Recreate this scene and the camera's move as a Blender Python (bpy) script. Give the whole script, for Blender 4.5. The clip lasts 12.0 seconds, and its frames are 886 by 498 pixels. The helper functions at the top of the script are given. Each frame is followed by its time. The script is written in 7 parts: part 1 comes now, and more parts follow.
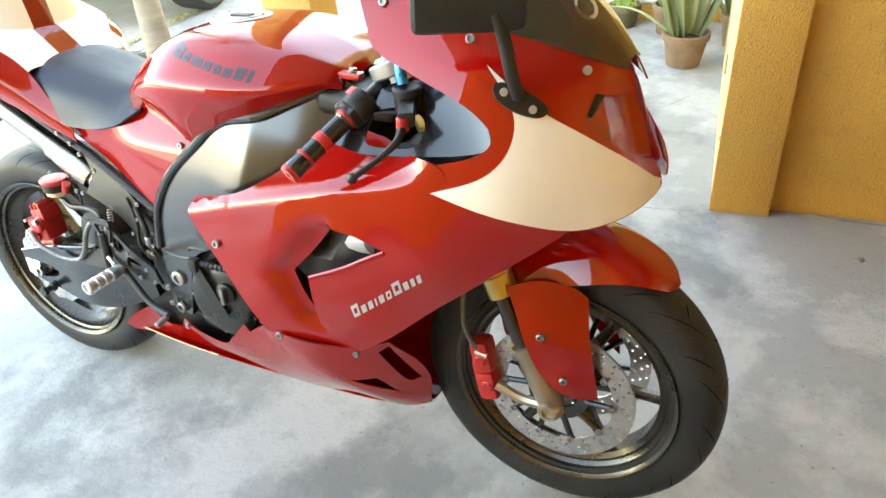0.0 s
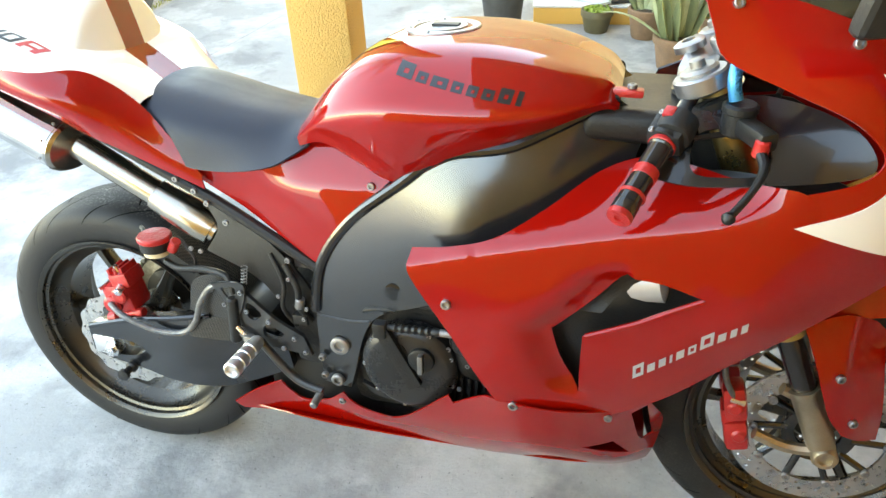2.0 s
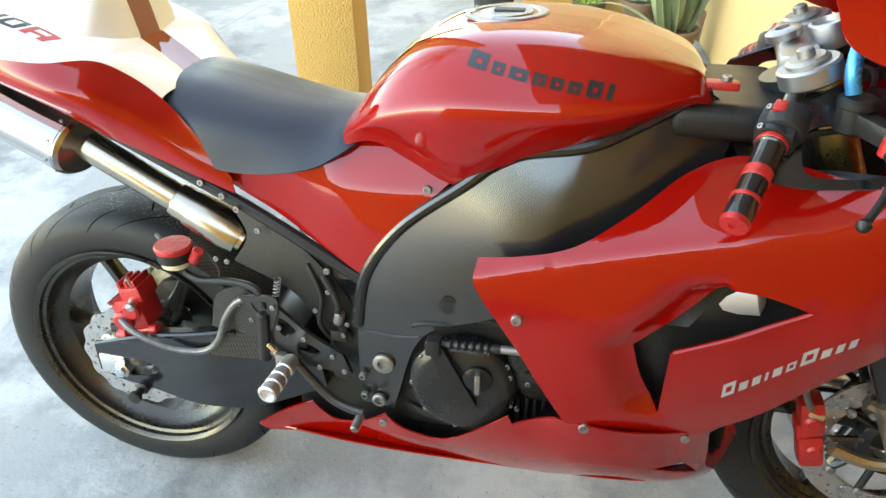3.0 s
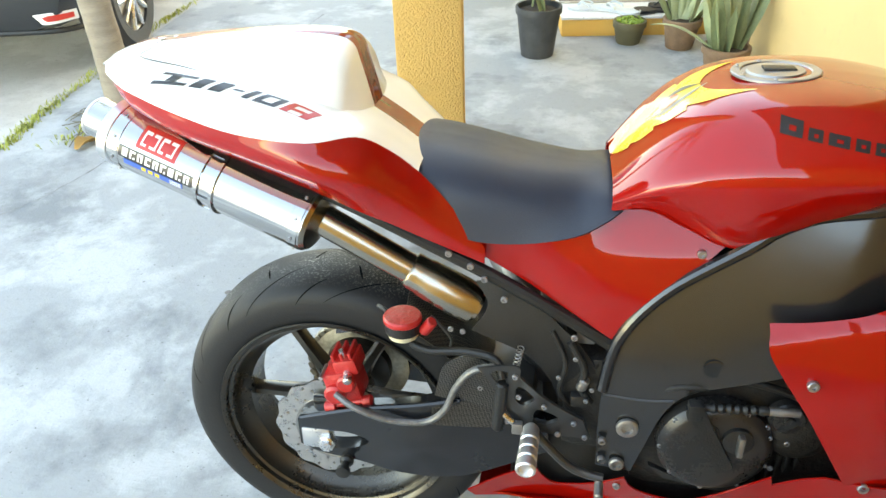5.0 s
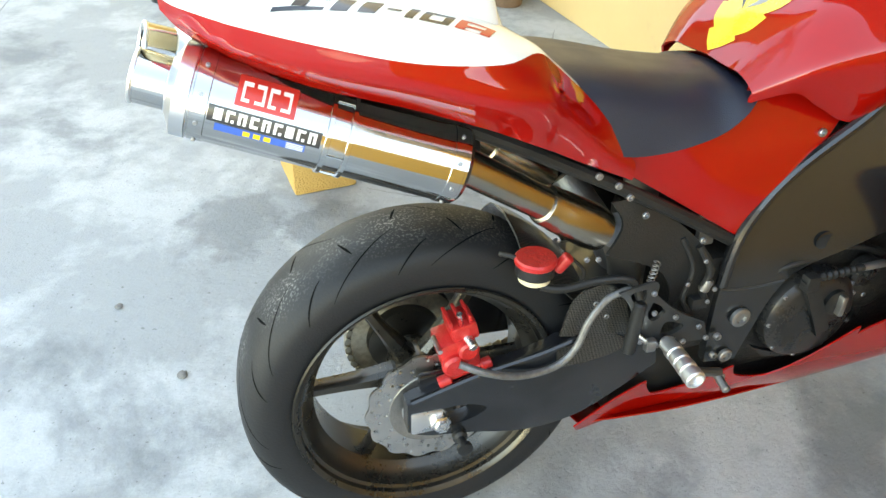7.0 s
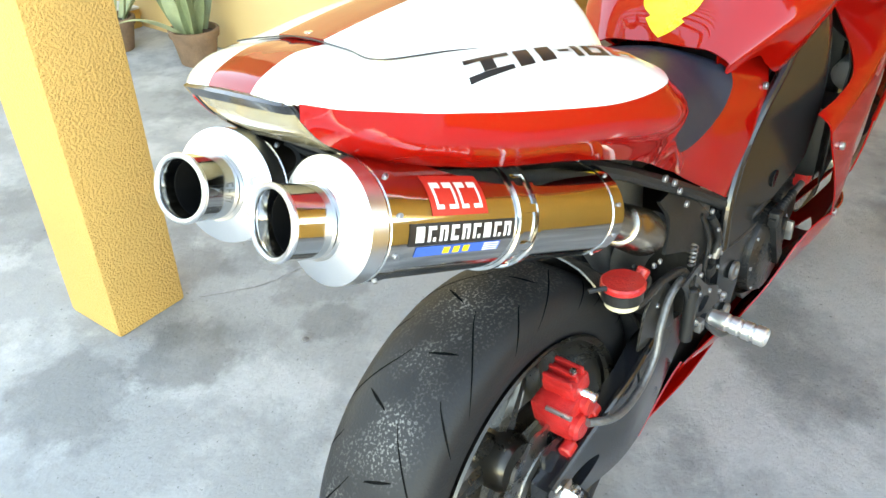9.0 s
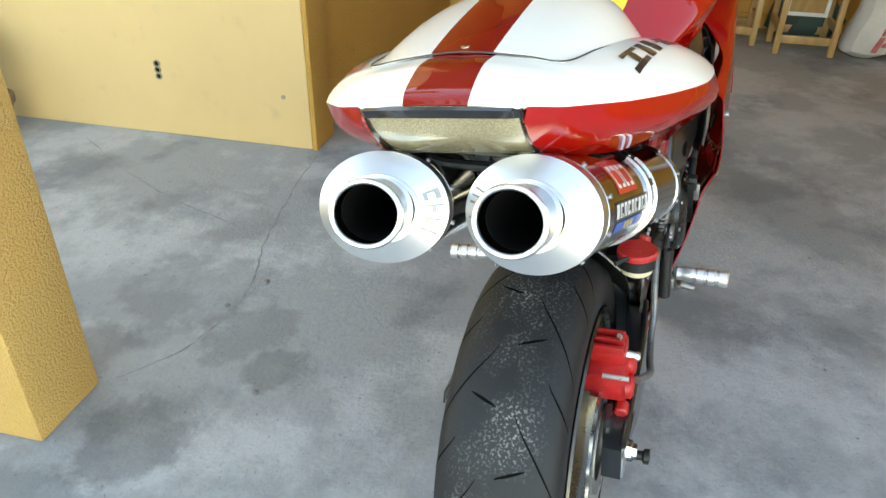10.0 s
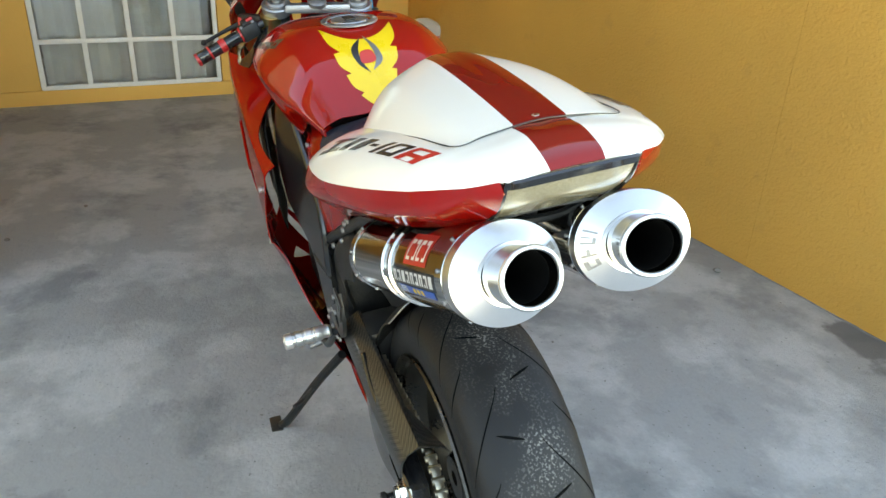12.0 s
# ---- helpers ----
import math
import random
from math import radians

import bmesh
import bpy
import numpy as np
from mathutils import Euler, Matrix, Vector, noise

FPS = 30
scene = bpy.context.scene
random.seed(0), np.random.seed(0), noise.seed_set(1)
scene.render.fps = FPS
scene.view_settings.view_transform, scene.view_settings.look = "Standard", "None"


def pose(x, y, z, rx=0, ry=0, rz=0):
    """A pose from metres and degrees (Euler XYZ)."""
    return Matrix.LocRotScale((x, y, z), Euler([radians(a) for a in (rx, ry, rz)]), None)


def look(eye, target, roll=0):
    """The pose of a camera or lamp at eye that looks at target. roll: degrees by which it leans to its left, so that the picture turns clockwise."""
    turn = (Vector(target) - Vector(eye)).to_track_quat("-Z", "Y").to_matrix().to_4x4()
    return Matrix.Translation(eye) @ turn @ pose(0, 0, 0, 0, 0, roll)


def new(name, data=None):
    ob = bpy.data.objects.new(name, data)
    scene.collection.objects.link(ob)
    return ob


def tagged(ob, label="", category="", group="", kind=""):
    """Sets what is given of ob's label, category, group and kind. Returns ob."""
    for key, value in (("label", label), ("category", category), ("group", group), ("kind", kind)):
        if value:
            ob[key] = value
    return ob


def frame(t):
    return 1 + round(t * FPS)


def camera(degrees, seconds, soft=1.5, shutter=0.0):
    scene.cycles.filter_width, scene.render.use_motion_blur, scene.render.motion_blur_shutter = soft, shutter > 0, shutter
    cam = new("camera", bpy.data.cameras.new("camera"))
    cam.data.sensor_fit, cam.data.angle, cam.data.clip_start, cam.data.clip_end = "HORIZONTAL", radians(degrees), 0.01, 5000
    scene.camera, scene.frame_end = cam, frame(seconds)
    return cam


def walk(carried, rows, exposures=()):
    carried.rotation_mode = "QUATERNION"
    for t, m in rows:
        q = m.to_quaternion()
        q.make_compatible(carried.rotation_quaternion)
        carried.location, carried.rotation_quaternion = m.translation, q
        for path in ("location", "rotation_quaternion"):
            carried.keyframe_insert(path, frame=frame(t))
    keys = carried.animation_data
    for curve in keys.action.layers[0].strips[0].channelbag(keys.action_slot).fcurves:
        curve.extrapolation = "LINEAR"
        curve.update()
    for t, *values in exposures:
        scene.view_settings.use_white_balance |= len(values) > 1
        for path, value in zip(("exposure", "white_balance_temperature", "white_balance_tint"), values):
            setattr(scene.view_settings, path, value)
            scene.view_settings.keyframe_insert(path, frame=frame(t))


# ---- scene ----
cam = camera(63.0, 12.0)
PATH = [
    (0, (1.701, -1.006, 1.398), (0.921, 0.44, 0.257), -4.9),
    (0.5, (1.569, -0.989, 1.372), (0.707, 0.408, 0.229), -4.1),
    (1, (1.379, -0.922, 1.357), (0.524, 0.463, 0.194), -6.4),
    (1.5, (1.191, -0.96, 1.338), (0.487, 0.507, 0.176), -3.5),
    (2, (1.006, -1.031, 1.36), (0.55, 0.549, 0.222), -2.4),
    (2.5, (0.927, -1.03, 1.359), (0.612, 0.592, 0.231), -1.1),
    (3, (0.832, -0.964, 1.319), (0.474, 0.629, 0.165), -1.1),
    (3.5, (0.699, -0.955, 1.322), (0.258, 0.585, 0.125), -2.3),
    (3.7, (0.641, -0.974, 1.339), (0.239, 0.575, 0.14), -3.4),
    (5.3, (0.321, -0.959, 1.384), (0.067, 0.674, 0.257), -2.1),
    (5.5, (0.271, -0.916, 1.36), (0.048, 0.711, 0.218), -2.1),
    (6, (0.13, -0.859, 1.313), (0.084, 0.736, 0.108), 0.7),
    (6.5, (-0.058, -0.881, 1.266), (0.223, 0.719, 0.1), -0.4),
    (6.7, (-0.143, -0.866, 1.288), (0.219, 0.672, 0.063), 1.1),
    (8.3, (-0.547, -0.615, 1.231), (0.516, 0.613, 0.064), 1.2),
    (8.5, (-0.595, -0.576, 1.249), (0.504, 0.634, 0.096), -0.3),
    (9, (-0.642, -0.391, 1.222), (0.632, 0.663, 0.097), 1.0),
    (9.5, (-0.729, -0.258, 1.224), (0.712, 0.553, 0.099), 1.9),
    (10, (-0.876, -0.098, 1.212), (0.732, 0.467, 0.166), 0.9),
    (10.5, (-0.914, 0.045, 1.188), (0.767, 0.39, 0.161), 2.4),
    (11, (-0.916, 0.177, 1.206), (0.849, -0.025, 0.287), 4.3),
    (11.5, (-0.966, 0.337, 1.215), (0.773, -0.14, 0.351), 4.0),
    (12, (-0.906, 0.462, 1.211), (0.79, -0.173, 0.363), 2.6),
]
EXPOSURES = [(0, 4.2, 11300, 8), (2.5, 3.75, 11500, 8), (3.5, 3.6, 11200, 8), (5.5, 3.5, 11400, 8), (6.5, 3.45, 11400, 8), (8.5, 3.95, 11000, 8), (9.5, 3.3, 10600, 8), (10.5, 3.0, 10400, 8), (12, 3.0, 10400, 8)]
walk(cam, [(t, look(eye, target, roll)) for t, eye, target, roll in PATH], EXPOSURES)

# ---- light ----
world = bpy.data.worlds.new("sky")
scene.world = world
world.use_nodes = True
wt = world.node_tree
sky = wt.nodes.new("ShaderNodeTexSky")
sky.sky_type, sky.sun_disc = "NISHITA", False
SUN_FROM = Vector((0.85, 0.45, 0.64)).normalized()
sky.dust_density, sky.ozone_density = 0.4, 2.5
sky.sun_elevation = math.asin(SUN_FROM.z)
sky.sun_rotation = math.atan2(SUN_FROM.x, SUN_FROM.y)
wt.links.new(sky.outputs["Color"], wt.nodes["Background"].inputs["Color"])
wt.nodes["Background"].inputs["Strength"].default_value = 0.15
sun = new("sun", bpy.data.lights.new("sun", "SUN"))
sun.data.energy, sun.data.angle, sun.data.color = 4.0, radians(0.6), (1.0, 0.95, 0.86)
sun.matrix_world = look(SUN_FROM * 30, (0, 0, 0))

# ---- materials ----


def nodes_of(name):
    m = bpy.data.materials.new(name)
    m.use_nodes = True
    return m, m.node_tree, m.node_tree.nodes["Principled BSDF"]


def mat(name, color, rough=0.5, metal=0.0, coat=0.0, vary=0.12, scale=8.0, bump=0.0, bump_scale=60.0, spec=0.5, rough_vary=0.08, coat_rough=0.03, stretch=(1, 1, 1), coat_ior=1.5):
    """A painted, metal or plastic surface with two scales of variation and a fine relief."""
    m, t, b = nodes_of(name)
    L, N = t.links.new, t.nodes.new
    tc, mp = N("ShaderNodeTexCoord"), N("ShaderNodeMapping")
    mp.inputs["Scale"].default_value = stretch
    L(tc.outputs["Object"], mp.inputs["Vector"])
    big, fine = N("ShaderNodeTexNoise"), N("ShaderNodeTexNoise")
    big.inputs["Scale"].default_value, fine.inputs["Scale"].default_value = scale, scale * 14
    big.inputs["Detail"].default_value = fine.inputs["Detail"].default_value = 4
    for n in (big, fine):
        L(mp.outputs["Vector"], n.inputs["Vector"])
    mix = N("ShaderNodeMath")
    mix.operation = "MULTIPLY_ADD"
    mix.inputs[1].default_value = 0.4
    L(fine.outputs["Fac"], mix.inputs[0])
    L(big.outputs["Fac"], mix.inputs[2])
    ramp = N("ShaderNodeMapRange")
    ramp.inputs["From Min"].default_value, ramp.inputs["From Max"].default_value = 0.45, 0.95
    L(mix.outputs[0], ramp.inputs["Value"])
    col = N("ShaderNodeMix")
    col.data_type = "RGBA"
    col.inputs["A"].default_value = (*[c * (1 - vary) for c in color], 1)
    col.inputs["B"].default_value = (*[min(1, c * (1 + vary)) for c in color], 1)
    L(ramp.outputs["Result"], col.inputs["Factor"])
    L(col.outputs["Result"], b.inputs["Base Color"])
    rr = N("ShaderNodeMapRange")
    rr.inputs["To Min"].default_value, rr.inputs["To Max"].default_value = max(0.02, rough - rough_vary), rough + rough_vary
    L(ramp.outputs["Result"], rr.inputs["Value"])
    L(rr.outputs["Result"], b.inputs["Roughness"])
    b.inputs["Metallic"].default_value = metal
    b.inputs["Specular IOR Level"].default_value = spec
    b.inputs["Coat Weight"].default_value = coat
    b.inputs["Coat Roughness"].default_value = coat_rough
    b.inputs["Coat IOR"].default_value = coat_ior
    if bump:
        nb, bp = N("ShaderNodeTexNoise"), N("ShaderNodeBump")
        nb.inputs["Scale"].default_value, nb.inputs["Detail"].default_value = bump_scale, 5
        L(mp.outputs["Vector"], nb.inputs["Vector"])
        bp.inputs["Strength"].default_value, bp.inputs["Distance"].default_value = bump, 0.01
        L(nb.outputs["Fac"], bp.inputs["Height"])
        L(bp.outputs["Normal"], b.inputs["Normal"])
    return m


RED = mat("red_paint", (0.34, 0.0055, 0.004), 0.45, 0.0, 1.0, 0.05, 3, spec=0.0, coat_rough=0.008, coat_ior=1.58)
DARKRED = mat("dark_red_paint", (0.23, 0.008, 0.005), 0.45, 0.0, 1.0, 0.05, 3, spec=0.0, coat_rough=0.008, coat_ior=1.58)
WHITE = mat("white_paint", (0.80, 0.77, 0.70), 0.35, 0.0, 0.9, 0.02, 3)
MATT_BLACK = mat("matt_black_paint", (0.026, 0.026, 0.026), 0.33, 0.0, 0.4, 0.06, 2, spec=0.5, rough_vary=0.03, coat_rough=0.22)
FRAMEM = mat("satin_black_frame", (0.085, 0.088, 0.092), 0.25, 0.85, 0.25, 0.08, 2, rough_vary=0.03, coat_rough=0.12)
PEGM = mat("satin_aluminium", (0.80, 0.80, 0.79), 0.42, 1.0, 0.0, 0.06, 30)
ARMM = mat("black_swingarm_paint", (0.010, 0.011, 0.013), 0.22, 0.0, 0.6, 0.1, 6, spec=0.5, coat_rough=0.1)
CAPM = mat("turned_aluminium", (0.72, 0.72, 0.72), 0.30, 1.0, 0.0, 0.03, 30, rough_vary=0.015)
PLASTIC = mat("black_plastic", (0.015, 0.015, 0.015), 0.40, 0.0, 0.0, 0.25, 12, 0.15, 300, spec=0.38)
RUBBER = mat("rubber", (0.028, 0.028, 0.029), 0.72, 0.0, 0.0, 0.25, 14, 0.12, 240)
SEATM = mat("seat_vinyl", (0.016, 0.021, 0.034), 0.42, 0.0, 0.0, 0.1, 10, 0.12, 500)
STEEL = mat("polished_steel", (0.56, 0.55, 0.53), 0.10, 1.0, 0.0, 0.04, 10, rough_vary=0.04)
ALU = mat("brushed_aluminium", (0.75, 0.75, 0.75), 0.28, 1.0, 0.0, 0.06, 20)
CAST = mat("cast_grey_metal", (0.32, 0.31, 0.30), 0.45, 0.9, 0.0, 0.2, 25, 0.15, 200)
BRONZE = mat("heated_steel", (0.46, 0.41, 0.34), 0.24, 1.0, 0.0, 0.10, 3, rough_vary=0.015)
GOLD = mat("gold_anodised", (0.60, 0.45, 0.19), 0.32, 1.0, 0.0, 0.08, 20)
REDANO = mat("red_caliper_paint", (0.50, 0.018, 0.018), 0.38, 0.1, 0.3, 0.2, 30, 0.25, 160)
DISCM = mat("brake_disc_steel", (0.56, 0.54, 0.52), 0.3, 1.0, 0.0, 0.1, 40)
RIMM = mat("rim_dark_grey", (0.075, 0.068, 0.058), 0.30, 0.8, 0.2, 0.15, 12)
BLACKGLOSS = mat("black_lacquer", (0.012, 0.012, 0.013), 0.2, 0.0, 0.5, 0.1, 10)
CHAINM = mat("chain_steel", (0.42, 0.38, 0.30), 0.35, 1.0, 0.0, 0.3, 90)
SILVER = mat("silver_sticker", (0.55, 0.55, 0.55), 0.35, 0.3, 0.3, 0.05, 30)
INK = mat("black_sticker", (0.012, 0.013, 0.016), 0.35, 0.0, 0.5, 0.05, 30)
REDINK = mat("red_sticker", (0.55, 0.03, 0.02), 0.35, 0.0, 0.5, 0.08, 30)
YELLOW = mat("yellow_sticker", (0.80, 0.52, 0.02), 0.3, 0.0, 0.6, 0.05, 20)
BLUE = mat("blue_anodised", (0.02, 0.30, 0.62), 0.3, 0.6, 0.0, 0.1, 20)
BLUEINK = mat("blue_sticker", (0.02, 0.10, 0.42), 0.35, 0.0, 0.4, 0.05, 20)

# soot in the outlets; also the painted shade in the wall bracket's holes
SOOT_HOLE = mat("soot", (0.004, 0.004, 0.004), 0.9, 0.0, 0.0, 0.3, 40, spec=0.1)
SILVERW = mat("pale_sticker", (0.72, 0.72, 0.70), 0.4, 0.1, 0.3, 0.05, 30)
YELLOWISH = mat("spring_paint", (0.10, 0.09, 0.08), 0.4, 0.2)
HOSE = mat("braided_hose", (0.16, 0.16, 0.16), 0.4, 0.5, 0.0, 0.3, 120)
CREAMP = mat("translucent_cream_plastic", (0.70, 0.60, 0.40), 0.4, 0.0, 0.2, 0.05, 20)
ENGINE = mat("engine_black", (0.019, 0.018, 0.017), 0.45, 0.2, 0.0, 0.3, 18, 0.3, 120)
COVER = mat("clutch_cover_black", (0.034, 0.033, 0.033), 0.30, 0.4, 0.0, 0.2, 14)
FORKCAST = mat("fork_cast", (0.42, 0.35, 0.26), 0.38, 0.9, 0.0, 0.15, 20, 0.1, 200)
CLAMPM = mat("satin_grey_metal", (0.36, 0.36, 0.37), 0.42, 0.9, 0.0, 0.06, 30, 0.05, 300)


def carbon_mat():
    """Woven carbon fibre under clear lacquer."""
    m, t, b = nodes_of("carbon_fibre")
    L, N = t.links.new, t.nodes.new
    tc, mp, ck, nz = N("ShaderNodeTexCoord"), N("ShaderNodeMapping"), N("ShaderNodeTexChecker"), N("ShaderNodeTexNoise")
    mp.inputs["Rotation"].default_value = (0.6, 0.75, 0.5)
    L(tc.outputs["Object"], mp.inputs["Vector"])
    L(mp.outputs["Vector"], ck.inputs["Vector"])
    ck.inputs["Scale"].default_value = 380
    ck.inputs["Color1"].default_value, ck.inputs["Color2"].default_value = (0.010, 0.010, 0.010, 1), (0.085, 0.080, 0.072, 1)
    L(ck.outputs["Color"], b.inputs["Base Color"])
    nz.inputs["Scale"].default_value = 30
    rr = N("ShaderNodeMapRange")
    rr.inputs["To Min"].default_value, rr.inputs["To Max"].default_value = 0.25, 0.45
    L(nz.outputs["Fac"], rr.inputs["Value"])
    L(rr.outputs["Result"], b.inputs["Roughness"])
    b.inputs["Metallic"].default_value, b.inputs["Coat Weight"].default_value = 0.4, 0.5
    return m


CARBON = carbon_mat()


def lens_mat():
    """A smoked lens over a bright reflector with small facets."""
    m, t, b = nodes_of("smoked_lens")
    L, N = t.links.new, t.nodes.new
    tc, v, bp, mr, mx = N("ShaderNodeTexCoord"), N("ShaderNodeTexVoronoi"), N("ShaderNodeBump"), N("ShaderNodeMapRange"), N("ShaderNodeMix")
    v.inputs["Scale"].default_value = 620
    L(tc.outputs["Object"], v.inputs["Vector"])
    bp.inputs["Strength"].default_value, bp.inputs["Distance"].default_value = 0.3, 0.003
    L(v.outputs["Distance"], bp.inputs["Height"])
    L(bp.outputs["Normal"], b.inputs["Normal"])
    mr.inputs["From Max"].default_value = 0.6
    L(v.outputs["Distance"], mr.inputs["Value"])
    mx.data_type = "RGBA"
    mx.inputs["A"].default_value, mx.inputs["B"].default_value = (0.62, 0.54, 0.36, 1), (0.36, 0.30, 0.18, 1)
    L(mr.outputs["Result"], mx.inputs["Factor"])
    L(mx.outputs["Result"], b.inputs["Base Color"])
    b.inputs["Metallic"].default_value, b.inputs["Roughness"].default_value, b.inputs["Coat Weight"].default_value = 0.35, 0.25, 1.0
    return m


LENS = lens_mat()


def smoked_glass():
    m, t, b = nodes_of("smoked_screen")
    b.inputs["Base Color"].default_value = (0.20, 0.18, 0.115, 1)
    b.inputs["Roughness"].default_value = 0.08
    b.inputs["Transmission Weight"].default_value = 0.75
    b.inputs["IOR"].default_value = 1.3
    return m


SCREENM = smoked_glass()


def tyre_mat(name, dust):
    """Black rubber, greyed by dust and pale specks along the middle of the tread."""
    m, t, b = nodes_of(name)
    L, N = t.links.new, t.nodes.new
    tc, sep = N("ShaderNodeTexCoord"), N("ShaderNodeSeparateXYZ")
    L(tc.outputs["Object"], sep.inputs["Vector"])
    band = N("ShaderNodeMath")
    band.operation = "ABSOLUTE"
    L(sep.outputs["Y"], band.inputs[0])
    fall = N("ShaderNodeMapRange")
    fall.inputs["From Min"].default_value, fall.inputs["From Max"].default_value = 0.070, 0.0
    L(band.outputs[0], fall.inputs["Value"])
    n1, n2 = N("ShaderNodeTexNoise"), N("ShaderNodeTexNoise")
    n1.inputs["Scale"].default_value, n1.inputs["Detail"].default_value = 9, 6
    n2.inputs["Scale"].default_value, n2.inputs["Detail"].default_value = 260, 3
    for n in (n1, n2):
        L(tc.outputs["Object"], n.inputs["Vector"])
    sp = N("ShaderNodeMapRange")
    sp.inputs["From Min"].default_value, sp.inputs["From Max"].default_value = 0.53, 0.64
    L(n2.outputs["Fac"], sp.inputs["Value"])
    pt = N("ShaderNodeMapRange")
    pt.inputs["From Min"].default_value, pt.inputs["From Max"].default_value = 0.40, 0.70
    L(n1.outputs["Fac"], pt.inputs["Value"])
    a, c = N("ShaderNodeMath"), N("ShaderNodeMath")
    a.operation = c.operation = "MULTIPLY"
    L(fall.outputs["Result"], a.inputs[0])
    L(pt.outputs["Result"], a.inputs[1])
    L(a.outputs[0], c.inputs[0])
    L(sp.outputs["Result"], c.inputs[1])
    grey, mx, sc = N("ShaderNodeMix"), N("ShaderNodeMix"), N("ShaderNodeMath")
    sc.operation = "MULTIPLY"
    sc.inputs[1].default_value = dust
    grey.data_type = mx.data_type = "RGBA"
    grey.inputs["A"].default_value, grey.inputs["B"].default_value = (0.013, 0.0135, 0.015, 1), (0.034, 0.034, 0.035, 1)
    L(a.outputs[0], grey.inputs["Factor"])
    L(grey.outputs["Result"], mx.inputs["A"])
    mx.inputs["B"].default_value = (0.40, 0.39, 0.37, 1)
    L(c.outputs[0], sc.inputs[0])
    L(sc.outputs[0], mx.inputs["Factor"])
    L(mx.outputs["Result"], b.inputs["Base Color"])
    b.inputs["Roughness"].default_value = 0.55
    b.inputs["Specular IOR Level"].default_value = 0.33
    bp = N("ShaderNodeBump")
    bp.inputs["Strength"].default_value, bp.inputs["Distance"].default_value = 0.15, 0.004
    L(n2.outputs["Fac"], bp.inputs["Height"])
    L(bp.outputs["Normal"], b.inputs["Normal"])
    return m


TYREM = tyre_mat("dusty_tyre_rubber", 0.85)
TYRE_CLEAN = tyre_mat("brushed_tyre_rubber", 0.12)


def concrete_mat(name, base, dark, light, stain=0.6, spots=()):
    m, t, b = nodes_of(name)
    L, N = t.links.new, t.nodes.new
    tc = N("ShaderNodeTexCoord")

    def noise_of(scale, detail, rough=0.55, dist=0.0):
        n = N("ShaderNodeTexNoise")
        n.inputs["Scale"].default_value, n.inputs["Detail"].default_value = scale, detail
        n.inputs["Roughness"].default_value, n.inputs["Distortion"].default_value = rough, dist
        L(tc.outputs["Object"], n.inputs["Vector"])
        return n

    def blend(a, b2, fac):
        x = N("ShaderNodeMix")
        x.data_type = "RGBA"
        for key, v in (("A", a), ("B", b2)):
            if isinstance(v, tuple):
                x.inputs[key].default_value = (*v, 1)
            else:
                L(v, x.inputs[key])
        L(fac, x.inputs["Factor"])
        return x.outputs["Result"]

    def ramp(n, lo, hi, top=1.0):
        r = N("ShaderNodeMapRange")
        r.inputs["From Min"].default_value, r.inputs["From Max"].default_value = lo, hi
        r.inputs["To Max"].default_value = top
        L(n.outputs["Fac"], r.inputs["Value"])
        return r.outputs["Result"]

    c = blend(base, light, ramp(noise_of(2.1, 10, 0.64, 0.12), 0.48, 0.57, 0.85))
    c = blend(c, dark, ramp(noise_of(1.5, 11, 0.66, 0.15), 0.535, 0.63, stain))
    c = blend(c, tuple(v * 0.72 for v in base), ramp(noise_of(22, 7, 0.7), 0.50, 0.74, 0.32))
    c = blend(c, tuple(v * 0.35 for v in base), ramp(noise_of(75, 3), 0.66, 0.72, 0.7))
    for sx, sy, size, deep in spots:
        d = N("ShaderNodeVectorMath")
        d.operation = "DISTANCE"
        d.inputs[1].default_value = (sx, sy, 0)
        L(tc.outputs["Object"], d.inputs[0])
        wob = N("ShaderNodeMath")
        wob.operation = "MULTIPLY_ADD"
        wob.inputs[1].default_value = size * 2.4
        L(noise_of(6.5, 9, 0.62).outputs["Fac"], wob.inputs[0])
        L(d.outputs["Value"], wob.inputs[2])
        f = N("ShaderNodeMapRange")
        f.inputs["From Min"].default_value, f.inputs["From Max"].default_value = size * 2.2, size * 1.9
        f.inputs["To Max"].default_value = deep
        L(wob.outputs[0], f.inputs["Value"])
        c = blend(c, tuple(v * 0.42 for v in base), f.outputs["Result"])
    L(c, b.inputs["Base Color"])
    rr = N("ShaderNodeMapRange")
    rr.inputs["To Min"].default_value, rr.inputs["To Max"].default_value = 0.55, 0.85
    L(noise_of(3, 4).outputs["Fac"], rr.inputs["Value"])
    L(rr.outputs["Result"], b.inputs["Roughness"])
    bp = N("ShaderNodeBump")
    bp.inputs["Strength"].default_value, bp.inputs["Distance"].default_value = 0.4, 0.01
    L(noise_of(70, 6, 0.7).outputs["Fac"], bp.inputs["Height"])
    L(bp.outputs["Normal"], b.inputs["Normal"])
    return m


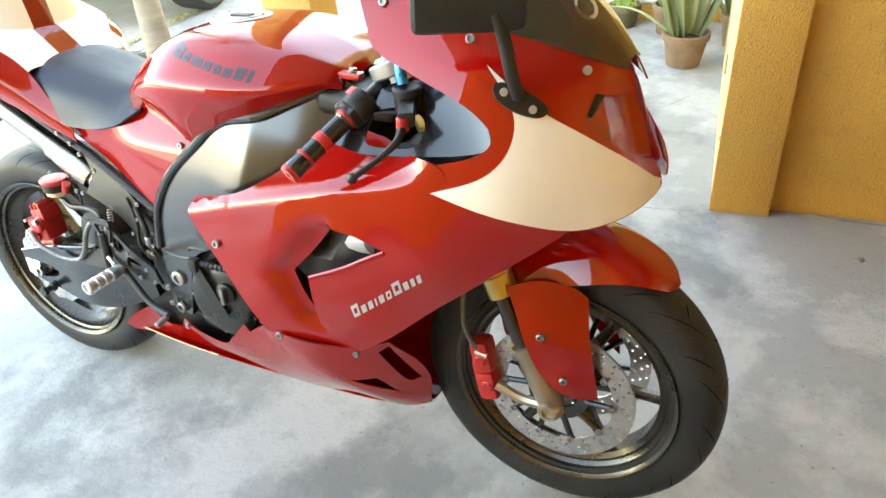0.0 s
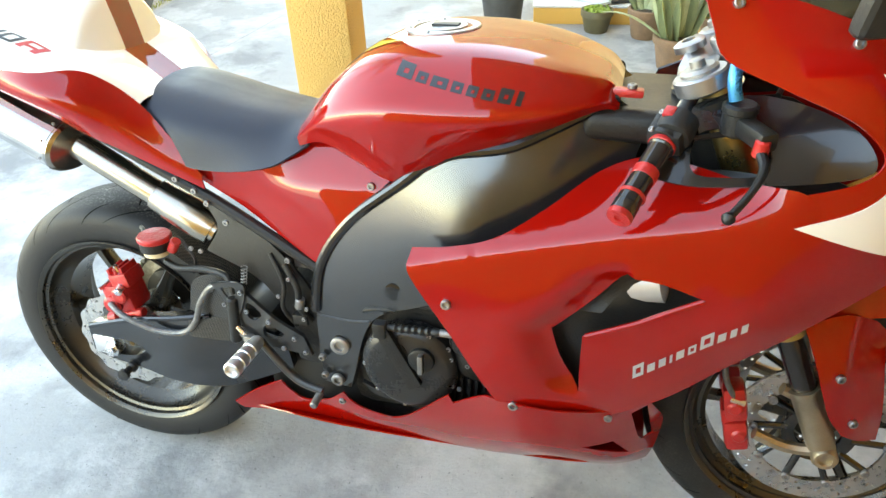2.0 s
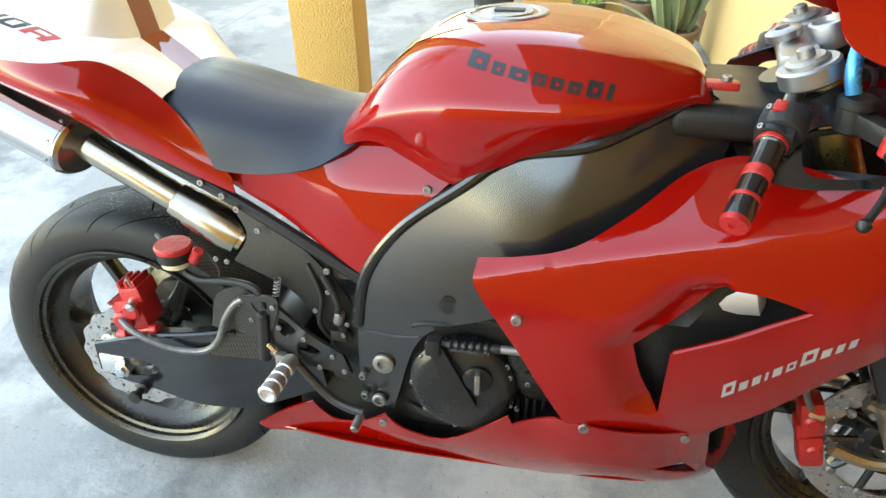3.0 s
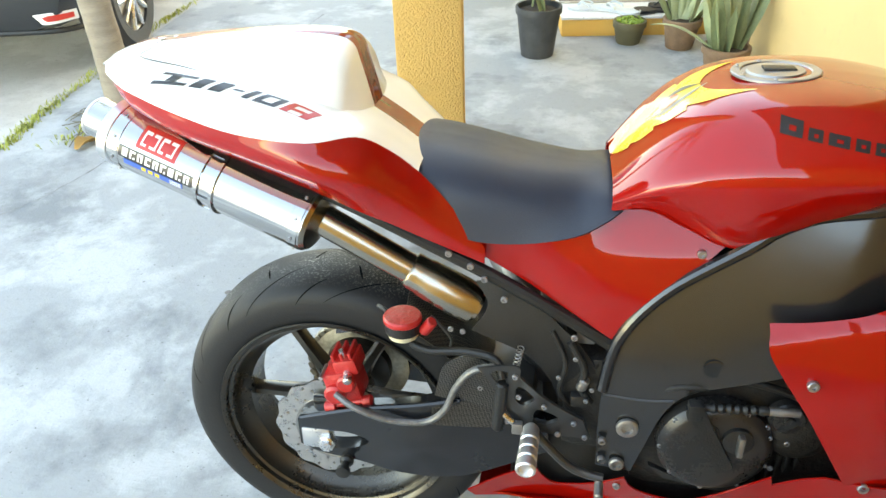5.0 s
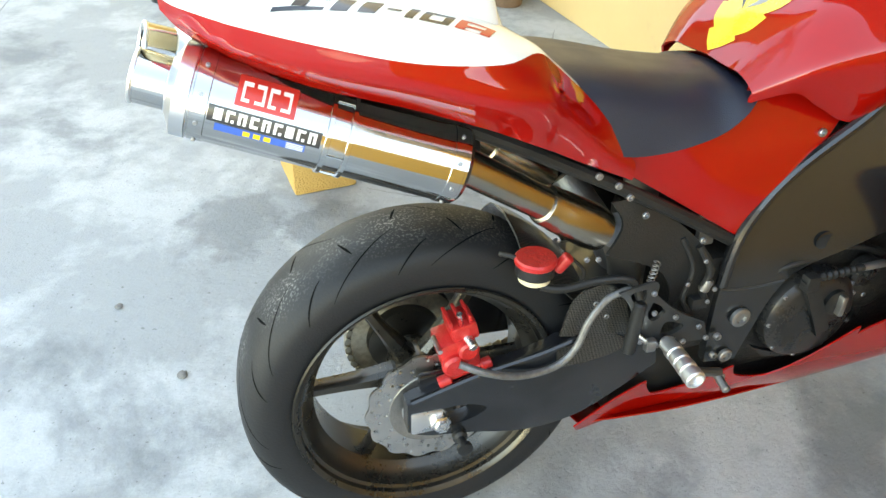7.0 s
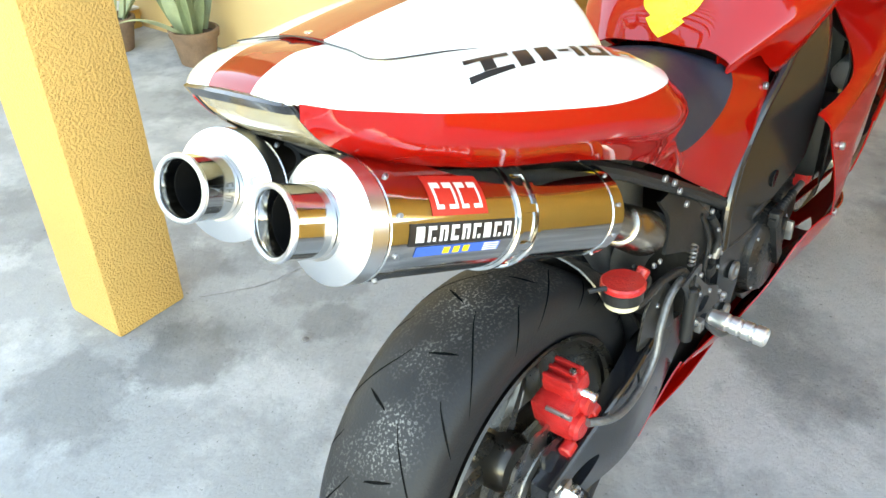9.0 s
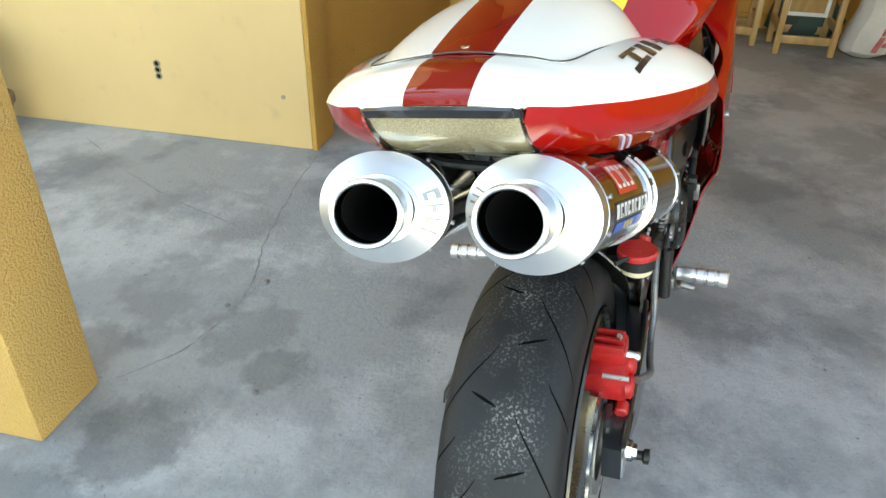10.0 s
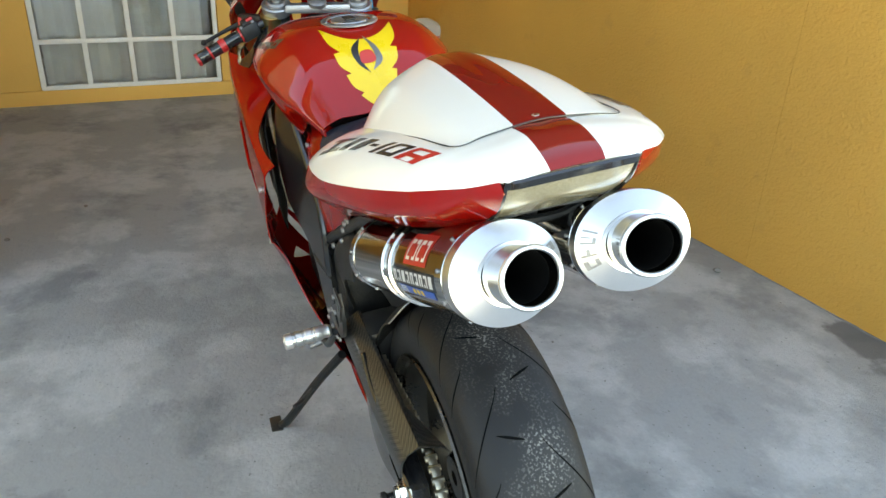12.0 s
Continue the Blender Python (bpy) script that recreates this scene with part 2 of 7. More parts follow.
# damp and oily stains: x, y, size, depth
STAINS = [(-0.03, 0.95, 0.15, 0.6), (-0.30, 1.0, 0.17, 0.5), (0.40, 0.90, 0.14, 0.45), (0.08, 1.85, 0.24, 0.5), (-0.15, 2.3, 0.24, 0.35), (0.30, 0.76, 0.10, 0.55), (0.50, 1.15, 0.22, 0.4), (0.90, 1.25, 0.16, 0.3), (0.15, 1.35, 0.2, 0.45), (0.45, -1.56, 0.11, 0.9), (0.58, -1.58, 0.09, 0.9), (0.30, -1.55, 0.14, 0.9), (1.2, -1.50, 0.16, 0.25), (0.35, -0.05, 0.16, 0.3), (1.3, 0.5, 0.3, 0.25), (0.75, -1.25, 0.2, 0.25)]
FLOORM = concrete_mat("worn_concrete", (0.315, 0.330, 0.333), (0.165, 0.180, 0.188), (0.46, 0.478, 0.480), 0.75, STAINS)
ROADM = concrete_mat("dusty_road", (0.42, 0.40, 0.37), (0.28, 0.26, 0.23), (0.52, 0.51, 0.48), 0.4)
TILEM = concrete_mat("pale_tile", (0.72, 0.72, 0.70), (0.55, 0.55, 0.53), (0.78, 0.78, 0.77), 0.2)


def stucco_mat(name, base, relief, scale):
    m, t, b = nodes_of(name)
    L, N = t.links.new, t.nodes.new
    tc = N("ShaderNodeTexCoord")
    n1, n2, v1 = N("ShaderNodeTexNoise"), N("ShaderNodeTexNoise"), N("ShaderNodeTexNoise")
    n1.inputs["Scale"].default_value, n1.inputs["Detail"].default_value = 1.7, 6
    n2.inputs["Scale"].default_value, n2.inputs["Detail"].default_value = 9, 6
    v1.inputs["Scale"].default_value, v1.inputs["Detail"].default_value, v1.inputs["Distortion"].default_value = scale, 5, 0.25
    for n in (n1, n2, v1):
        L(tc.outputs["Object"], n.inputs["Vector"])
    mx = N("ShaderNodeMix")
    mx.data_type = "RGBA"
    mx.inputs["A"].default_value = (*[c * 0.86 for c in base], 1)
    mx.inputs["B"].default_value = (*[min(1, c * 1.1) for c in base], 1)
    L(n1.outputs["Fac"], mx.inputs["Factor"])
    spots = N("ShaderNodeMapRange")
    spots.inputs["From Min"].default_value, spots.inputs["From Max"].default_value = 0.62, 0.8
    spots.inputs["To Max"].default_value = 0.35
    L(n2.outputs["Fac"], spots.inputs["Value"])
    my = N("ShaderNodeMix")
    my.data_type = "RGBA"
    my.inputs["B"].default_value = (base[0] * 0.6, base[1] * 0.6, base[2] * 0.8, 1)
    L(mx.outputs["Result"], my.inputs["A"])
    L(spots.outputs["Result"], my.inputs["Factor"])
    L(my.outputs["Result"], b.inputs["Base Color"])
    b.inputs["Roughness"].default_value = 0.75
    bp = N("ShaderNodeBump")
    bp.inputs["Strength"].default_value, bp.inputs["Distance"].default_value = relief, 0.012
    L(v1.outputs["Fac"], bp.inputs["Height"])
    L(bp.outputs["Normal"], b.inputs["Normal"])
    return m


STUCCO = stucco_mat("rough_orange_stucco", (0.70, 0.365, 0.078), 0.9, 150)
STUCCO_PALE = stucco_mat("pale_orange_stucco", (0.72, 0.42, 0.13), 0.9, 150)
STUCCO_FINE = stucco_mat("fine_orange_stucco", (0.70, 0.365, 0.078), 0.4, 90)
PLASTER = stucco_mat("smooth_orange_plaster", (0.76, 0.42, 0.11), 0.10, 40)
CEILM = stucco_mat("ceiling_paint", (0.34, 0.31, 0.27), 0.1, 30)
# the orange plaster again, paled to paint in the strong light on wall_side
PLASTER_LIT = stucco_mat("lit_orange_plaster", (0.78, 0.53, 0.25), 0.10, 40)
CREAM = stucco_mat("cream_paint", (0.72, 0.60, 0.36), 0.3, 60)

# ---- mesh helpers ----


def part(name, bm, material, parent=None, label="", smooth=True, angle=35):
    me = bpy.data.meshes.new(name)
    bmesh.ops.recalc_face_normals(bm, faces=bm.faces)
    bm.to_mesh(me)
    bm.free()
    if smooth:
        me.polygons.foreach_set("use_smooth", [True] * len(me.polygons))
        me.set_sharp_from_angle(angle=radians(angle))
    for one in material if isinstance(material, (list, tuple)) else [material]:
        me.materials.append(one)
    ob = new(name, me)
    ob.parent = parent
    if label:
        tagged(ob, label)
    return ob


def thing(name, m, label, category, group="", kind=""):
    ob = new(name)
    ob.empty_display_size = 0.05
    ob.matrix_world = m
    return tagged(ob, label, category, group, kind)


def box(size, at=(0, 0, 0), bevel=0.0, rot=None, bm=None, segs=2):
    own = bm is None
    bm = bmesh.new() if own else bm
    r = bmesh.ops.create_cube(bm, size=1.0)
    vs = r["verts"]
    bmesh.ops.scale(bm, vec=size, verts=vs)
    if bevel:
        es = list({e for v in vs for e in v.link_edges})
        g = bmesh.ops.bevel(bm, geom=es, offset=bevel, segments=segs, affect="EDGES", profile=0.6)
        vs = list({v for f in g["faces"] for v in f.verts} | {v for v in vs if v.is_valid})
    if rot is not None:
        bmesh.ops.transform(bm, matrix=rot, verts=vs)
    bmesh.ops.translate(bm, vec=at, verts=vs)
    return bm


def frame_along(d):
    return Vector(d).normalized().to_track_quat("Z", "Y").to_matrix().to_4x4()


def lathe(profile, n=48, axis=(0, 0, 1), at=(0, 0, 0), closed=False, bm=None):
    """A turned body: profile of (radius, distance along the axis)."""
    bm = bm or bmesh.new()
    m = Matrix.Translation(at) @ frame_along(axis)
    rings = []
    for r, h in profile:
        rings.append([bm.verts.new(m @ Vector((r * math.cos(2 * math.pi * i / n), r * math.sin(2 * math.pi * i / n), h))) for i in range(n)])
    if closed:
        rings.append(rings[0])
    for a, b in zip(rings, rings[1:]):
        for i in range(n):
            j = (i + 1) % n
            bm.faces.new((a[i], a[j], b[j], b[i]))
    if not closed:
        bm.faces.new(rings[0])
        bm.faces.new(rings[-1])
    return bm


def rod(a, b, r, n=16, r2=None, bevel=0.0, bm=None):
    a, b = Vector(a), Vector(b)
    h, r2 = (b - a).length, r if r2 is None else r2
    k = min(bevel, r * 0.6)
    prof = [(r - k, 0), (r, k), (r2, h - k), (r2 - k, h)] if k else [(r, 0), (r2, h)]
    return lathe(prof, n, b - a, a, bm=bm)


def spline(pts, n=6, closed=False):
    """A smooth line through points of any dimension."""
    p = [np.array(q, float) for q in pts]
    m = len(p)
    out = []
    for i in range(m if closed else m - 1):
        a, b, c, d = (p[(i - 1) % m], p[i], p[(i + 1) % m], p[(i + 2) % m]) if closed else (p[max(i - 1, 0)], p[i], p[i + 1], p[min(i + 2, m - 1)])
        for k in range(n):
            t = k / n
            out.append(0.5 * (2 * b + (c - a) * t + (2 * a - 5 * b + 4 * c - d) * t * t + (3 * b - a - 3 * c + d) * t**3))
    if not closed:
        out.append(p[-1])
    return out


def tube(pts, r, n=10, sub=6, bm=None, radii=None):
    """A bent tube along a smooth line."""
    line = [Vector(q) for q in spline(pts, sub)]
    bm = bm or bmesh.new()
    rings, up = [], Vector((0.13, 0.31, 0.94))
    for i, q in enumerate(line):
        d = (line[min(i + 1, len(line) - 1)] - line[max(i - 1, 0)]).normalized()
        side = d.cross(up).normalized()
        up = side.cross(d).normalized()
        rr = r if radii is None else float(np.interp(i / (len(line) - 1), np.linspace(0, 1, len(radii)), radii))
        rings.append([bm.verts.new(q + rr * (math.cos(2 * math.pi * k / n) * side + math.sin(2 * math.pi * k / n) * up)) for k in range(n)])
    for a, b in zip(rings, rings[1:]):
        for k in range(n):
            bm.faces.new((a[k], a[(k + 1) % n], b[(k + 1) % n], b[k]))
    bm.faces.new(rings[0])
    bm.faces.new(rings[-1])
    return bm


def skin(stations, lo=0, hi=None, nu=5, nv=5, sides=(1, -1), thick=0.003):
    """A shell through cross-sections: stations of (x, half-profile of (y, z) from the middle outwards); lo to hi picks a stretch of the profile."""
    rows = spline([[s[0], *[v for q in s[1] for v in q]] for s in stations], nu)
    bm = bmesh.new()
    k = len(stations[0][1])
    hi = k - 1 if hi is None else hi
    for side in sides:
        grid = []
        for r in rows:
            prof = spline(np.reshape(r[1:], (k, 2)), nv)[lo * nv : hi * nv + 1]
            grid.append([bm.verts.new((r[0], side * q[0], q[1])) for q in prof])
        for a, b in zip(grid, grid[1:]):
            for i in range(len(a) - 1):
                bm.faces.new((a[i], a[i + 1], b[i + 1], b[i]))
    bmesh.ops.remove_doubles(bm, verts=bm.verts, dist=1e-5)
    bmesh.ops.recalc_face_normals(bm, faces=bm.faces)
    top = max(bm.faces, key=lambda f: f.calc_center_median().z)
    if top.normal.z < -0.2:
        bmesh.ops.reverse_faces(bm, faces=bm.faces)
    if thick:
        shell(bm, thick)
    return bm


def shell(bm, thick):
    """Gives an open sheet a thickness against its normals."""
    bm.normal_update()
    old = list(bm.verts)
    twin = {v: bm.verts.new(v.co - v.normal * thick) for v in old}
    faces = list(bm.faces)
    rim = [(e.verts[0], e.verts[1]) for e in bm.edges if len(e.link_faces) == 1]
    for f in faces:
        bm.faces.new([twin[v] for v in reversed(f.verts)])
    for a, b in rim:
        bm.faces.new((a, b, twin[b], twin[a]))


def surface(ctrl):
    """A smooth depth y(x, z) through control points (x, z, y)."""
    c = np.array(ctrl, float)
    n = len(c)

    def kern(d):
        return np.where(d > 1e-9, d * d * np.log(np.maximum(d, 1e-9)), 0.0)

    a = np.zeros((n + 3, n + 3))
    a[:n, :n] = kern(np.linalg.norm(c[:, None, :2] - c[None, :, :2], axis=-1)) + 1e-5 * np.eye(n)
    a[:n, n] = a[n, :n] = 1
    a[:n, n + 1 :] = c[:, :2]
    a[n + 1 :, :n] = c[:, :2].T
    w = np.linalg.solve(a, np.r_[c[:, 2], 0, 0, 0])

    def y(x, z):
        d = np.hypot(c[:, 0] - x, c[:, 1] - z)
        return float(kern(d) @ w[:n] + w[n] + w[n + 1] * x + w[n + 2] * z)

    return y


def outline(pts, n=5):
    """A closed line in (x, z): a third value 1 marks a sharp corner."""
    m, out = len(pts), []
    corner = [len(p) > 2 and p[2] == 1 for p in pts]
    q = [np.array(p[:2], float) for p in pts]
    for i in range(m):
        b, c = q[i], q[(i + 1) % m]
        a = 2 * b - c if corner[i] else q[i - 1]
        d = 2 * c - b if corner[(i + 1) % m] else q[(i + 2) % m]
        for k in range(n):
            t = k / n
            out.append(0.5 * (2 * b + (c - a) * t + (2 * a - 5 * b + 4 * c - d) * t * t + (3 * b - a - 3 * c + d) * t**3))
    return out


def inside(p, poly):
    x, z = p
    hit = False
    for (x1, z1), (x2, z2) in zip(poly, poly[1:] + poly[:1]):
        if (z1 > z) != (z2 > z) and x < (x2 - x1) * (z - z1) / (z2 - z1) + x1:
            hit = not hit
    return hit


def fill(edge, holes=(), step=0.02, n=5):
    """Triangles that fill an outline in a plane: points and faces; holes are outlines too."""
    from mathutils.geometry import delaunay_2d_cdt

    loops = [[tuple(p) for p in outline(e, n)] for e in (edge, *holes)]
    pts, edges = [], []
    for lp in loops:
        k = len(pts)
        pts += lp
        edges += [(k + i, k + (i + 1) % len(lp)) for i in range(len(lp))]
    rim = np.array(pts)
    x0, z0 = rim.min(0)
    x1, z1 = rim.max(0)
    row = 0
    z = z0
    while z < z1:
        x = x0 + (step / 2 if row % 2 else 0)
        while x < x1:
            if np.min(np.hypot(rim[:, 0] - x, rim[:, 1] - z)) > step * 0.55 and inside((x, z), loops[0]) and not any(inside((x, z), h) for h in loops[1:]):
                pts.append((x, z))
            x += step
        z += step * 0.87
        row += 1
    vs, _, fs, *_ = delaunay_2d_cdt([Vector(p) for p in pts], edges, [], 0, 1e-6)
    keep = []
    for f in fs:
        c = sum((vs[i] for i in f), Vector((0, 0))) / len(f)
        if inside(c, loops[0]) and not any(inside(c, h) for h in loops[1:]):
            keep.append(f)
    return vs, keep


def panel(edge, depth, holes=(), step=0.02, thick=0.003, side=-1, n=5):
    """A bodywork sheet: an outline in (x, z), laid on the depth y(x, z)."""
    vs, fs = fill(edge, holes, step, n)
    bm = bmesh.new()
    made = [bm.verts.new((v.x, side * depth(v.x, v.y), v.y)) for v in vs]
    for f in fs:
        face = bm.faces.new([made[i] for i in f])
        face.normal_update()
        if face.normal.y * side < 0:
            face.normal_flip()
    for v in [v for v in bm.verts if not v.link_faces]:
        bm.verts.remove(v)
    if thick:
        shell(bm, thick)
    return bm


def decal(edge, onto, org, ub, vb, way, lift=0.0007, holes=(), step=0.02, n=5):
    """A thin sticker: an outline in the plane of ub and vb, thrown along way on to another part's mesh."""
    from mathutils.bvhtree import BVHTree

    tree = BVHTree.FromPolygons([v.co for v in onto.data.vertices], [p.vertices for p in onto.data.polygons])
    org, ub, vb, way = Vector(org), Vector(ub), Vector(vb), Vector(way).normalized()
    vs, fs = fill(edge, holes, step, n)
    bm = bmesh.new()
    made = []
    for v in vs:
        p = org + ub * v.x + vb * v.y
        hit, nor, _, _ = tree.ray_cast(p, way)
        made.append(bm.verts.new(hit + (nor if nor.dot(way) < 0 else -nor) * lift) if hit else None)
    for f in fs:
        if all(made[i] for i in f):
            bm.faces.new([made[i] for i in f])
    for v in [v for v in bm.verts if not v.link_faces]:
        bm.verts.remove(v)
    bmesh.ops.recalc_face_normals(bm, faces=bm.faces)
    return bm


# ---- the place ----
ROOM = pose(0, 0, 0, 0, 0, 6.3)


def block(name, u0, u1, v0, v1, z0, z1, material, label, category, bevel=0.01, kind="structure"):
    bm = box((u1 - u0, v1 - v0, z1 - z0), ((u0 + u1) / 2, (v0 + v1) / 2, (z0 + z1) / 2), bevel)
    ob = part(name, bm, material)
    ob.matrix_world = ROOM
    return tagged(ob, label, category, kind=kind)


def ground_sheet():
    bm = bmesh.new()
    xs = [-400, -40, -12, -6, -4, -3, -2, -1, 0, 1, 2, 3, 4.3, 8, 40, 400]
    ys = [-400, -40, -8, -3, -1.7, -1, 0, 1, 2, 3, 4, 6, 10, 40, 400]
    grid = [[bm.verts.new((x, y, 0)) for y in ys] for x in xs]
    for a, b in zip(grid, grid[1:]):
        for i in range(len(ys) - 1):
            bm.faces.new((a[i], b[i], b[i + 1], a[i + 1]))
    ob = part("ground", bm, FLOORM, smooth=False)
    return tagged(ob, "worn grey concrete floor with pale patches and dark stains", "floor", kind="structure")


ground_sheet()
block("pillar", 0.02, 0.222, 1.107, 1.31, 0, 2.8, STUCCO_PALE, "square pillar in rough orange stucco on the concrete", "pillar")
block("wall_corner_pier", 1.657, 1.85, 1.12, 1.14, 0, 2.8, STUCCO, "orange stucco pier at the wall's corner", "wall", 0.004)
block("wall_left", 1.853, 4.4, 1.165, 1.32, 0, 2.8, STUCCO, "long orange stucco wall with rough texture", "wall")
block("wall_side", 1.66, 1.84, 1.142, 4.6, 0, 4.2, PLASTER_LIT, "smooth plaster wall with scuffs, bright daylight painted in as pale yellow", "wall")
block("wall_right", 0.90, 4.4, -1.85, -1.65, 0, 2.8, STUCCO_FINE, "long orange stucco wall along the parking bay", "wall", 0.0)
block("wall_right_low", -0.60, 0.899, -1.85, -1.65, 0, 1.2, STUCCO_FINE, "lower orange stucco wall towards the street", "wall", 0.0)
block("wall_back_low", 4.25, 4.4, -1.648, 1.163, 0, 0.09, PLASTER, "orange plaster strip below the window grille", "wall", 0.004)
block("wall_back_left", 4.25, 4.4, 0.82, 1.163, 0.092, 2.8, PLASTER, "orange plaster wall beside the window", "wall", 0.004)
block("wall_back_right", 4.25, 4.4, -1.648, -0.28, 0.092, 2.8, PLASTER, "orange plaster back wall", "wall", 0.004)
block("wall_back_top", 4.25, 4.4, -0.278, 0.818, 2.0, 2.8, PLASTER, "orange plaster above the window", "wall", 0.004)
block("ceiling", 0.55, 4.5, -1.9, 1.32, 2.803, 2.95, CEILM, "plain pale carport ceiling slab", "ceiling")
# out of view: added so that its shadow keeps sun off bay and driveway
block("sun_blocker", 1.85, 7.0, 1.325, 6.0, 0, 4.2, CREAM, "unseen tall block behind the carport wall, added to cast shade", "house")
block("house_wall", 0.0, 1.655, 4.62, 4.8, 0, 2.8, CREAM, "cream painted house front behind the step", "wall")
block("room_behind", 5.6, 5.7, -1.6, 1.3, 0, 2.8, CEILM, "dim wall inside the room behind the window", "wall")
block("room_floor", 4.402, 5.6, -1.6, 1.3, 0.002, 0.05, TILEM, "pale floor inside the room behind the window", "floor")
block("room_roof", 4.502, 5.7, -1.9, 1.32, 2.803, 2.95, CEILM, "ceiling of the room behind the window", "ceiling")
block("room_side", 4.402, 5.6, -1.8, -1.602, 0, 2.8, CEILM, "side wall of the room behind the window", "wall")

# ---- the motorcycle ----
BIKE_POSE = pose(0, 0, 0.002, -6, 0, 0)
bike = thing("motorcycle", BIKE_POSE, "red and white sport motorcycle leaning on its side stand", "motorcycle")



def tank_section(x, top, wide, zc, yb, zb):
    """Half a cross-section: a broad flat top, a round shoulder at zc, then in to the lower edge."""
    h = top - zc
    return (x, [(0, top), (0.42 * wide, top - 0.003), (0.68 * wide, top - 0.18 * h), (0.88 * wide, zc + 0.45 * h), (wide, zc), (0.62 * wide + 0.38 * yb, zc - 0.5 * (zc - zb)), (yb, zb)])


TANK = [
    tank_section(0.474, 0.848, 0.122, 0.826, 0.118, 0.808),
    tank_section(0.530, 0.916, 0.166, 0.868, 0.144, 0.828),
    tank_section(0.585, 0.961, 0.190, 0.888, 0.142, 0.800),
    tank_section(0.655, 0.986, 0.208, 0.902, 0.146, 0.772),
    tank_section(0.740, 0.993, 0.212, 0.908, 0.158, 0.820),
    tank_section(0.820, 0.989, 0.205, 0.911, 0.156, 0.848),
    tank_section(0.900, 0.974, 0.178, 0.916, 0.143, 0.884),
    tank_section(0.965, 0.950, 0.132, 0.922, 0.120, 0.908),
    tank_section(0.990, 0.924, 0.104, 0.910, 0.103, 0.902),
]
tank = part("fuel_tank", skin(TANK, nu=6, nv=6, thick=0.004), RED, bike, "glossy red fuel tank")

SEAT = [
    (0.108, [(0, 0.864), (0.06, 0.864), (0.108, 0.856), (0.128, 0.840)]),
    (0.150, [(0, 0.880), (0.06, 0.877), (0.110, 0.865), (0.130, 0.838)]),
    (0.200, [(0, 0.880), (0.07, 0.875), (0.123, 0.850), (0.141, 0.796)]),
    (0.260, [(0, 0.870), (0.072, 0.864), (0.127, 0.832), (0.145, 0.762)]),
    (0.340, [(0, 0.852), (0.066, 0.847), (0.117, 0.820), (0.143, 0.757)]),
    (0.420, [(0, 0.841), (0.054, 0.837), (0.101, 0.815), (0.140, 0.772)]),
    (0.465, [(0, 0.839), (0.044, 0.836), (0.100, 0.822), (0.134, 0.796)]),
    (0.490, [(0, 0.836), (0.038, 0.833), (0.092, 0.824), (0.120, 0.812)]),
]
part("seat", skin(SEAT, nu=8, nv=7, thick=0.004), SEATM, bike, "dark padded vinyl seat")

TAIL = [
    (-0.321, [(0, 0.9995), (0.030, 0.999), (0.052, 0.9975), (0.070, 0.994), (0.072, 0.990), (0.070, 0.978)]),
    (-0.312, [(0, 1.0075), (0.031, 1.007), (0.055, 1.004), (0.079, 0.9945), (0.077, 0.986), (0.076, 0.980)]),
    (-0.296, [(0, 1.0145), (0.031, 1.0135), (0.074, 1.008), (0.106, 0.989), (0.093, 0.972), (0.076, 0.958)]),
    (-0.275, [(0, 1.020), (0.031, 1.019), (0.092, 1.008), (0.127, 0.984), (0.112, 0.959), (0.077, 0.941)]),
    (-0.255, [(0, 1.0205), (0.031, 1.0195), (0.105, 1.006), (0.143, 0.979), (0.130, 0.950), (0.082, 0.928)]),
    (-0.230, [(0, 1.019), (0.032, 1.018), (0.118, 1.004), (0.159, 0.973), (0.147, 0.942), (0.096, 0.917)]),
    (-0.150, [(0, 1.012), (0.033, 1.011), (0.146, 0.993), (0.191, 0.955), (0.184, 0.924), (0.135, 0.892)]),
    (-0.050, [(0, 0.990), (0.033, 0.990), (0.161, 0.978), (0.215, 0.935), (0.208, 0.903), (0.158, 0.866)]),
    (0.050, [(0, 0.960), (0.033, 0.960), (0.150, 0.955), (0.212, 0.925), (0.221, 0.882), (0.168, 0.832)]),
    (0.110, [(0, 0.925), (0.033, 0.925), (0.100, 0.930), (0.170, 0.923), (0.212, 0.876), (0.166, 0.805)]),
    (0.150, [(0, 0.897), (0.033, 0.898), (0.080, 0.901), (0.142, 0.896), (0.186, 0.850), (0.156, 0.785)]),
    (0.190, [(0, 0.868), (0.033, 0.868), (0.072, 0.868), (0.132, 0.862), (0.165, 0.815), (0.148, 0.764)]),
]
part("tail_stripe", skin(TAIL, 0, 1), DARKRED, bike, "glossy dark red stripe along the tail")
tail_cover = part("tail_cover", skin(TAIL, 1, 3), WHITE, bike, "glossy white tail fairing")
FLANK = [(x, q[3:]) for x, q in TAIL[1:]] + [
    (0.230, [(0.134, 0.820), (0.151, 0.776), (0.141, 0.744)]),
    (0.290, [(0.133, 0.742), (0.134, 0.730), (0.130, 0.714)]),
]
part("tail_flank", skin(FLANK), RED, bike, "glossy red lower tail fairing")
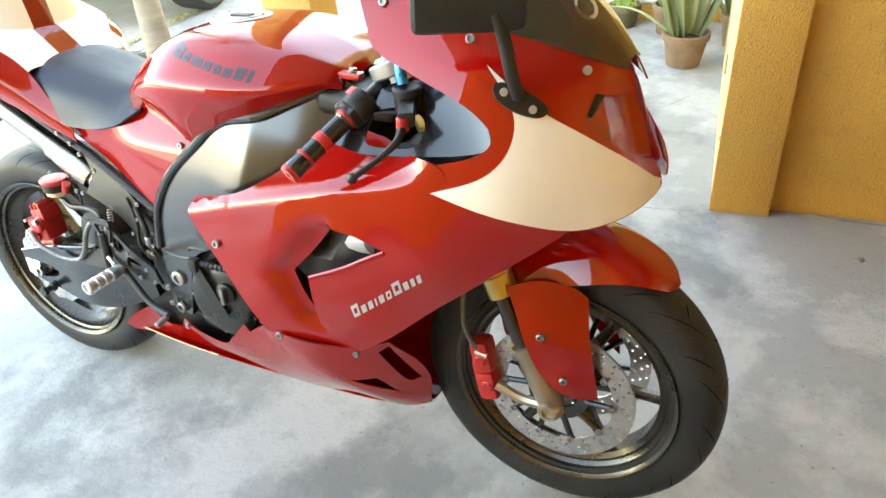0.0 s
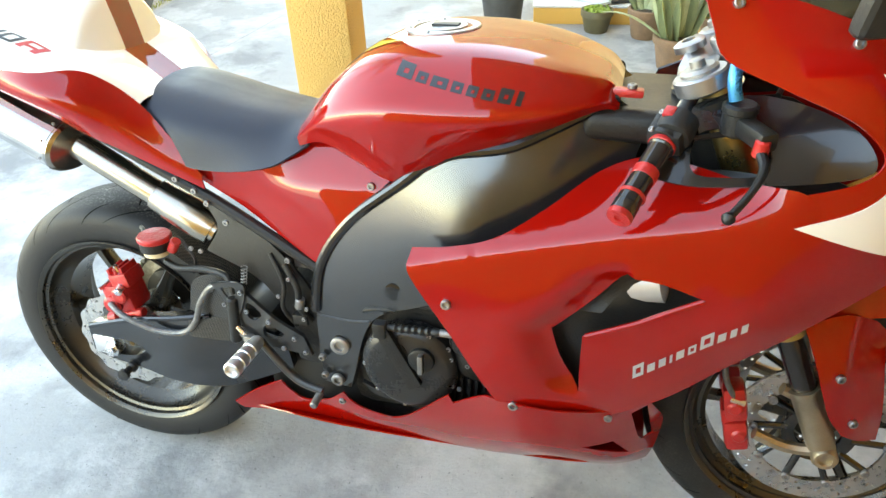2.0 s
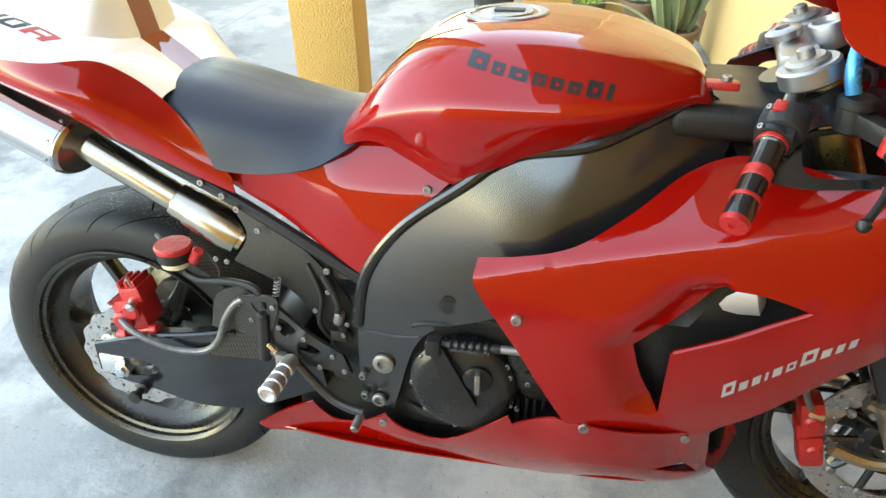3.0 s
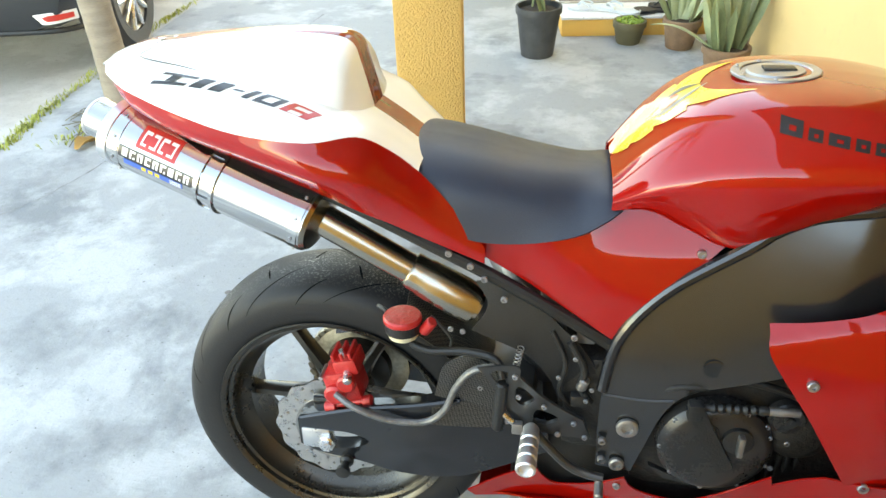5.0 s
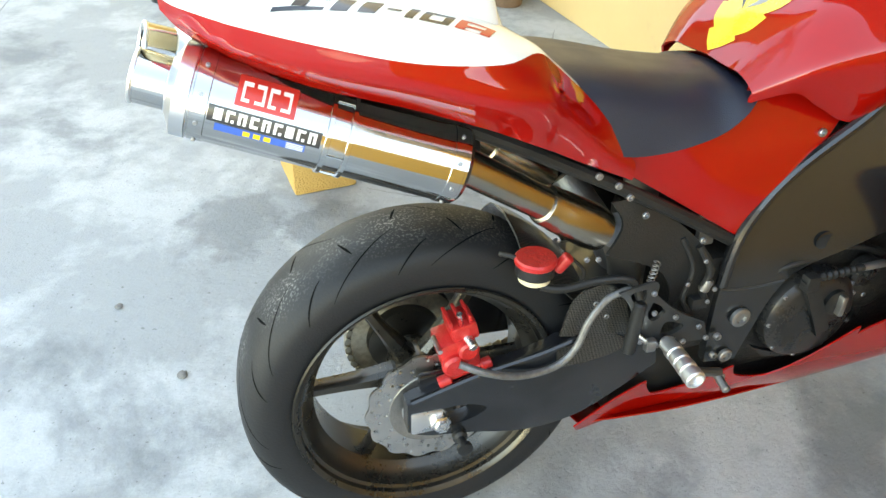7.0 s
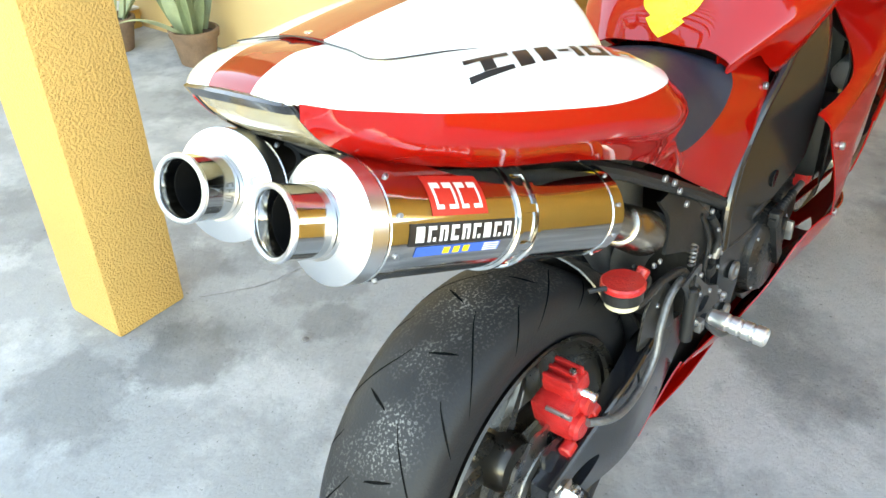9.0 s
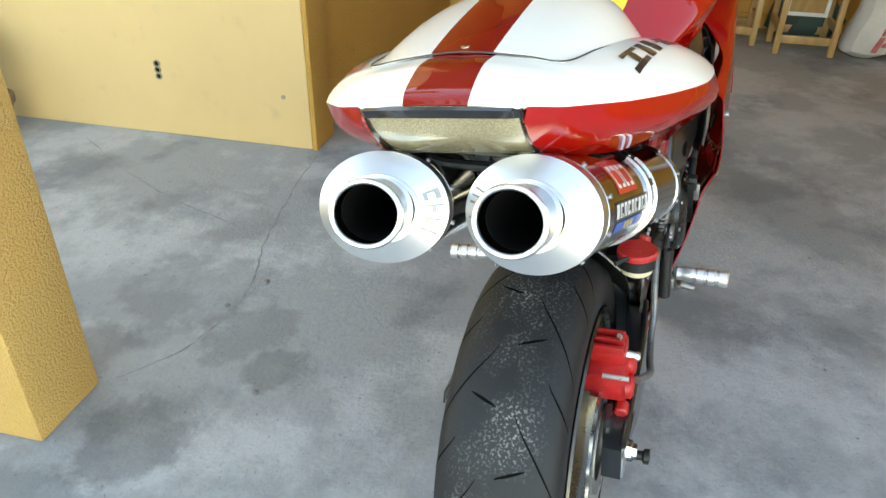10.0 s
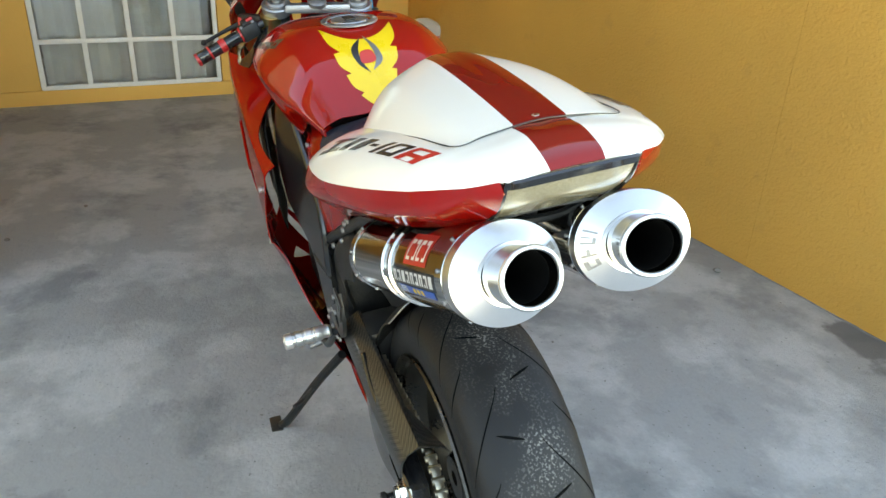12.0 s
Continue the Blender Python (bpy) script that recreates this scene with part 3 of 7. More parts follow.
HUMP = [
    (-0.238, [(0, 1.0235), (0.031, 1.0225), (0.070, 1.017), (0.096, 1.011)]),
    (-0.160, [(0, 1.033), (0.032, 1.0315), (0.086, 1.021), (0.113, 1.001)]),
    (-0.060, [(0, 1.040), (0.032, 1.0385), (0.094, 1.021), (0.133, 0.982)]),
    (0.020, [(0, 1.041), (0.031, 1.0390), (0.096, 1.012), (0.137, 0.962)]),
    (0.070, [(0, 1.032), (0.030, 1.0290), (0.090, 0.998), (0.128, 0.946)]),
    (0.086, [(0, 0.995), (0.029, 0.9920), (0.082, 0.966), (0.116, 0.930)]),
    (0.108, [(0, 0.905), (0.028, 0.906), (0.070, 0.908), (0.108, 0.910)]),
]
part("hump_stripe", skin(HUMP, 0, 1), DARKRED, bike, "glossy dark red stripe over the seat hump")
part("seat_hump", skin(HUMP, 1, 3), WHITE, bike, "glossy white single-seat hump")
seam = [(x, -q[-1][0] - 0.0005, q[-1][1] + 0.0005) for x, q in HUMP[:6]][::-1]
seam += [(-0.2405, -0.06, 1.0175), (-0.2415, 0, 1.0235), (-0.2405, 0.06, 1.0175)] + [(x, -y, z) for x, y, z in seam[::-1]]
part("hump_seam", tube(seam, 0.0008, 6), INK, bike, "dark seam round the seat hump")
LAMP = [
    (0.0, [(-0.322, 0.9965), (-0.305, 0.964), (-0.272, 0.936)]),
    (0.040, [(-0.3215, 0.9960), (-0.304, 0.964), (-0.270, 0.935)]),
    (0.066, [(-0.3185, 0.9945), (-0.301, 0.964), (-0.266, 0.933)]),
    (0.074, [(-0.3135, 0.994), (-0.294, 0.962), (-0.260, 0.932)]),
]


def lamp_sheet(lo, hi, out):
    rows = spline([[y, *[v for q in p for v in q]] for y, p in LAMP], 5)
    bm = bmesh.new()
    for sgn in (1, -1):
        grid = [[bm.verts.new((q[0] - out, sgn * r[0], q[1])) for q in spline(np.reshape(r[1:], (3, 2)), 6)[lo:hi]] for r in rows]
        for a, b in zip(grid, grid[1:]):
            for i in range(len(a) - 1):
                bm.faces.new((a[i], a[i + 1], b[i + 1], b[i]))
    bmesh.ops.remove_doubles(bm, verts=bm.verts, dist=1e-5)
    bmesh.ops.recalc_face_normals(bm, faces=bm.faces)
    if sum(f.normal.x for f in bm.faces) > 0:
        bmesh.ops.reverse_faces(bm, faces=bm.faces)
    shell(bm, 0.004)
    return bm


lamp = part("tail_light", lamp_sheet(0, 13, 0.0), LENS, bike, "clear smoked tail light lens with a honeycomb pattern")
part("trim", lamp_sheet(0, 3, 0.0045), BLACKGLOSS, lamp, "black trim above the lens")
for sgn in (-1, 1):
    part("lens_frame", tube([(-0.3145, sgn * 0.073, 0.994), (-0.296, sgn * 0.074, 0.962), (-0.262, sgn * 0.076, 0.931)], 0.0028, 8), BLACKGLOSS, lamp)

# side panels under the seat
sp = surface([(0.24, 0.752, 0.128), (0.40, 0.769, 0.134), (0.51, 0.827, 0.132), (0.65, 0.765, 0.140), (0.564, 0.695, 0.148), (0.502, 0.59, 0.140), (0.35, 0.676, 0.118), (0.45, 0.70, 0.138)])
SP_EDGE = [(0.255, 0.760, 1), (0.33, 0.760), (0.40, 0.772), (0.452, 0.794), (0.494, 0.832, 1), (0.57, 0.826), (0.657, 0.785, 1), (0.60, 0.73), (0.555, 0.68), (0.503, 0.588, 1), (0.35, 0.682), (0.27, 0.735)]
SP_LOW = [(0.255, 0.760, 1), (0.33, 0.760), (0.40, 0.772), (0.452, 0.792), (0.492, 0.822, 1), (0.57, 0.812), (0.657, 0.785, 1), (0.60, 0.73), (0.555, 0.68), (0.503, 0.588, 1), (0.35, 0.682), (0.27, 0.735)]

sp_flat = sp


def sp_fold(x, z):
    """The side panel, rolled inwards above a fold towards the tank."""
    h = z - (0.742 + 0.06 * (x - 0.5))
    k = min(1.0, max(0.0, (x - 0.37) / 0.12))
    return sp_flat(x, z) - 0.2 * k * k * (3 - 2 * k) * (math.sqrt(h * h + 0.00003) + h)


# frame spars
fr_smooth = surface([(0.49, 0.41, 0.158), (0.50, 0.55, 0.158), (0.57, 0.69, 0.152), (0.70, 0.80, 0.150), (0.75, 0.70, 0.178), (0.64, 0.575, 0.168), (0.85, 0.85, 0.150), (0.98, 0.92, 0.118), (0.90, 0.80, 0.168), (1.0, 0.85, 0.13), (0.55, 0.36, 0.158), (0.72, 0.60, 0.175)])


def fr(x, z):
    """The spar's side, folded along a crease: the part ahead of it turns to the front."""
    h = (x - 0.80) - 0.29 * (z - 0.76)
    return fr_smooth(x, z) + 0.012 - 0.14 * (math.sqrt(h * h + 0.0002) + h) + 0.10 * min(0.0, h)


FR_EDGE = [(0.489, 0.335, 1), (0.486, 0.42), (0.488, 0.50), (0.505, 0.60), (0.565, 0.69), (0.665, 0.775), (0.703, 0.808), (0.75, 0.833), (0.833, 0.852), (0.89, 0.875), (0.985, 0.92, 1), (1.03, 0.88), (1.02, 0.82, 1), (0.90, 0.70), (0.78, 0.60, 1), (0.70, 0.56), (0.62, 0.52), (0.585, 0.47), (0.56, 0.38), (0.548, 0.335, 1)]

# side fairing
fa_side = surface([(0.70, 0.69, 0.240), (0.70, 0.64, 0.240), (0.76, 0.56, 0.244), (0.84, 0.44, 0.240), (0.90, 0.60, 0.252), (0.85, 0.70, 0.247), (0.98, 0.770, 0.247), (1.10, 0.795, 0.249), (1.05, 0.70, 0.251), (1.14, 0.69, 0.247), (1.03, 0.41, 0.202), (1.12, 0.48, 0.212), (1.05, 0.53, 0.238), (1.21, 0.65, 0.240), (1.21, 0.56, 0.205), (1.30, 0.64, 0.196), (1.23, 0.80, 0.244), (1.38, 0.72, 0.178), (1.35, 0.80, 0.212), (1.22, 0.86, 0.243), (1.0, 0.86, 0.247), (1.44, 0.74, 0.15)])


def fa(x, z):
    """The fairing's side, rolled inwards above its upper crease."""
    h = z - (0.672 + 0.152 * (x - 0.68) / 0.55 + 0.012 * math.sin((x - 0.68) / 0.55 * math.pi))
    fade = min(1.0, max(0.0, (1.245 - x) / 0.16))
    # a hollow that leads into the vent
    gap = float(np.interp(z, (0.466, 0.53, 0.588, 0.65, 0.708), (0.978, 0.945, 0.927, 0.985, 1.03))) - x
    out_z = max(0.0, 0.49 - z, z - 0.69)
    hollow = 0.024 * math.exp(-((gap / 0.042) ** 2) - (out_z / 0.02) ** 2) if gap > -0.004 else 0.0
    return fa_side(x, z) - hollow - fade * fade * (3 - 2 * fade) * (math.sqrt(h * h + 0.00005) + h)


FA_EDGE = [(0.697, 0.692, 1), (0.76, 0.708), (0.83, 0.732), (0.90, 0.772), (0.97, 0.818), (1.03, 0.842), (1.08, 0.846), (1.15, 0.850), (1.225, 0.858), (1.255, 0.836), (1.255, 0.802, 1), (1.30, 0.785), (1.36, 0.765), (1.43, 0.742, 1), (1.40, 0.715), (1.30, 0.635), (1.21, 0.560), (1.12, 0.478), (1.054, 0.425), (1.028, 0.410, 1), (0.95, 0.418), (0.874, 0.428), (0.845, 0.432, 1), (0.80, 0.505), (0.764, 0.562), (0.70, 0.655)]
VENT = [(1.030, 0.708, 1), (1.083, 0.702), (1.141, 0.683, 1), (1.06, 0.636), (0.976, 0.596, 1), (0.976, 0.535), (0.978, 0.466, 1), (0.945, 0.53), (0.927, 0.588, 1), (0.985, 0.650)]

# belly pan
be = surface([(1.10, 0.43, 0.175), (1.13, 0.28, 0.075), (1.115, 0.19, 0.05), (0.95, 0.165, 0.07), (0.60, 0.185, 0.10), (0.26, 0.21, 0.125), (0.39, 0.305, 0.140), (0.55, 0.32, 0.170), (0.58, 0.24, 0.138), (0.80, 0.41, 0.215), (0.87, 0.42, 0.236), (1.03, 0.41, 0.202), (1.06, 0.37, 0.172), (0.87, 0.22, 0.130), (1.08, 0.25, 0.115), (0.70, 0.30, 0.175), (0.95, 0.32, 0.195)])
BE_EDGE = [(0.262, 0.213, 1), (0.32, 0.262), (0.387, 0.305, 1), (0.40, 0.275), (0.425, 0.25), (0.48, 0.272), (0.537, 0.333, 1), (0.555, 0.30), (0.60, 0.284), (0.65, 0.292), (0.755, 0.402, 1), (0.762, 0.379, 1), (0.824, 0.430, 1), (0.874, 0.434), (0.95, 0.428), (1.028, 0.420, 1), (1.094, 0.438, 1), (1.125, 0.36), (1.128, 0.27), (1.115, 0.19, 1), (1.05, 0.165), (0.96, 0.165), (0.867, 0.175), (0.575, 0.185), (0.40, 0.185), (0.275, 0.190, 1)]

for sgn in (-1, 1):
    part("side_panel", panel(SP_EDGE if sgn < 0 else SP_LOW, sp_fold, side=sgn, step=0.012), RED, bike, "glossy red side panel below the seat")
    part("frame_spar", panel(FR_EDGE, fr, thick=0.02, side=sgn, step=0.012), FRAMEM, bike, "satin black aluminium frame spar")
    part("side_fairing", panel(FA_EDGE, fa, [VENT], side=sgn, step=0.011), RED, bike, "glossy red side fairing with a vent")
    part("vent_lip", tube([(x, sgn * (fa(x, z) - 0.001), z) for x, z in ((1.139, 0.682), (1.10, 0.660), (1.06, 0.636), (1.02, 0.616), (0.980, 0.597))], 0.0045, 8), RED, bike, "raised red lip under the vent")
    part("belly_pan", panel(BE_EDGE, be, [[(0.992, 0.307, 1), (1.045, 0.318, 1), (1.078, 0.262, 1), (1.03, 0.285)], [(1.068, 0.405, 1), (1.092, 0.425, 1), (1.116, 0.295, 1), (1.092, 0.300)]], side=sgn), RED, bike, "glossy red belly pan")


def smooth_q(ctrl):
    """A depth that meets the middle plane at a right angle: its square is interpolated."""
    f = surface([(x, z, y * abs(y)) for x, z, y in ctrl])
    return lambda x, z: math.sqrt(max(f(x, z), 1e-6))


# nose: upper fairing
no = smooth_q([(1.545, 0.80, 0.0), (1.54, 0.775, 0.03), (1.49, 0.752, 0.12), (1.43, 0.745, 0.165), (1.35, 0.78, 0.220), (1.24, 0.81, 0.242), (1.30, 0.85, 0.232), (1.352, 0.896, 0.205), (1.30, 0.93, 0.215), (1.30, 1.0, 0.185), (1.43, 0.96, 0.112), (1.521, 0.867, 0.0), (1.49, 0.95, 0.0), (1.42, 0.90, 0.155), (1.45, 0.82, 0.150), (1.20, 0.985, 0.205), (1.087, 1.03, 0.185), (1.08, 1.08, 0.17), (1.20, 1.07, 0.155), (1.32, 1.03, 0.14), (1.40, 1.01, 0.10), (1.47, 0.975, 0.035)])
WHITE_EDGE = [(1.230, 0.808, 1), (1.305, 0.838), (1.340, 0.872), (1.350, 0.915), (1.335, 0.955), (1.300, 1.000, 1), (1.375, 0.940), (1.44, 0.895), (1.50, 0.845), (1.541, 0.800, 1), (1.535, 0.775), (1.49, 0.753), (1.43, 0.746), (1.35, 0.772)]
NOSE_EDGE = [(1.230, 0.806, 1), (1.35, 0.771), (1.43, 0.744), (1.49, 0.751), (1.535, 0.773), (1.541, 0.800), (1.528, 0.834, 1), (1.490, 0.862), (1.455, 0.893), (1.432, 0.915, 1), (1.442, 0.950, 1), (1.474, 0.941), (1.489, 0.938, 1), (1.484, 0.953, 1), (1.466, 0.976), (1.40, 1.014), (1.32, 1.034), (1.20, 1.074), (1.075, 1.097, 1), (1.094, 1.048), (1.116, 1.008), (1.191, 0.978), (1.266, 0.950), (1.308, 0.920), (1.320, 0.895), (1.296, 0.872), (1.225, 0.850, 1)]
RECESS_BACK = [(1.43, 0.960, 1), (1.472, 0.955, 1), (1.490, 0.912), (1.505, 0.870), (1.519, 0.832, 1), (1.490, 0.852), (1.450, 0.885), (1.422, 0.910, 1)]
for sgn in (-1, 1):
    part("nose_recess", panel(RECESS_BACK, lambda x, z: max(0.001, no(x + 0.014, z) - 0.005), side=sgn, step=0.010, thick=0.002), RED, bike, "red recess in the nose")
    # the recess is closed: a black sheet paints the shade of its mouth
    part("intake_shade", panel([(1.438, 0.951, 1), (1.452, 0.949, 1), (1.446, 0.930), (1.440, 0.914), (1.434, 0.918, 1)], lambda x, z: max(0.006, no(x + 0.014, z) - 0.003), side=sgn, step=0.01, thick=0.002), PLASTIC, bike, "black sheet in the nose recess, painting the shade of the intake mouth")
    part("nose_panel", panel(WHITE_EDGE, lambda x, z: no(x, z) + 0.0016, side=sgn, step=0.014, thick=0.0014), WHITE, bike, "glossy cream-white nose panel")
    part("upper_fairing", panel(NOSE_EDGE, no, side=sgn, step=0.014), RED, bike, "glossy red upper fairing")


# ---- wheels, turned round the axle (along y) ----
AXLE_R, AXLE_F = Vector((0.0, 0.0, 0.312)), Vector((1.402, 0.0135, 0.319))
HEAD = Vector((1.41, 0.0, 0.303))
FORK_DIR = Vector((-math.sin(radians(24)), 0, math.cos(radians(24))))
PIVOT = HEAD + Vector((-0.030, 0, -0.012))
STEER = Matrix.Translation(AXLE_F) @ Matrix.Rotation(radians(-0.8), 4, FORK_DIR) @ Matrix.Translation(-AXLE_F)
BARS = Matrix.Translation(PIVOT) @ Matrix.Rotation(radians(-9.4), 4, FORK_DIR) @ Matrix.Translation(-PIVOT)
ONE = Matrix.Identity(4)


def put(name, bm, material, parent=bike, label="", m=ONE, smooth=True):
    """A part whose mesh is first moved by m (the steering turns all that it carries)."""
    if m is not ONE:
        bmesh.ops.transform(bm, matrix=m, verts=bm.verts)
    return part(name, bm, material, parent, label, smooth)


def ring_y(profile, at, n=72, closed=True):
    return lathe(profile, n, (0, 1, 0), at, closed)


def tyre_profile(R, W, rim_r):
    prof = []
    for k in range(25):
        a = math.pi * k / 24
        prof.append((rim_r + 0.012 + (R - rim_r - 0.012) * math.sin(a) ** 0.62, -W / 2 * math.copysign(abs(math.cos(a)) ** 0.8, math.cos(a)) * (0.86 + 0.14 * math.sin(a))))
    return prof + [(rim_r - 0.012, W * 0.36), (rim_r - 0.012, -W * 0.36)]


def grooves(at, R, W, rim_r, count, parent, m):
    """Curved tread grooves along the crown: near-black strips just over the rubber paint their shade."""
    prof = tyre_profile(R, W, rim_r)[:25]
    ys, rs = [p[1] for p in prof], [p[0] for p in prof]

    def on(k, ang, lift):
        """A point over the tread: k runs along the profile, 12 is the crown."""
        y, r = float(np.interp(k, range(25), ys)), float(np.interp(k, range(25), rs))
        tilt = math.atan2(abs(y), r - rim_r)
        r, y = r + lift * math.cos(tilt), y + math.copysign(lift * math.sin(tilt), y)
        return Vector(at) + Vector((r * math.cos(ang), y, r * math.sin(ang)))

    def groove_mesh(side, y0, y1, start, sweep, width):
        """From near the crown (y0) to the shoulder (y1), turning by sweep on the way."""
        bm = bmesh.new()
        rows = []
        for k in range(13):
            t = k / 12
            y = 12 + side * (y0 + (y1 - y0) * t)
            a = start + sweep * t**0.8
            w = width * math.sin(math.pi * (0.15 + 0.78 * t)) / R
            rows.append([on(y, a - w, 0.0004), on(y, a, 0.0006), on(y, a + w, 0.0004)])
        vs = [[bm.verts.new(p) for p in r] for r in rows]
        for a, b in zip(vs, vs[1:]):
            for i in (0, 1):
                bm.faces.new((a[i], a[i + 1], b[i + 1], b[i]))
        return bm

    for side in (1, -1):
        for y0, y1, start, sweep in ((1.0, 9.4, 0.0, 0.42), (4.0, 9.8, 0.42, 0.19), (0.3, 2.8, 0.27, -0.05)):
            first = put("groove_shade", groove_mesh(side, y0, y1, start, sweep, 0.0023), GROOVE, parent, "", m)
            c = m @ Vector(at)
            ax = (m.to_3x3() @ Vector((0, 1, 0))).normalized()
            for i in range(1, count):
                ob = new("groove_shade", first.data)
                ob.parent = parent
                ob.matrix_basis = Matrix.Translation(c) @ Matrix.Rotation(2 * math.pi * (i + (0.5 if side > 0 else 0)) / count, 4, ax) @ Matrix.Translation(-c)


# near-black: the shade inside the grooves is put into this colour
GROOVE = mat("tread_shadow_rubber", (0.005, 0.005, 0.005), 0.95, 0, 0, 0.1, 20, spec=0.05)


def spokes(at, hub_r, rim_r, count, parent, m, w0, w1, thick):
    def spoke_mesh():
        bm = bmesh.new()
        rows = []
        for k in range(8):
            t = k / 7
            r = hub_r * 0.9 + (rim_r - hub_r * 0.9) * t
            w = w0 + (w1 - w0) * t - 0.006 * math.sin(math.pi * t)
            h = thick * (1.0 - 0.25 * t)
            ring = [(w, h * 0.55), (w * 0.55, h), (-w * 0.55, h), (-w, h * 0.55), (-w, -h * 0.55), (-w * 0.55, -h), (w * 0.55, -h), (w, -h * 0.55)]
            rows.append([bm.verts.new(Vector(at) + Vector((r, b, a))) for a, b in ring])
        for a, b in zip(rows, rows[1:]):
            for i in range(8):
                bm.faces.new((a[i], a[(i + 1) % 8], b[(i + 1) % 8], b[i]))
        return bm

    first = put("spoke", spoke_mesh(), RIMM, parent, "", m)
    c, ax = m @ Vector(at), (m.to_3x3() @ Vector((0, 1, 0))).normalized()
    for i in range(1, count):
        ob = new("spoke", first.data)
        ob.parent = parent
        ob.matrix_basis = Matrix.Translation(c) @ Matrix.Rotation(2 * math.pi * i / count, 4, ax) @ Matrix.Translation(-c)


def disc(at, r_out, r_in, y, petals, holes, parent, m, name="brake_disc"):
    """A drilled brake disc with a scalloped edge."""
    from mathutils.geometry import delaunay_2d_cdt

    pts, edges, loops = [], [], []

    def loop(points):
        k = len(pts)
        pts.extend(points)
        loops.append(points)
        edges.extend((k + i, k + (i + 1) % len(points)) for i in range(len(points)))

    N = 144
    loop([((r_out + 0.003 * math.cos(petals * 2 * math.pi * i / N) * (petals > 0)) * math.cos(2 * math.pi * i / N), (r_out + 0.003 * math.cos(petals * 2 * math.pi * i / N) * (petals > 0)) * math.sin(2 * math.pi * i / N)) for i in range(N)])
    loop([(r_in * math.cos(2 * math.pi * i / 72), r_in * math.sin(2 * math.pi * i / 72)) for i in range(72)])
    for k in range(holes):
        a = 2 * math.pi * k / holes
        r = r_in + (r_out - r_in) * (0.22, 0.52, 0.80)[k % 3]
        loop([(r * math.cos(a) + 0.0033 * math.cos(b * math.pi / 4), r * math.sin(a) + 0.0033 * math.sin(b * math.pi / 4)) for b in range(8)])
    vs, _, fs, *_ = delaunay_2d_cdt([Vector(p) for p in pts], edges, [], 0, 1e-7)
    bm = bmesh.new()
    made = [bm.verts.new(Vector(at) + Vector((v.x, y, v.y))) for v in vs]
    hole_c = [(sum(p[0] for p in h) / 8, sum(p[1] for p in h) / 8) for h in loops[2:]]
    for f in fs:
        c = sum((vs[i] for i in f), Vector((0, 0))) / len(f)
        rr = c.length
        if r_in < rr + 0.0003 and inside((c.x, c.y), loops[0]) and not any(math.hypot(c.x - h[0], c.y - h[1]) < 0.0031 for h in hole_c):
            bm.faces.new([made[i] for i in f])
    for v in [v for v in bm.verts if not v.link_faces]:
        bm.verts.remove(v)
    bmesh.ops.recalc_face_normals(bm, faces=bm.faces)
    shell(bm, 0.005)
    return put(name, bm, DISCM, parent, "drilled steel brake disc", m)


def bolt_mesh():
    prof = [(0.0052, 0), (0.0052, 0.0035), (0.0045, 0.0045), (0.0026, 0.0045), (0.0026, 0.0018), (0.0004, 0.0018)]
    bm = lathe(prof, 12)
    me = bpy.data.meshes.new("bolt")
    bmesh.ops.recalc_face_normals(bm, faces=bm.faces)
    bm.to_mesh(me)
    bm.free()
    me.materials.append(CLAMPM)
    return me


BOLT = bolt_mesh()


def bolt(at, way=(0, -1, 0), size=1.0, parent=bike):
    ob = new("bolt", BOLT)
    ob.parent = parent
    ob.matrix_basis = Matrix.Translation(at) @ frame_along(way) @ Matrix.Scale(size, 4)
    return ob


def make_wheel(name, at, R, W, rim_r, m, count, label, rubber=TYREM):
    tyre = put(name + "_tyre", ring_y(tyre_profile(R, W, rim_r), at, 120), rubber, bike, label, m)
    grooves(at, R, W, rim_r, 11, tyre, m)
    w = W * 0.46
    rim_prof = [(rim_r + 0.004, -w), (rim_r + 0.006, -w + 0.004), (rim_r - 0.002, -w + 0.010), (rim_r - 0.022, -w * 0.45), (rim_r - 0.024, w * 0.45), (rim_r - 0.002, w - 0.010), (rim_r + 0.006, w - 0.004), (rim_r + 0.004, w)]
    for side in (1, -1):
        lip = [(rim_r + 0.002, w - 0.001), (rim_r - 0.004, w - 0.006), (rim_r - 0.006, w - 0.014), (rim_r - 0.012, w - 0.017), (rim_r - 0.014, w - 0.030), (rim_r - 0.026, w * 0.52), (rim_r - 0.036, w * 0.40)]
        rim_prof += [(r, side * y) for r, y in (lip if side > 0 else lip[::-1])]
    rim = put(name + "_rim", ring_y(rim_prof, at, 96), RIMM, bike, "dark grey cast wheel rim", m)
    spokes(at, 0.045, rim_r - 0.026, count, rim, m, 0.022, 0.012, 0.014 if W < 0.15 else 0.02)
    put("hub", ring_y([(0.040, -w * 0.55), (0.048, -w * 0.40), (0.050, 0), (0.048, w * 0.40), (0.040, w * 0.55), (0.014, w * 0.55), (0.014, -w * 0.55)], at, 40), RIMM, rim, "", m)
    return rim


rear_rim = make_wheel("rear", AXLE_R, 0.312, 0.196, 0.226, ONE, 6, "wide black rear tyre with a dusty tread")
front_rim = make_wheel("front", AXLE_F, 0.309, 0.122, 0.226, STEER, 6, "black front tyre on a cast wheel", TYRE_CLEAN)

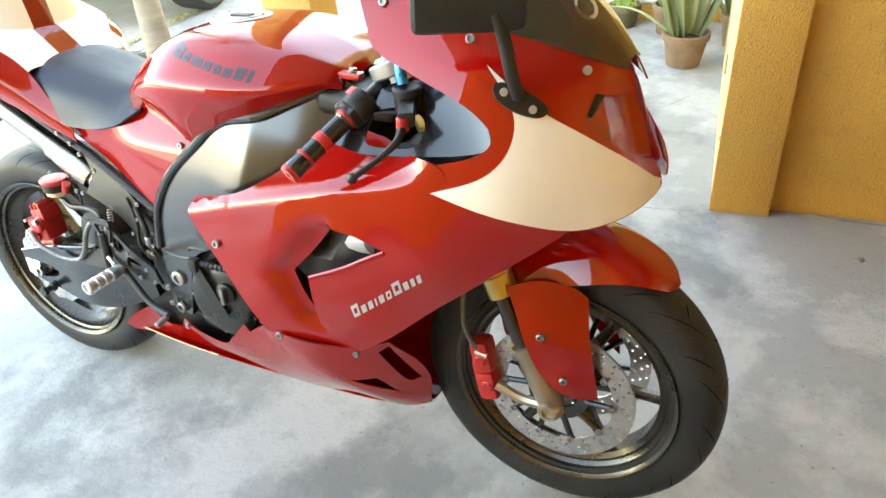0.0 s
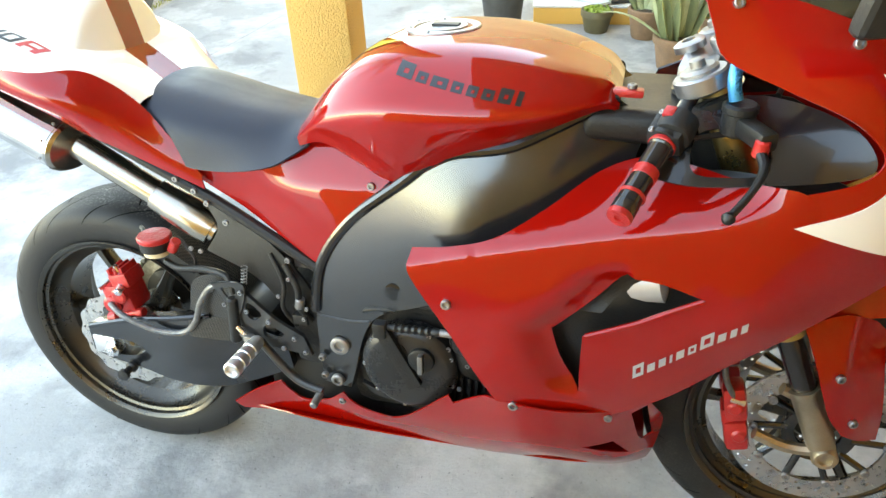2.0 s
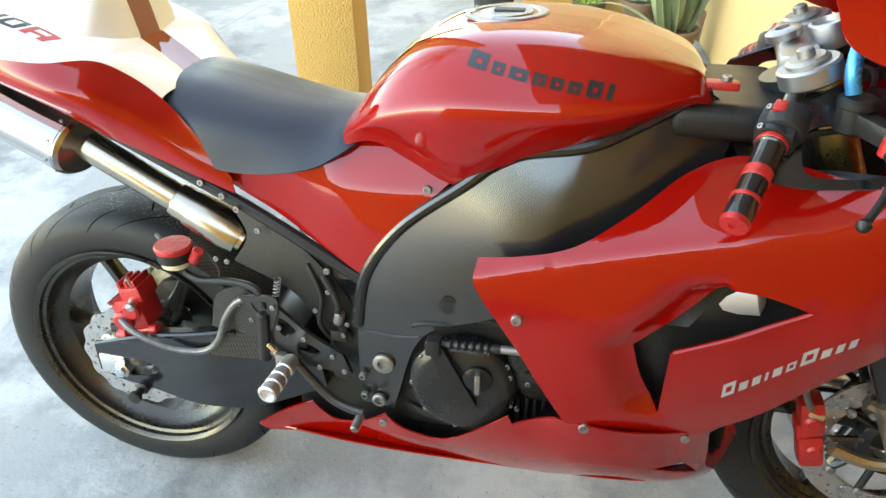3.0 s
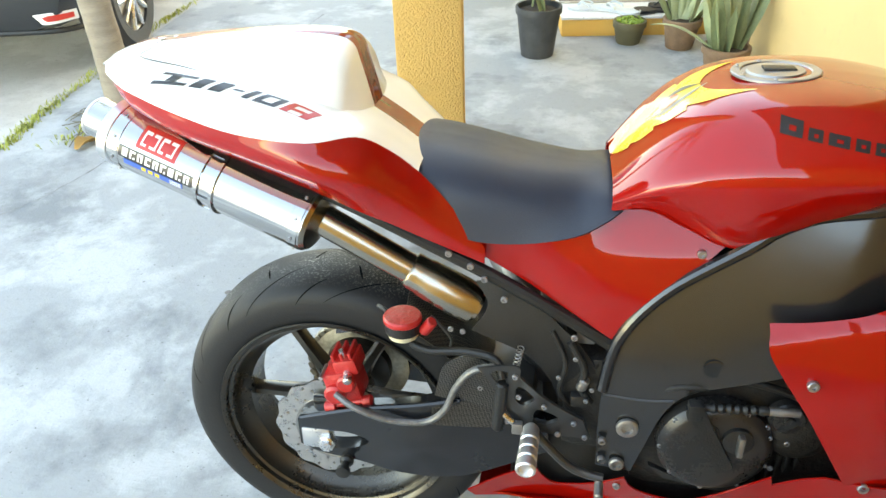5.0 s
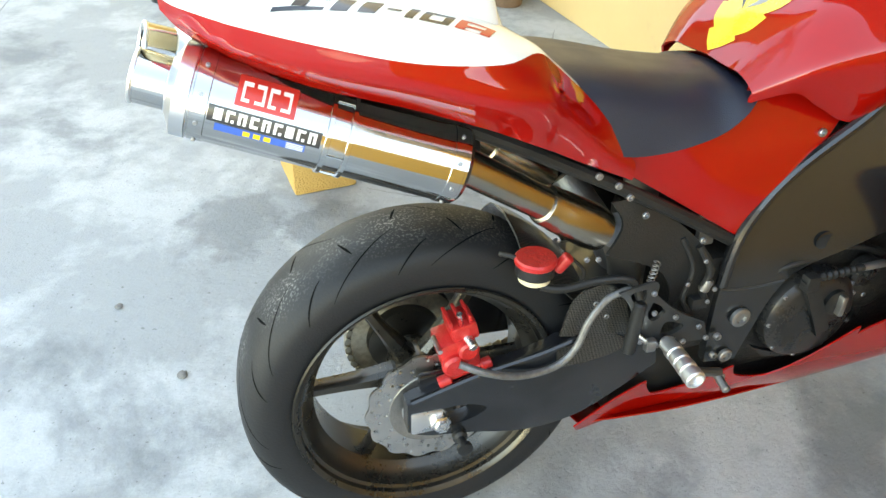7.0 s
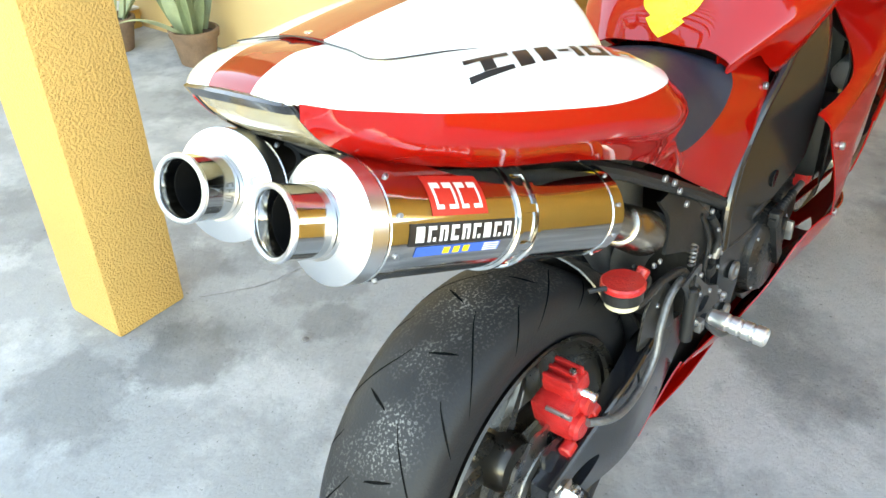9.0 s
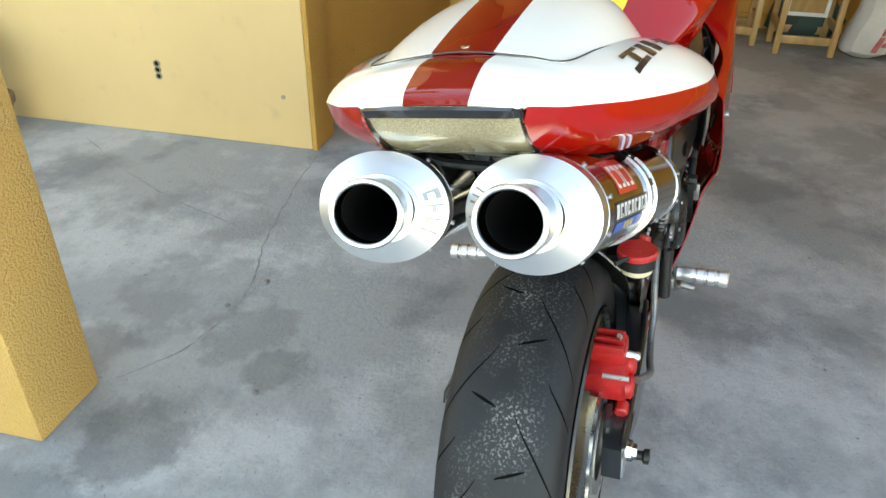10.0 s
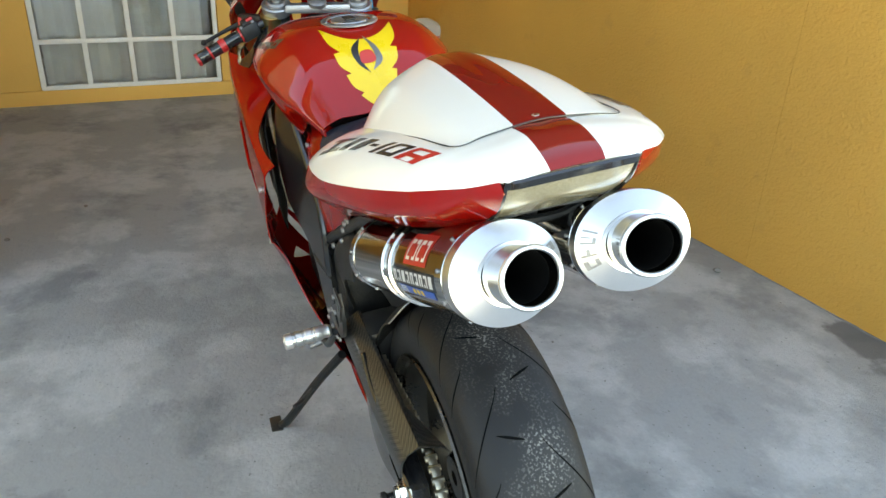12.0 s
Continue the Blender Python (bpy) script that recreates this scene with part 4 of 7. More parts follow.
# rear brake
rear_disc = disc(AXLE_R, 0.112, 0.070, -0.100, 14, 42, rear_rim, ONE)
put("disc_carrier", ring_y([(0.052, -0.100), (0.074, -0.102), (0.074, -0.097), (0.052, -0.092)], AXLE_R, 48), CAST, rear_disc)
cal = part("rear_caliper", box((0.062, 0.058, 0.064), (0.034, -0.106, 0.440), 0.009), REDANO, bike, "red painted rear brake caliper")
part("caliper_bridge", box((0.044, 0.054, 0.032), (0.052, -0.104, 0.478), 0.006), REDANO, cal)
part("pad_carrier", box((0.050, 0.016, 0.046), (0.030, -0.078, 0.442), 0.006), REDANO, cal)
part("piston_cap", lathe([(0.020, 0), (0.020, 0.008), (0.015, 0.012), (0.001, 0.012)], 20, (0, -1, 0), (0.020, -0.134, 0.432)), REDANO, cal)
part("piston_cap", lathe([(0.017, 0), (0.017, 0.009), (0.013, 0.012), (0.001, 0.012)], 20, (0, -1, 0), (0.048, -0.134, 0.452)), REDANO, cal)
for fin in (0.034, 0.050, 0.066):
    part("cooling_fin", box((0.006, 0.046, 0.016), (fin, -0.104, 0.498), 0.002), REDANO, cal)
cal_tilt = Matrix.Translation((0.034, -0.112, 0.452)) @ Matrix.Rotation(radians(-14), 4, "Y") @ Matrix.Translation((-0.034, 0.112, -0.452))
cal.matrix_basis = cal_tilt
part("bleed_screw", rod((0.052, -0.118, 0.492), (0.052, -0.120, 0.512), 0.005, 10), ALU, cal)
part("slide_pin", rod((0.006, -0.128, 0.402), (0.066, -0.128, 0.404), 0.007, 12, bevel=0.001), REDANO, cal)
part("slide_boss", rod((-0.012, -0.130, 0.400), (0.010, -0.130, 0.400), 0.011, 12, bevel=0.002), REDANO, cal)
part("slide_boss", rod((0.062, -0.130, 0.404), (0.080, -0.130, 0.405), 0.010, 12, bevel=0.002), REDANO, cal)
part("hose_union", rod((0.052, -0.120, 0.470), (0.056, -0.150, 0.462), 0.008, 12, bevel=0.002), ALU, cal)
part("pad_pin", rod((0.005, -0.100, 0.470), (0.005, -0.140, 0.470), 0.004, 8), ALU, cal)
part("caliper_bracket", box((0.115, 0.012, 0.05), (0.030, -0.112, 0.375), 0.006), BLACKGLOSS, bike, "black caliper bracket")

# swingarm
sw = surface([(-0.03, 0.37, 0.140), (0.07, 0.40, 0.142), (0.22, 0.43, 0.138), (0.33, 0.40, 0.130), (0.34, 0.28, 0.130), (0.26, 0.245, 0.138), (0.08, 0.275, 0.142), (0.0, 0.30, 0.140), (0.18, 0.33, 0.152)])
SW_EDGE = [(-0.052, 0.365, 1), (0.06, 0.402), (0.16, 0.422), (0.25, 0.440), (0.33, 0.420), (0.40, 0.40, 1), (0.41, 0.33, 1), (0.33, 0.292), (0.25, 0.264), (0.14, 0.262), (0.05, 0.278), (-0.015, 0.288), (-0.052, 0.305, 1)]
SW_SLOT = [(-0.012, 0.333), (0.02, 0.344), (0.055, 0.342), (0.082, 0.330), (0.06, 0.312), (0.02, 0.302), (-0.012, 0.305)]
for sgn in (-1, 1):
    arm = part("swingarm_beam", panel(SW_EDGE, sw, [SW_SLOT], thick=0.03, side=sgn, step=0.014), ARMM, bike, "satin black swingarm beam")
    part("swingarm_ridge", tube([(-0.045, sgn * 0.140, 0.368), (0.07, sgn * 0.143, 0.404), (0.17, sgn * 0.144, 0.424), (0.25, sgn * 0.138, 0.440)], 0.006, 8), BLACKGLOSS, arm)
    part("chain_adjuster", box((0.055, 0.030, 0.046), (-0.020, sgn * 0.128, 0.322), 0.005), ALU, bike, "bare aluminium axle block")
    part("axle_nut", lathe([(0.017, 0), (0.017, 0.012), (0.012, 0.014), (0.012, 0.020), (0.006, 0.021)], 6, (0, sgn, 0), (0.002, sgn * 0.138, 0.318)), ALU, bike)
    part("stand_bobbin", lathe([(0.013, 0), (0.013, 0.008), (0.008, 0.012), (0.008, 0.024), (0.013, 0.028), (0.013, 0.036), (0.004, 0.037)], 20, (0, sgn, 0), (0.036, sgn * 0.140, 0.276)), PLASTIC, bike, "black paddock stand bobbin")
cf = lambda x, z: sw(x, z) + 0.0025
part("carbon_guard", panel([(0.20, 0.428, 1), (0.245, 0.438), (0.30, 0.430), (0.345, 0.40, 1), (0.30, 0.385), (0.20, 0.388, 1)], cf, thick=0.002), CARBON, bike, "carbon fibre swingarm protector")
part("swingarm_bridge", box((0.10, 0.24, 0.12), (0.33, 0, 0.40), 0.02), MATT_BLACK, bike)
part("heel_plate", panel([(0.205, 0.445, 1), (0.225, 0.515), (0.275, 0.535), (0.315, 0.50), (0.335, 0.425, 1), (0.30, 0.43), (0.25, 0.437)], lambda x, z: 0.136, thick=0.004), CARBON, bike, "grey carbon heel guard")

# chain drive on the far side
sprocket = put("sprocket", ring_y([(0.030, 0.098), (0.102, 0.098), (0.108, 0.1005), (0.102, 0.103), (0.030, 0.103)], AXLE_R, 72), CHAINM, bike, "rear chain sprocket")
put("sprocket_carrier", ring_y([(0.020, 0.075), (0.070, 0.080), (0.072, 0.098), (0.020, 0.098)], AXLE_R, 40), RIMM, sprocket)
LINK = None
run = []
for k in range(20):
    run.append((Vector((0.01 + 0.0185 * k, 0.1, 0.421 - 0.0012 * k)), 0.0))
for k in range(20):
    run.append((Vector((0.01 + 0.0185 * k, 0.1, 0.205 + 0.0035 * k)), -0.18))
for k in range(18):
    a = math.pi / 2 + math.pi * (k + 0.5) / 18
    run.append((AXLE_R + Vector((0.108 * math.cos(a), 0.1, 0.108 * math.sin(a))), -(a - math.pi / 2)))
chain = None
for p, tilt in run:
    if LINK is None:
        bm = box((0.0165, 0.016, 0.012), (0, 0, 0), 0.004)
        lathe([(0.0055, -0.0105), (0.0055, 0.0105)], 10, (0, 1, 0), (0.006, 0, 0), bm=bm)
        chain = part("chain_link", bm, CHAINM, bike, "steel drive chain link")
        LINK = chain.data
        ob = chain
    else:
        ob = new("chain_link", LINK)
        ob.parent = bike
    ob.matrix_basis = Matrix.Translation(p) @ Matrix.Rotation(tilt, 4, "Y")
guard = bmesh.new()
rows = []
for k in range(14):
    x = -0.035 + 0.032 * k
    zr = 0.438 + 0.05 * (x + 0.035)
    yi = 0.066 + 0.036 * min(1.0, (x + 0.035) / 0.13)
    rows.append([guard.verts.new((x, *q)) for q in ((0.154, zr - 0.055), (0.150, zr - 0.030), (0.140, zr - 0.012), (0.117, zr), (0.111, zr - 0.001), (yi + 0.006, zr - 0.016), (yi, zr - 0.026))])
for a, b in zip(rows, rows[1:]):
    for i in range(6):
        guard.faces.new((a[i], b[i], b[i + 1], a[i + 1]))
bmesh.ops.recalc_face_normals(guard, faces=guard.faces)
if sum(f.normal.z for f in guard.faces) < 0:
    bmesh.ops.reverse_faces(guard, faces=guard.faces)
shell(guard, 0.003)
part("chain_guard", guard, CARBON, bike, "ridged carbon fibre chain guard")
part("rear_hugger", skin([(0.15 + 0.034 * k, [(0, 0.312 + math.sqrt(max(0.0, 0.335**2 - (0.15 + 0.034 * k) ** 2))), (0.06, 0.307 + math.sqrt(max(0.0, 0.328**2 - (0.15 + 0.034 * k) ** 2))), (0.105, 0.285 + math.sqrt(max(0.0, 0.315**2 - (0.15 + 0.034 * k) ** 2)))]) for k in range(6)]), CARBON, bike, "black carbon rear hugger")

# ---- exhaust ----


def CAP_OUT(m, y):
    return (m.to_3x3() @ Vector((1, 0, 0))).y * y > 0


CAN_A, CAN_B = Vector((-0.303, -0.075, 0.889)), Vector((0.024, -0.120, 0.772))
for sgn in (1, -1):
    a, b = CAN_A.copy(), CAN_B.copy()
    a.y, b.y = a.y * sgn, b.y * sgn
    axis = (b - a).normalized()
    turn = Matrix.Translation(a) @ frame_along(axis)
    side_v = (turn.to_3x3().inverted() @ Vector((0, 1, 0)))
    # an oval body: wider across the machine
    ang = math.atan2(side_v.y, side_v.x)
    OVAL = turn @ Matrix.Rotation(ang, 4, "Z") @ Matrix.Diagonal((1.0, 0.83, 1, 1))
    ROUND = turn @ Matrix.Rotation(ang, 4, "Z")
    Lc = (b - a).length

    def turned(prof, n=64, closed=False, m=OVAL):
        bm = lathe(prof, n, closed=closed)
        bmesh.ops.transform(bm, matrix=m, verts=bm.verts)
        return bm

    can = part("silencer", turned([(0.0655, 0), (0.0655, Lc), (0.064, Lc), (0.064, 0)], 64, True), STEEL, bike, "polished steel silencer can with stickers")
    part("end_cap", turned([(0.036, -0.0140), (0.0405, -0.0140), (0.0408, -0.0130), (0.0668, -0.0030), (0.0672, 0.013), (0.0657, 0.0145), (0.036, 0.0145)], 72, True), CAPM, can, "machined aluminium end cap")
    part("outlet", turned([(0.0356, -0.053), (0.0352, -0.047), (0.0350, -0.014), (0.0350, 0.03), (0.0295, 0.03), (0.0305, -0.048), (0.0330, -0.053)], 56, True, ROUND @ Matrix.Diagonal((1, 0.90, 1, 1))), STEEL, can, "polished outlet pipe, sooty inside")
    part("outlet_lip", turned([(0.0335 + 0.0032 * math.cos(w), -0.0525 + 0.0032 * math.sin(w)) for w in np.linspace(0, 2 * math.pi, 11)[:-1]], 56, True, ROUND @ Matrix.Diagonal((1, 0.90, 1, 1))), CAPM, can, "rolled bright lip of the outlet")
    part("soot_core", turned([(0.0304, -0.036), (0.0296, 0.0), (0.026, 0.12), (0.002, 0.12), (0.0, 0.119), (0.025, 0.118), (0.0288, 0.0), (0.0298, -0.036)], 40, True, ROUND @ Matrix.Diagonal((1, 0.90, 1, 1))), SOOT_HOLE, can, "black sooty inner pipe")
    for z0 in (0.016, Lc - 0.022):
        part("rivet_band", turned([(0.0652, z0), (0.0668, z0 + 0.001), (0.0668, z0 + 0.018), (0.0652, z0 + 0.019)], 64, True), STEEL, can, "riveted steel band")
        for k in range(10):
            p = OVAL @ Vector((0.0668 * math.cos(2 * math.pi * k / 10 + 0.3), 0.0668 * math.sin(2 * math.pi * k / 10 + 0.3), z0 + 0.0095))
            w = OVAL.to_3x3() @ Vector((math.cos(2 * math.pi * k / 10 + 0.3), math.sin(2 * math.pi * k / 10 + 0.3), 0))
            bolt(p, w, 0.5, can)
    for k, (r0, r1, a0, a1) in enumerate(((0.046, 0.062, 0.02, 0.07), (0.046, 0.050, 0.02, 0.22), (0.057, 0.062, 0.02, 0.22), (0.046, 0.062, 0.32, 0.37), (0.052, 0.056, 0.37, 0.50), (0.046, 0.062, 0.62, 0.67), (0.046, 0.050, 0.67, 0.80), (0.052, 0.062, 0.76, 0.80), (0.046, 0.062, 0.90, 0.95))):
        em = bmesh.new()
        base_a = math.pi if CAP_OUT(OVAL, a.y) else 0.0
        rows = [[em.verts.new(OVAL @ Vector((r * math.cos(base_a + w - 0.45), r * math.sin(base_a + w - 0.45), -0.0130 + (r - 0.0408) * 0.385 - 0.0004))) for w in (a0, (a0 + a1) / 2, a1)] for r in (r0, r1)]
        for i in (0, 1):
            em.faces.new((rows[0][i], rows[0][i + 1], rows[1][i + 1], rows[1][i]))
        part("engraved_bar", em, CAST, can)
    part("front_cap", turned([(0.0655, Lc), (0.060, Lc + 0.006), (0.036, Lc + 0.010), (0.028, Lc + 0.012)]), BRONZE, can)
    for z0 in (0.170, 0.196):
        part("clamp_strap", turned([(0.0658, z0), (0.0695, z0 + 0.001), (0.0695, z0 + 0.006), (0.0658, z0 + 0.007)], closed=True), STEEL, can, "steel mounting strap")
    for k in range(9):
        aa = 2 * math.pi * k / 9
        br = bmesh.new()
        rows = [[br.verts.new(OVAL @ Vector(((0.0662 + h) * math.cos(aa + da), (0.0662 + h) * math.sin(aa + da), z))) for da in (-0.07, 0.07)] for z, h in ((0.172, 0.002), (0.200, 0.002))]
        br.faces.new((rows[0][0], rows[0][1], rows[1][1], rows[1][0]))
        shell(br, 0.0015)
        part("strap_bridge", br, STEEL, can)

    def patch(name, z0, z1, a0, a1, lift, material, lab=""):
        """A sticker on the can: along its length and round it."""
        bm = bmesh.new()
        n = 14
        rows = [[bm.verts.new(OVAL @ Vector(((0.0656 + lift) * math.cos(a0 + (a1 - a0) * i / n), (0.0656 + lift) * math.sin(a0 + (a1 - a0) * i / n), z))) for i in range(n + 1)] for z in (z0, z1)]
        for i in range(n):
            bm.faces.new((rows[0][i], rows[0][i + 1], rows[1][i + 1], rows[1][i]))
        return part(name, bm, material, can, lab)

    # angles run from the outer side upwards
    up = 1 if (OVAL.to_3x3() @ Vector((0, 1, 0))).z > 0 else -1
    out = 0.0 if (OVAL.to_3x3() @ Vector((1, 0, 0))).y * b.y > 0 else math.pi
    flip = up if out == 0.0 else -up

    def ring_at(v):
        return out + flip * v

    patch("red_sticker", 0.062, 0.130, ring_at(0.30), ring_at(0.98), 0.0004, REDINK, "red sticker with white marks")
    for k in range(4):
        z = 0.068 + 0.0150 * k
        patch("white_bar", z, z + 0.011, ring_at(0.74), ring_at(0.84), 0.0008, WHITE)
        patch("white_bar", z + (0.008 if k % 2 else 0), z + (0.011 if k % 2 else 0.003), ring_at(0.40), ring_at(0.84), 0.0008, WHITE)
        patch("white_bar", z, z + 0.009, ring_at(0.40), ring_at(0.47), 0.0008, WHITE)
    patch("black_sticker", 0.036, 0.166, ring_at(-0.16), ring_at(0.20), 0.0004, INK, "black sticker with pale lettering bars")
    for k in range(9):
        z = 0.043 + 0.0135 * k
        patch("pale_bar", z, z + 0.0035, ring_at(-0.10), ring_at(0.15), 0.0008, SILVERW)
        patch("pale_bar", z, z + 0.0095, ring_at(0.09), ring_at(0.15), 0.0008, SILVERW)
        patch("pale_bar", z + (0.006 if k % 3 else 0), z + (0.0095 if k % 3 else 0.0095), ring_at(-0.10), ring_at(-0.03 if k % 2 else 0.10), 0.0008, SILVERW)
    patch("blue_sticker", 0.046, 0.150, ring_at(-0.36), ring_at(-0.18), 0.0004, BLUEINK, "blue strip sticker")
    for k in range(3):
        patch("yellow_bar", 0.078 + 0.012 * k, 0.086 + 0.012 * k, ring_at(-0.33), ring_at(-0.21), 0.0008, YELLOW)
    for k in range(4):
        patch("white_bar", 0.128, 0.148, ring_at(-0.34 + 0.04 * k), ring_at(-0.32 + 0.04 * k), 0.0008, WHITE)
    far = Vector((0.275, sgn * -0.100, 0.612))
    run_d = (far - b).normalized()
    part("link_pipe", rod(b + axis * 0.006, far, 0.0255, 28), BRONZE, bike, "heat-tinted steel link pipe")
    part("pipe_joint", lathe([(0.0255, 0), (0.030, 0.003), (0.0315, 0.010), (0.0315, 0.028), (0.033, 0.032), (0.0365, 0.10), (0.034, 0.125)], 32, run_d, b + run_d * 0.165), BRONZE, bike, "flared heat-browned pipe joint")
    part("heat_shield", panel([(0.275, 0.672, 1), (0.33, 0.672), (0.39, 0.628), (0.45, 0.570), (0.475, 0.52), (0.46, 0.45), (0.42, 0.44, 1), (0.40, 0.50), (0.36, 0.55), (0.27, 0.590, 1), (0.295, 0.635)], lambda x, z: 0.118 + 0.02 * math.sin(max(0.0, min(1.0, (z - 0.45) / 0.22)) * math.pi), thick=0.006, side=-sgn), PLASTIC, bike, "satin black exhaust shield")
    part("exhaust_hanger", box((0.012, 0.006, 0.09), (0.075, sgn * -0.06, 0.80), 0.002), PLASTIC, bike)
part("cross_pipe", tube([(0.30, -0.10, 0.61), (0.36, -0.04, 0.52), (0.40, 0.0, 0.42)], 0.03, 16), CAST, bike)
part("cross_pipe", tube([(0.30, 0.10, 0.61), (0.36, 0.04, 0.52), (0.40, 0.0, 0.42)], 0.03, 16), CAST, bike)

part("lamp_bracket", tube([(-0.24, 0.050, 0.918), (-0.235, 0.040, 0.910), (-0.23, 0.020, 0.905), (-0.23, -0.022, 0.903), (-0.235, -0.042, 0.910), (-0.24, -0.052, 0.919)], 0.0055, 8), PLASTIC, bike, "black bracket under the tail light")
part("bracket_stem", rod((-0.21, 0, 0.903), (-0.15, 0, 0.850), 0.008, 12), CAST, bike)
for z, x in ((0.845, -0.06), (0.792, -0.02)):
    part("can_bridge", rod((x, -0.075, z), (x, 0.075, z), 0.016, 20, bevel=0.002), BRONZE, bike, "heat-tinted bar between the silencers")

# ---- subframe and undertray ----
part("undertray", skin([(x, [(0, z + 0.01), (0.05, z + 0.008), (w, z)]) for x, z, w in ((-0.27, 0.925, 0.08), (-0.1, 0.888, 0.12), (0.1, 0.835, 0.10), (0.3, 0.775, 0.06))]), PLASTIC, bike, "black plastic undertray")
for sgn in (-1, 1):
    part("subframe_rail", tube([(0.03, sgn * 0.128, 0.826), (0.12, sgn * 0.130, 0.784), (0.20, sgn * 0.128, 0.742), (0.30, sgn * 0.126, 0.690), (0.40, sgn * 0.130, 0.635), (0.505, sgn * 0.135, 0.575)], 0.011, 10), PLASTIC, bike, "black subframe rail")
    for x, z in ((0.234, 0.732), (0.268, 0.712), (0.322, 0.655), (0.436, 0.592), (0.29, 0.69)):
        bolt((x, sgn * 0.138, z), (0, sgn, 0), 1.1)
    part("subframe_bracket", box((0.03, 0.012, 0.06), (0.455, sgn * 0.118, 0.60), 0.003), CAST, bike)
part("underseat_box", box((0.28, 0.17, 0.12), (0.39, 0, 0.765), 0.03), PLASTIC, bike)
part("shock_absorber", rod((0.40, 0, 0.66), (0.42, 0, 0.36), 0.028, 20, bevel=0.004), YELLOWISH, bike)

# ---- rear set, right ----
for sgn in (-1, 1):
    part("rearset_plate", panel([(0.335, 0.535, 1), (0.40, 0.475), (0.46, 0.44, 1), (0.475, 0.40, 1), (0.40, 0.405), (0.355, 0.42), (0.325, 0.47)], lambda x, z: 0.160, [[(0.352, 0.50), (0.378, 0.478), (0.360, 0.462), (0.346, 0.475)], [(0.385, 0.455), (0.42, 0.44), (0.40, 0.425), (0.378, 0.43)]], thick=0.008, side=sgn), MATT_BLACK, bike, "black machined rearset plate")
    part("heel_guard", panel([(0.283, 0.535, 1), (0.345, 0.545), (0.352, 0.52), (0.335, 0.475), (0.32, 0.48), (0.30, 0.515)], lambda x, z: 0.165, [[(0.305, 0.528), (0.332, 0.532), (0.330, 0.508), (0.318, 0.505)]], thick=0.004, side=sgn), MATT_BLACK, bike, "black slotted heel guard")
    for x, z in ((0.345, 0.525), (0.352, 0.485), (0.395, 0.468), (0.445, 0.438), (0.465, 0.410), (0.42, 0.412), (0.37, 0.415), (0.335, 0.43)):
        bolt((x, sgn * 0.166, z), (0, sgn, 0), 0.95)
    peg = part("foot_peg", lathe([(0.010, 0.0), (0.014, 0.006), (0.0135, 0.018), (0.0155, 0.022), (0.0155, 0.034), (0.0135, 0.036), (0.0135, 0.040), (0.0155, 0.042), (0.0155, 0.054), (0.0135, 0.056), (0.0135, 0.060), (0.016, 0.062), (0.016, 0.074), (0.0135, 0.076), (0.0135, 0.080), (0.0165, 0.082), (0.0165, 0.096), (0.014, 0.0985), (0.012, 0.0985), (0.012, 0.092), (0.001, 0.092)], 28, (-0.05, sgn, -0.02), (0.376, sgn * 0.178, 0.432)), PEGM, bike, "knurled aluminium foot peg")
    part("pedal_arm", tube([(0.376, sgn * 0.172, 0.425), (0.41, sgn * 0.176, 0.385), (0.45, sgn * 0.180, 0.350), (0.50, sgn * 0.184, 0.338)], 0.008, 10), MATT_BLACK, bike, "black foot lever")
    part("pedal_tip", rod((0.495, sgn * 0.184, 0.332), (0.493, sgn * 0.218, 0.326), 0.0075, 14, bevel=0.002), CAST, bike)
part("master_cylinder", rod((0.318, -0.165, 0.41), (0.325, -0.165, 0.51), 0.011, 14, bevel=0.003), PLASTIC, bike)
part("brake_hose", tube([(0.03, -0.150, 0.440), (0.07, -0.165, 0.425), (0.13, -0.160, 0.400), (0.19, -0.155, 0.400), (0.225, -0.155, 0.430), (0.245, -0.152, 0.480), (0.275, -0.150, 0.518), (0.32, -0.150, 0.530)], 0.0062, 10, 8), HOSE, bike, "grey braided brake hose")
part("reservoir_hose", tube([(0.165, -0.125, 0.545), (0.20, -0.135, 0.540), (0.26, -0.140, 0.548), (0.31, -0.150, 0.545), (0.325, -0.160, 0.515)], 0.007, 10, 8), PLASTIC, bike, "black reservoir hose")
resv = part("brake_reservoir", lathe([(0.020, 0), (0.025, 0.004), (0.026, 0.030), (0.027, 0.031)], 32, (0, 0, 1), (0.153, -0.128, 0.560)), CREAMP, bike, "small cream brake fluid reservoir")
part("reservoir_clamp", lathe([(0.0275, 0.0), (0.030, 0.001), (0.030, 0.018), (0.0275, 0.019)], 32, (0, 0, 1), (0.153, -0.128, 0.574), True), PLASTIC, resv)
part("reservoir_cap", lathe([(0.031, 0), (0.0325, 0.002), (0.0325, 0.008), (0.030, 0.011), (0.001, 0.012)], 32, (0, 0, 1), (0.153, -0.128, 0.593)), REDANO, resv, "red anodised reservoir cap")
part("red_fitting", rod((0.188, -0.13, 0.575), (0.205, -0.135, 0.60), 0.010, 12, bevel=0.002), REDANO, bike)
part("hanger_stay", tube([(0.105, -0.10, 0.60), (0.125, -0.118, 0.60), (0.13, -0.128, 0.585)], 0.004, 8), PLASTIC, bike)
part("resv_bracket", tube([(0.20, -0.12, 0.60), (0.235, -0.13, 0.565), (0.225, -0.13, 0.53)], 0.003, 6), PLASTIC, bike)
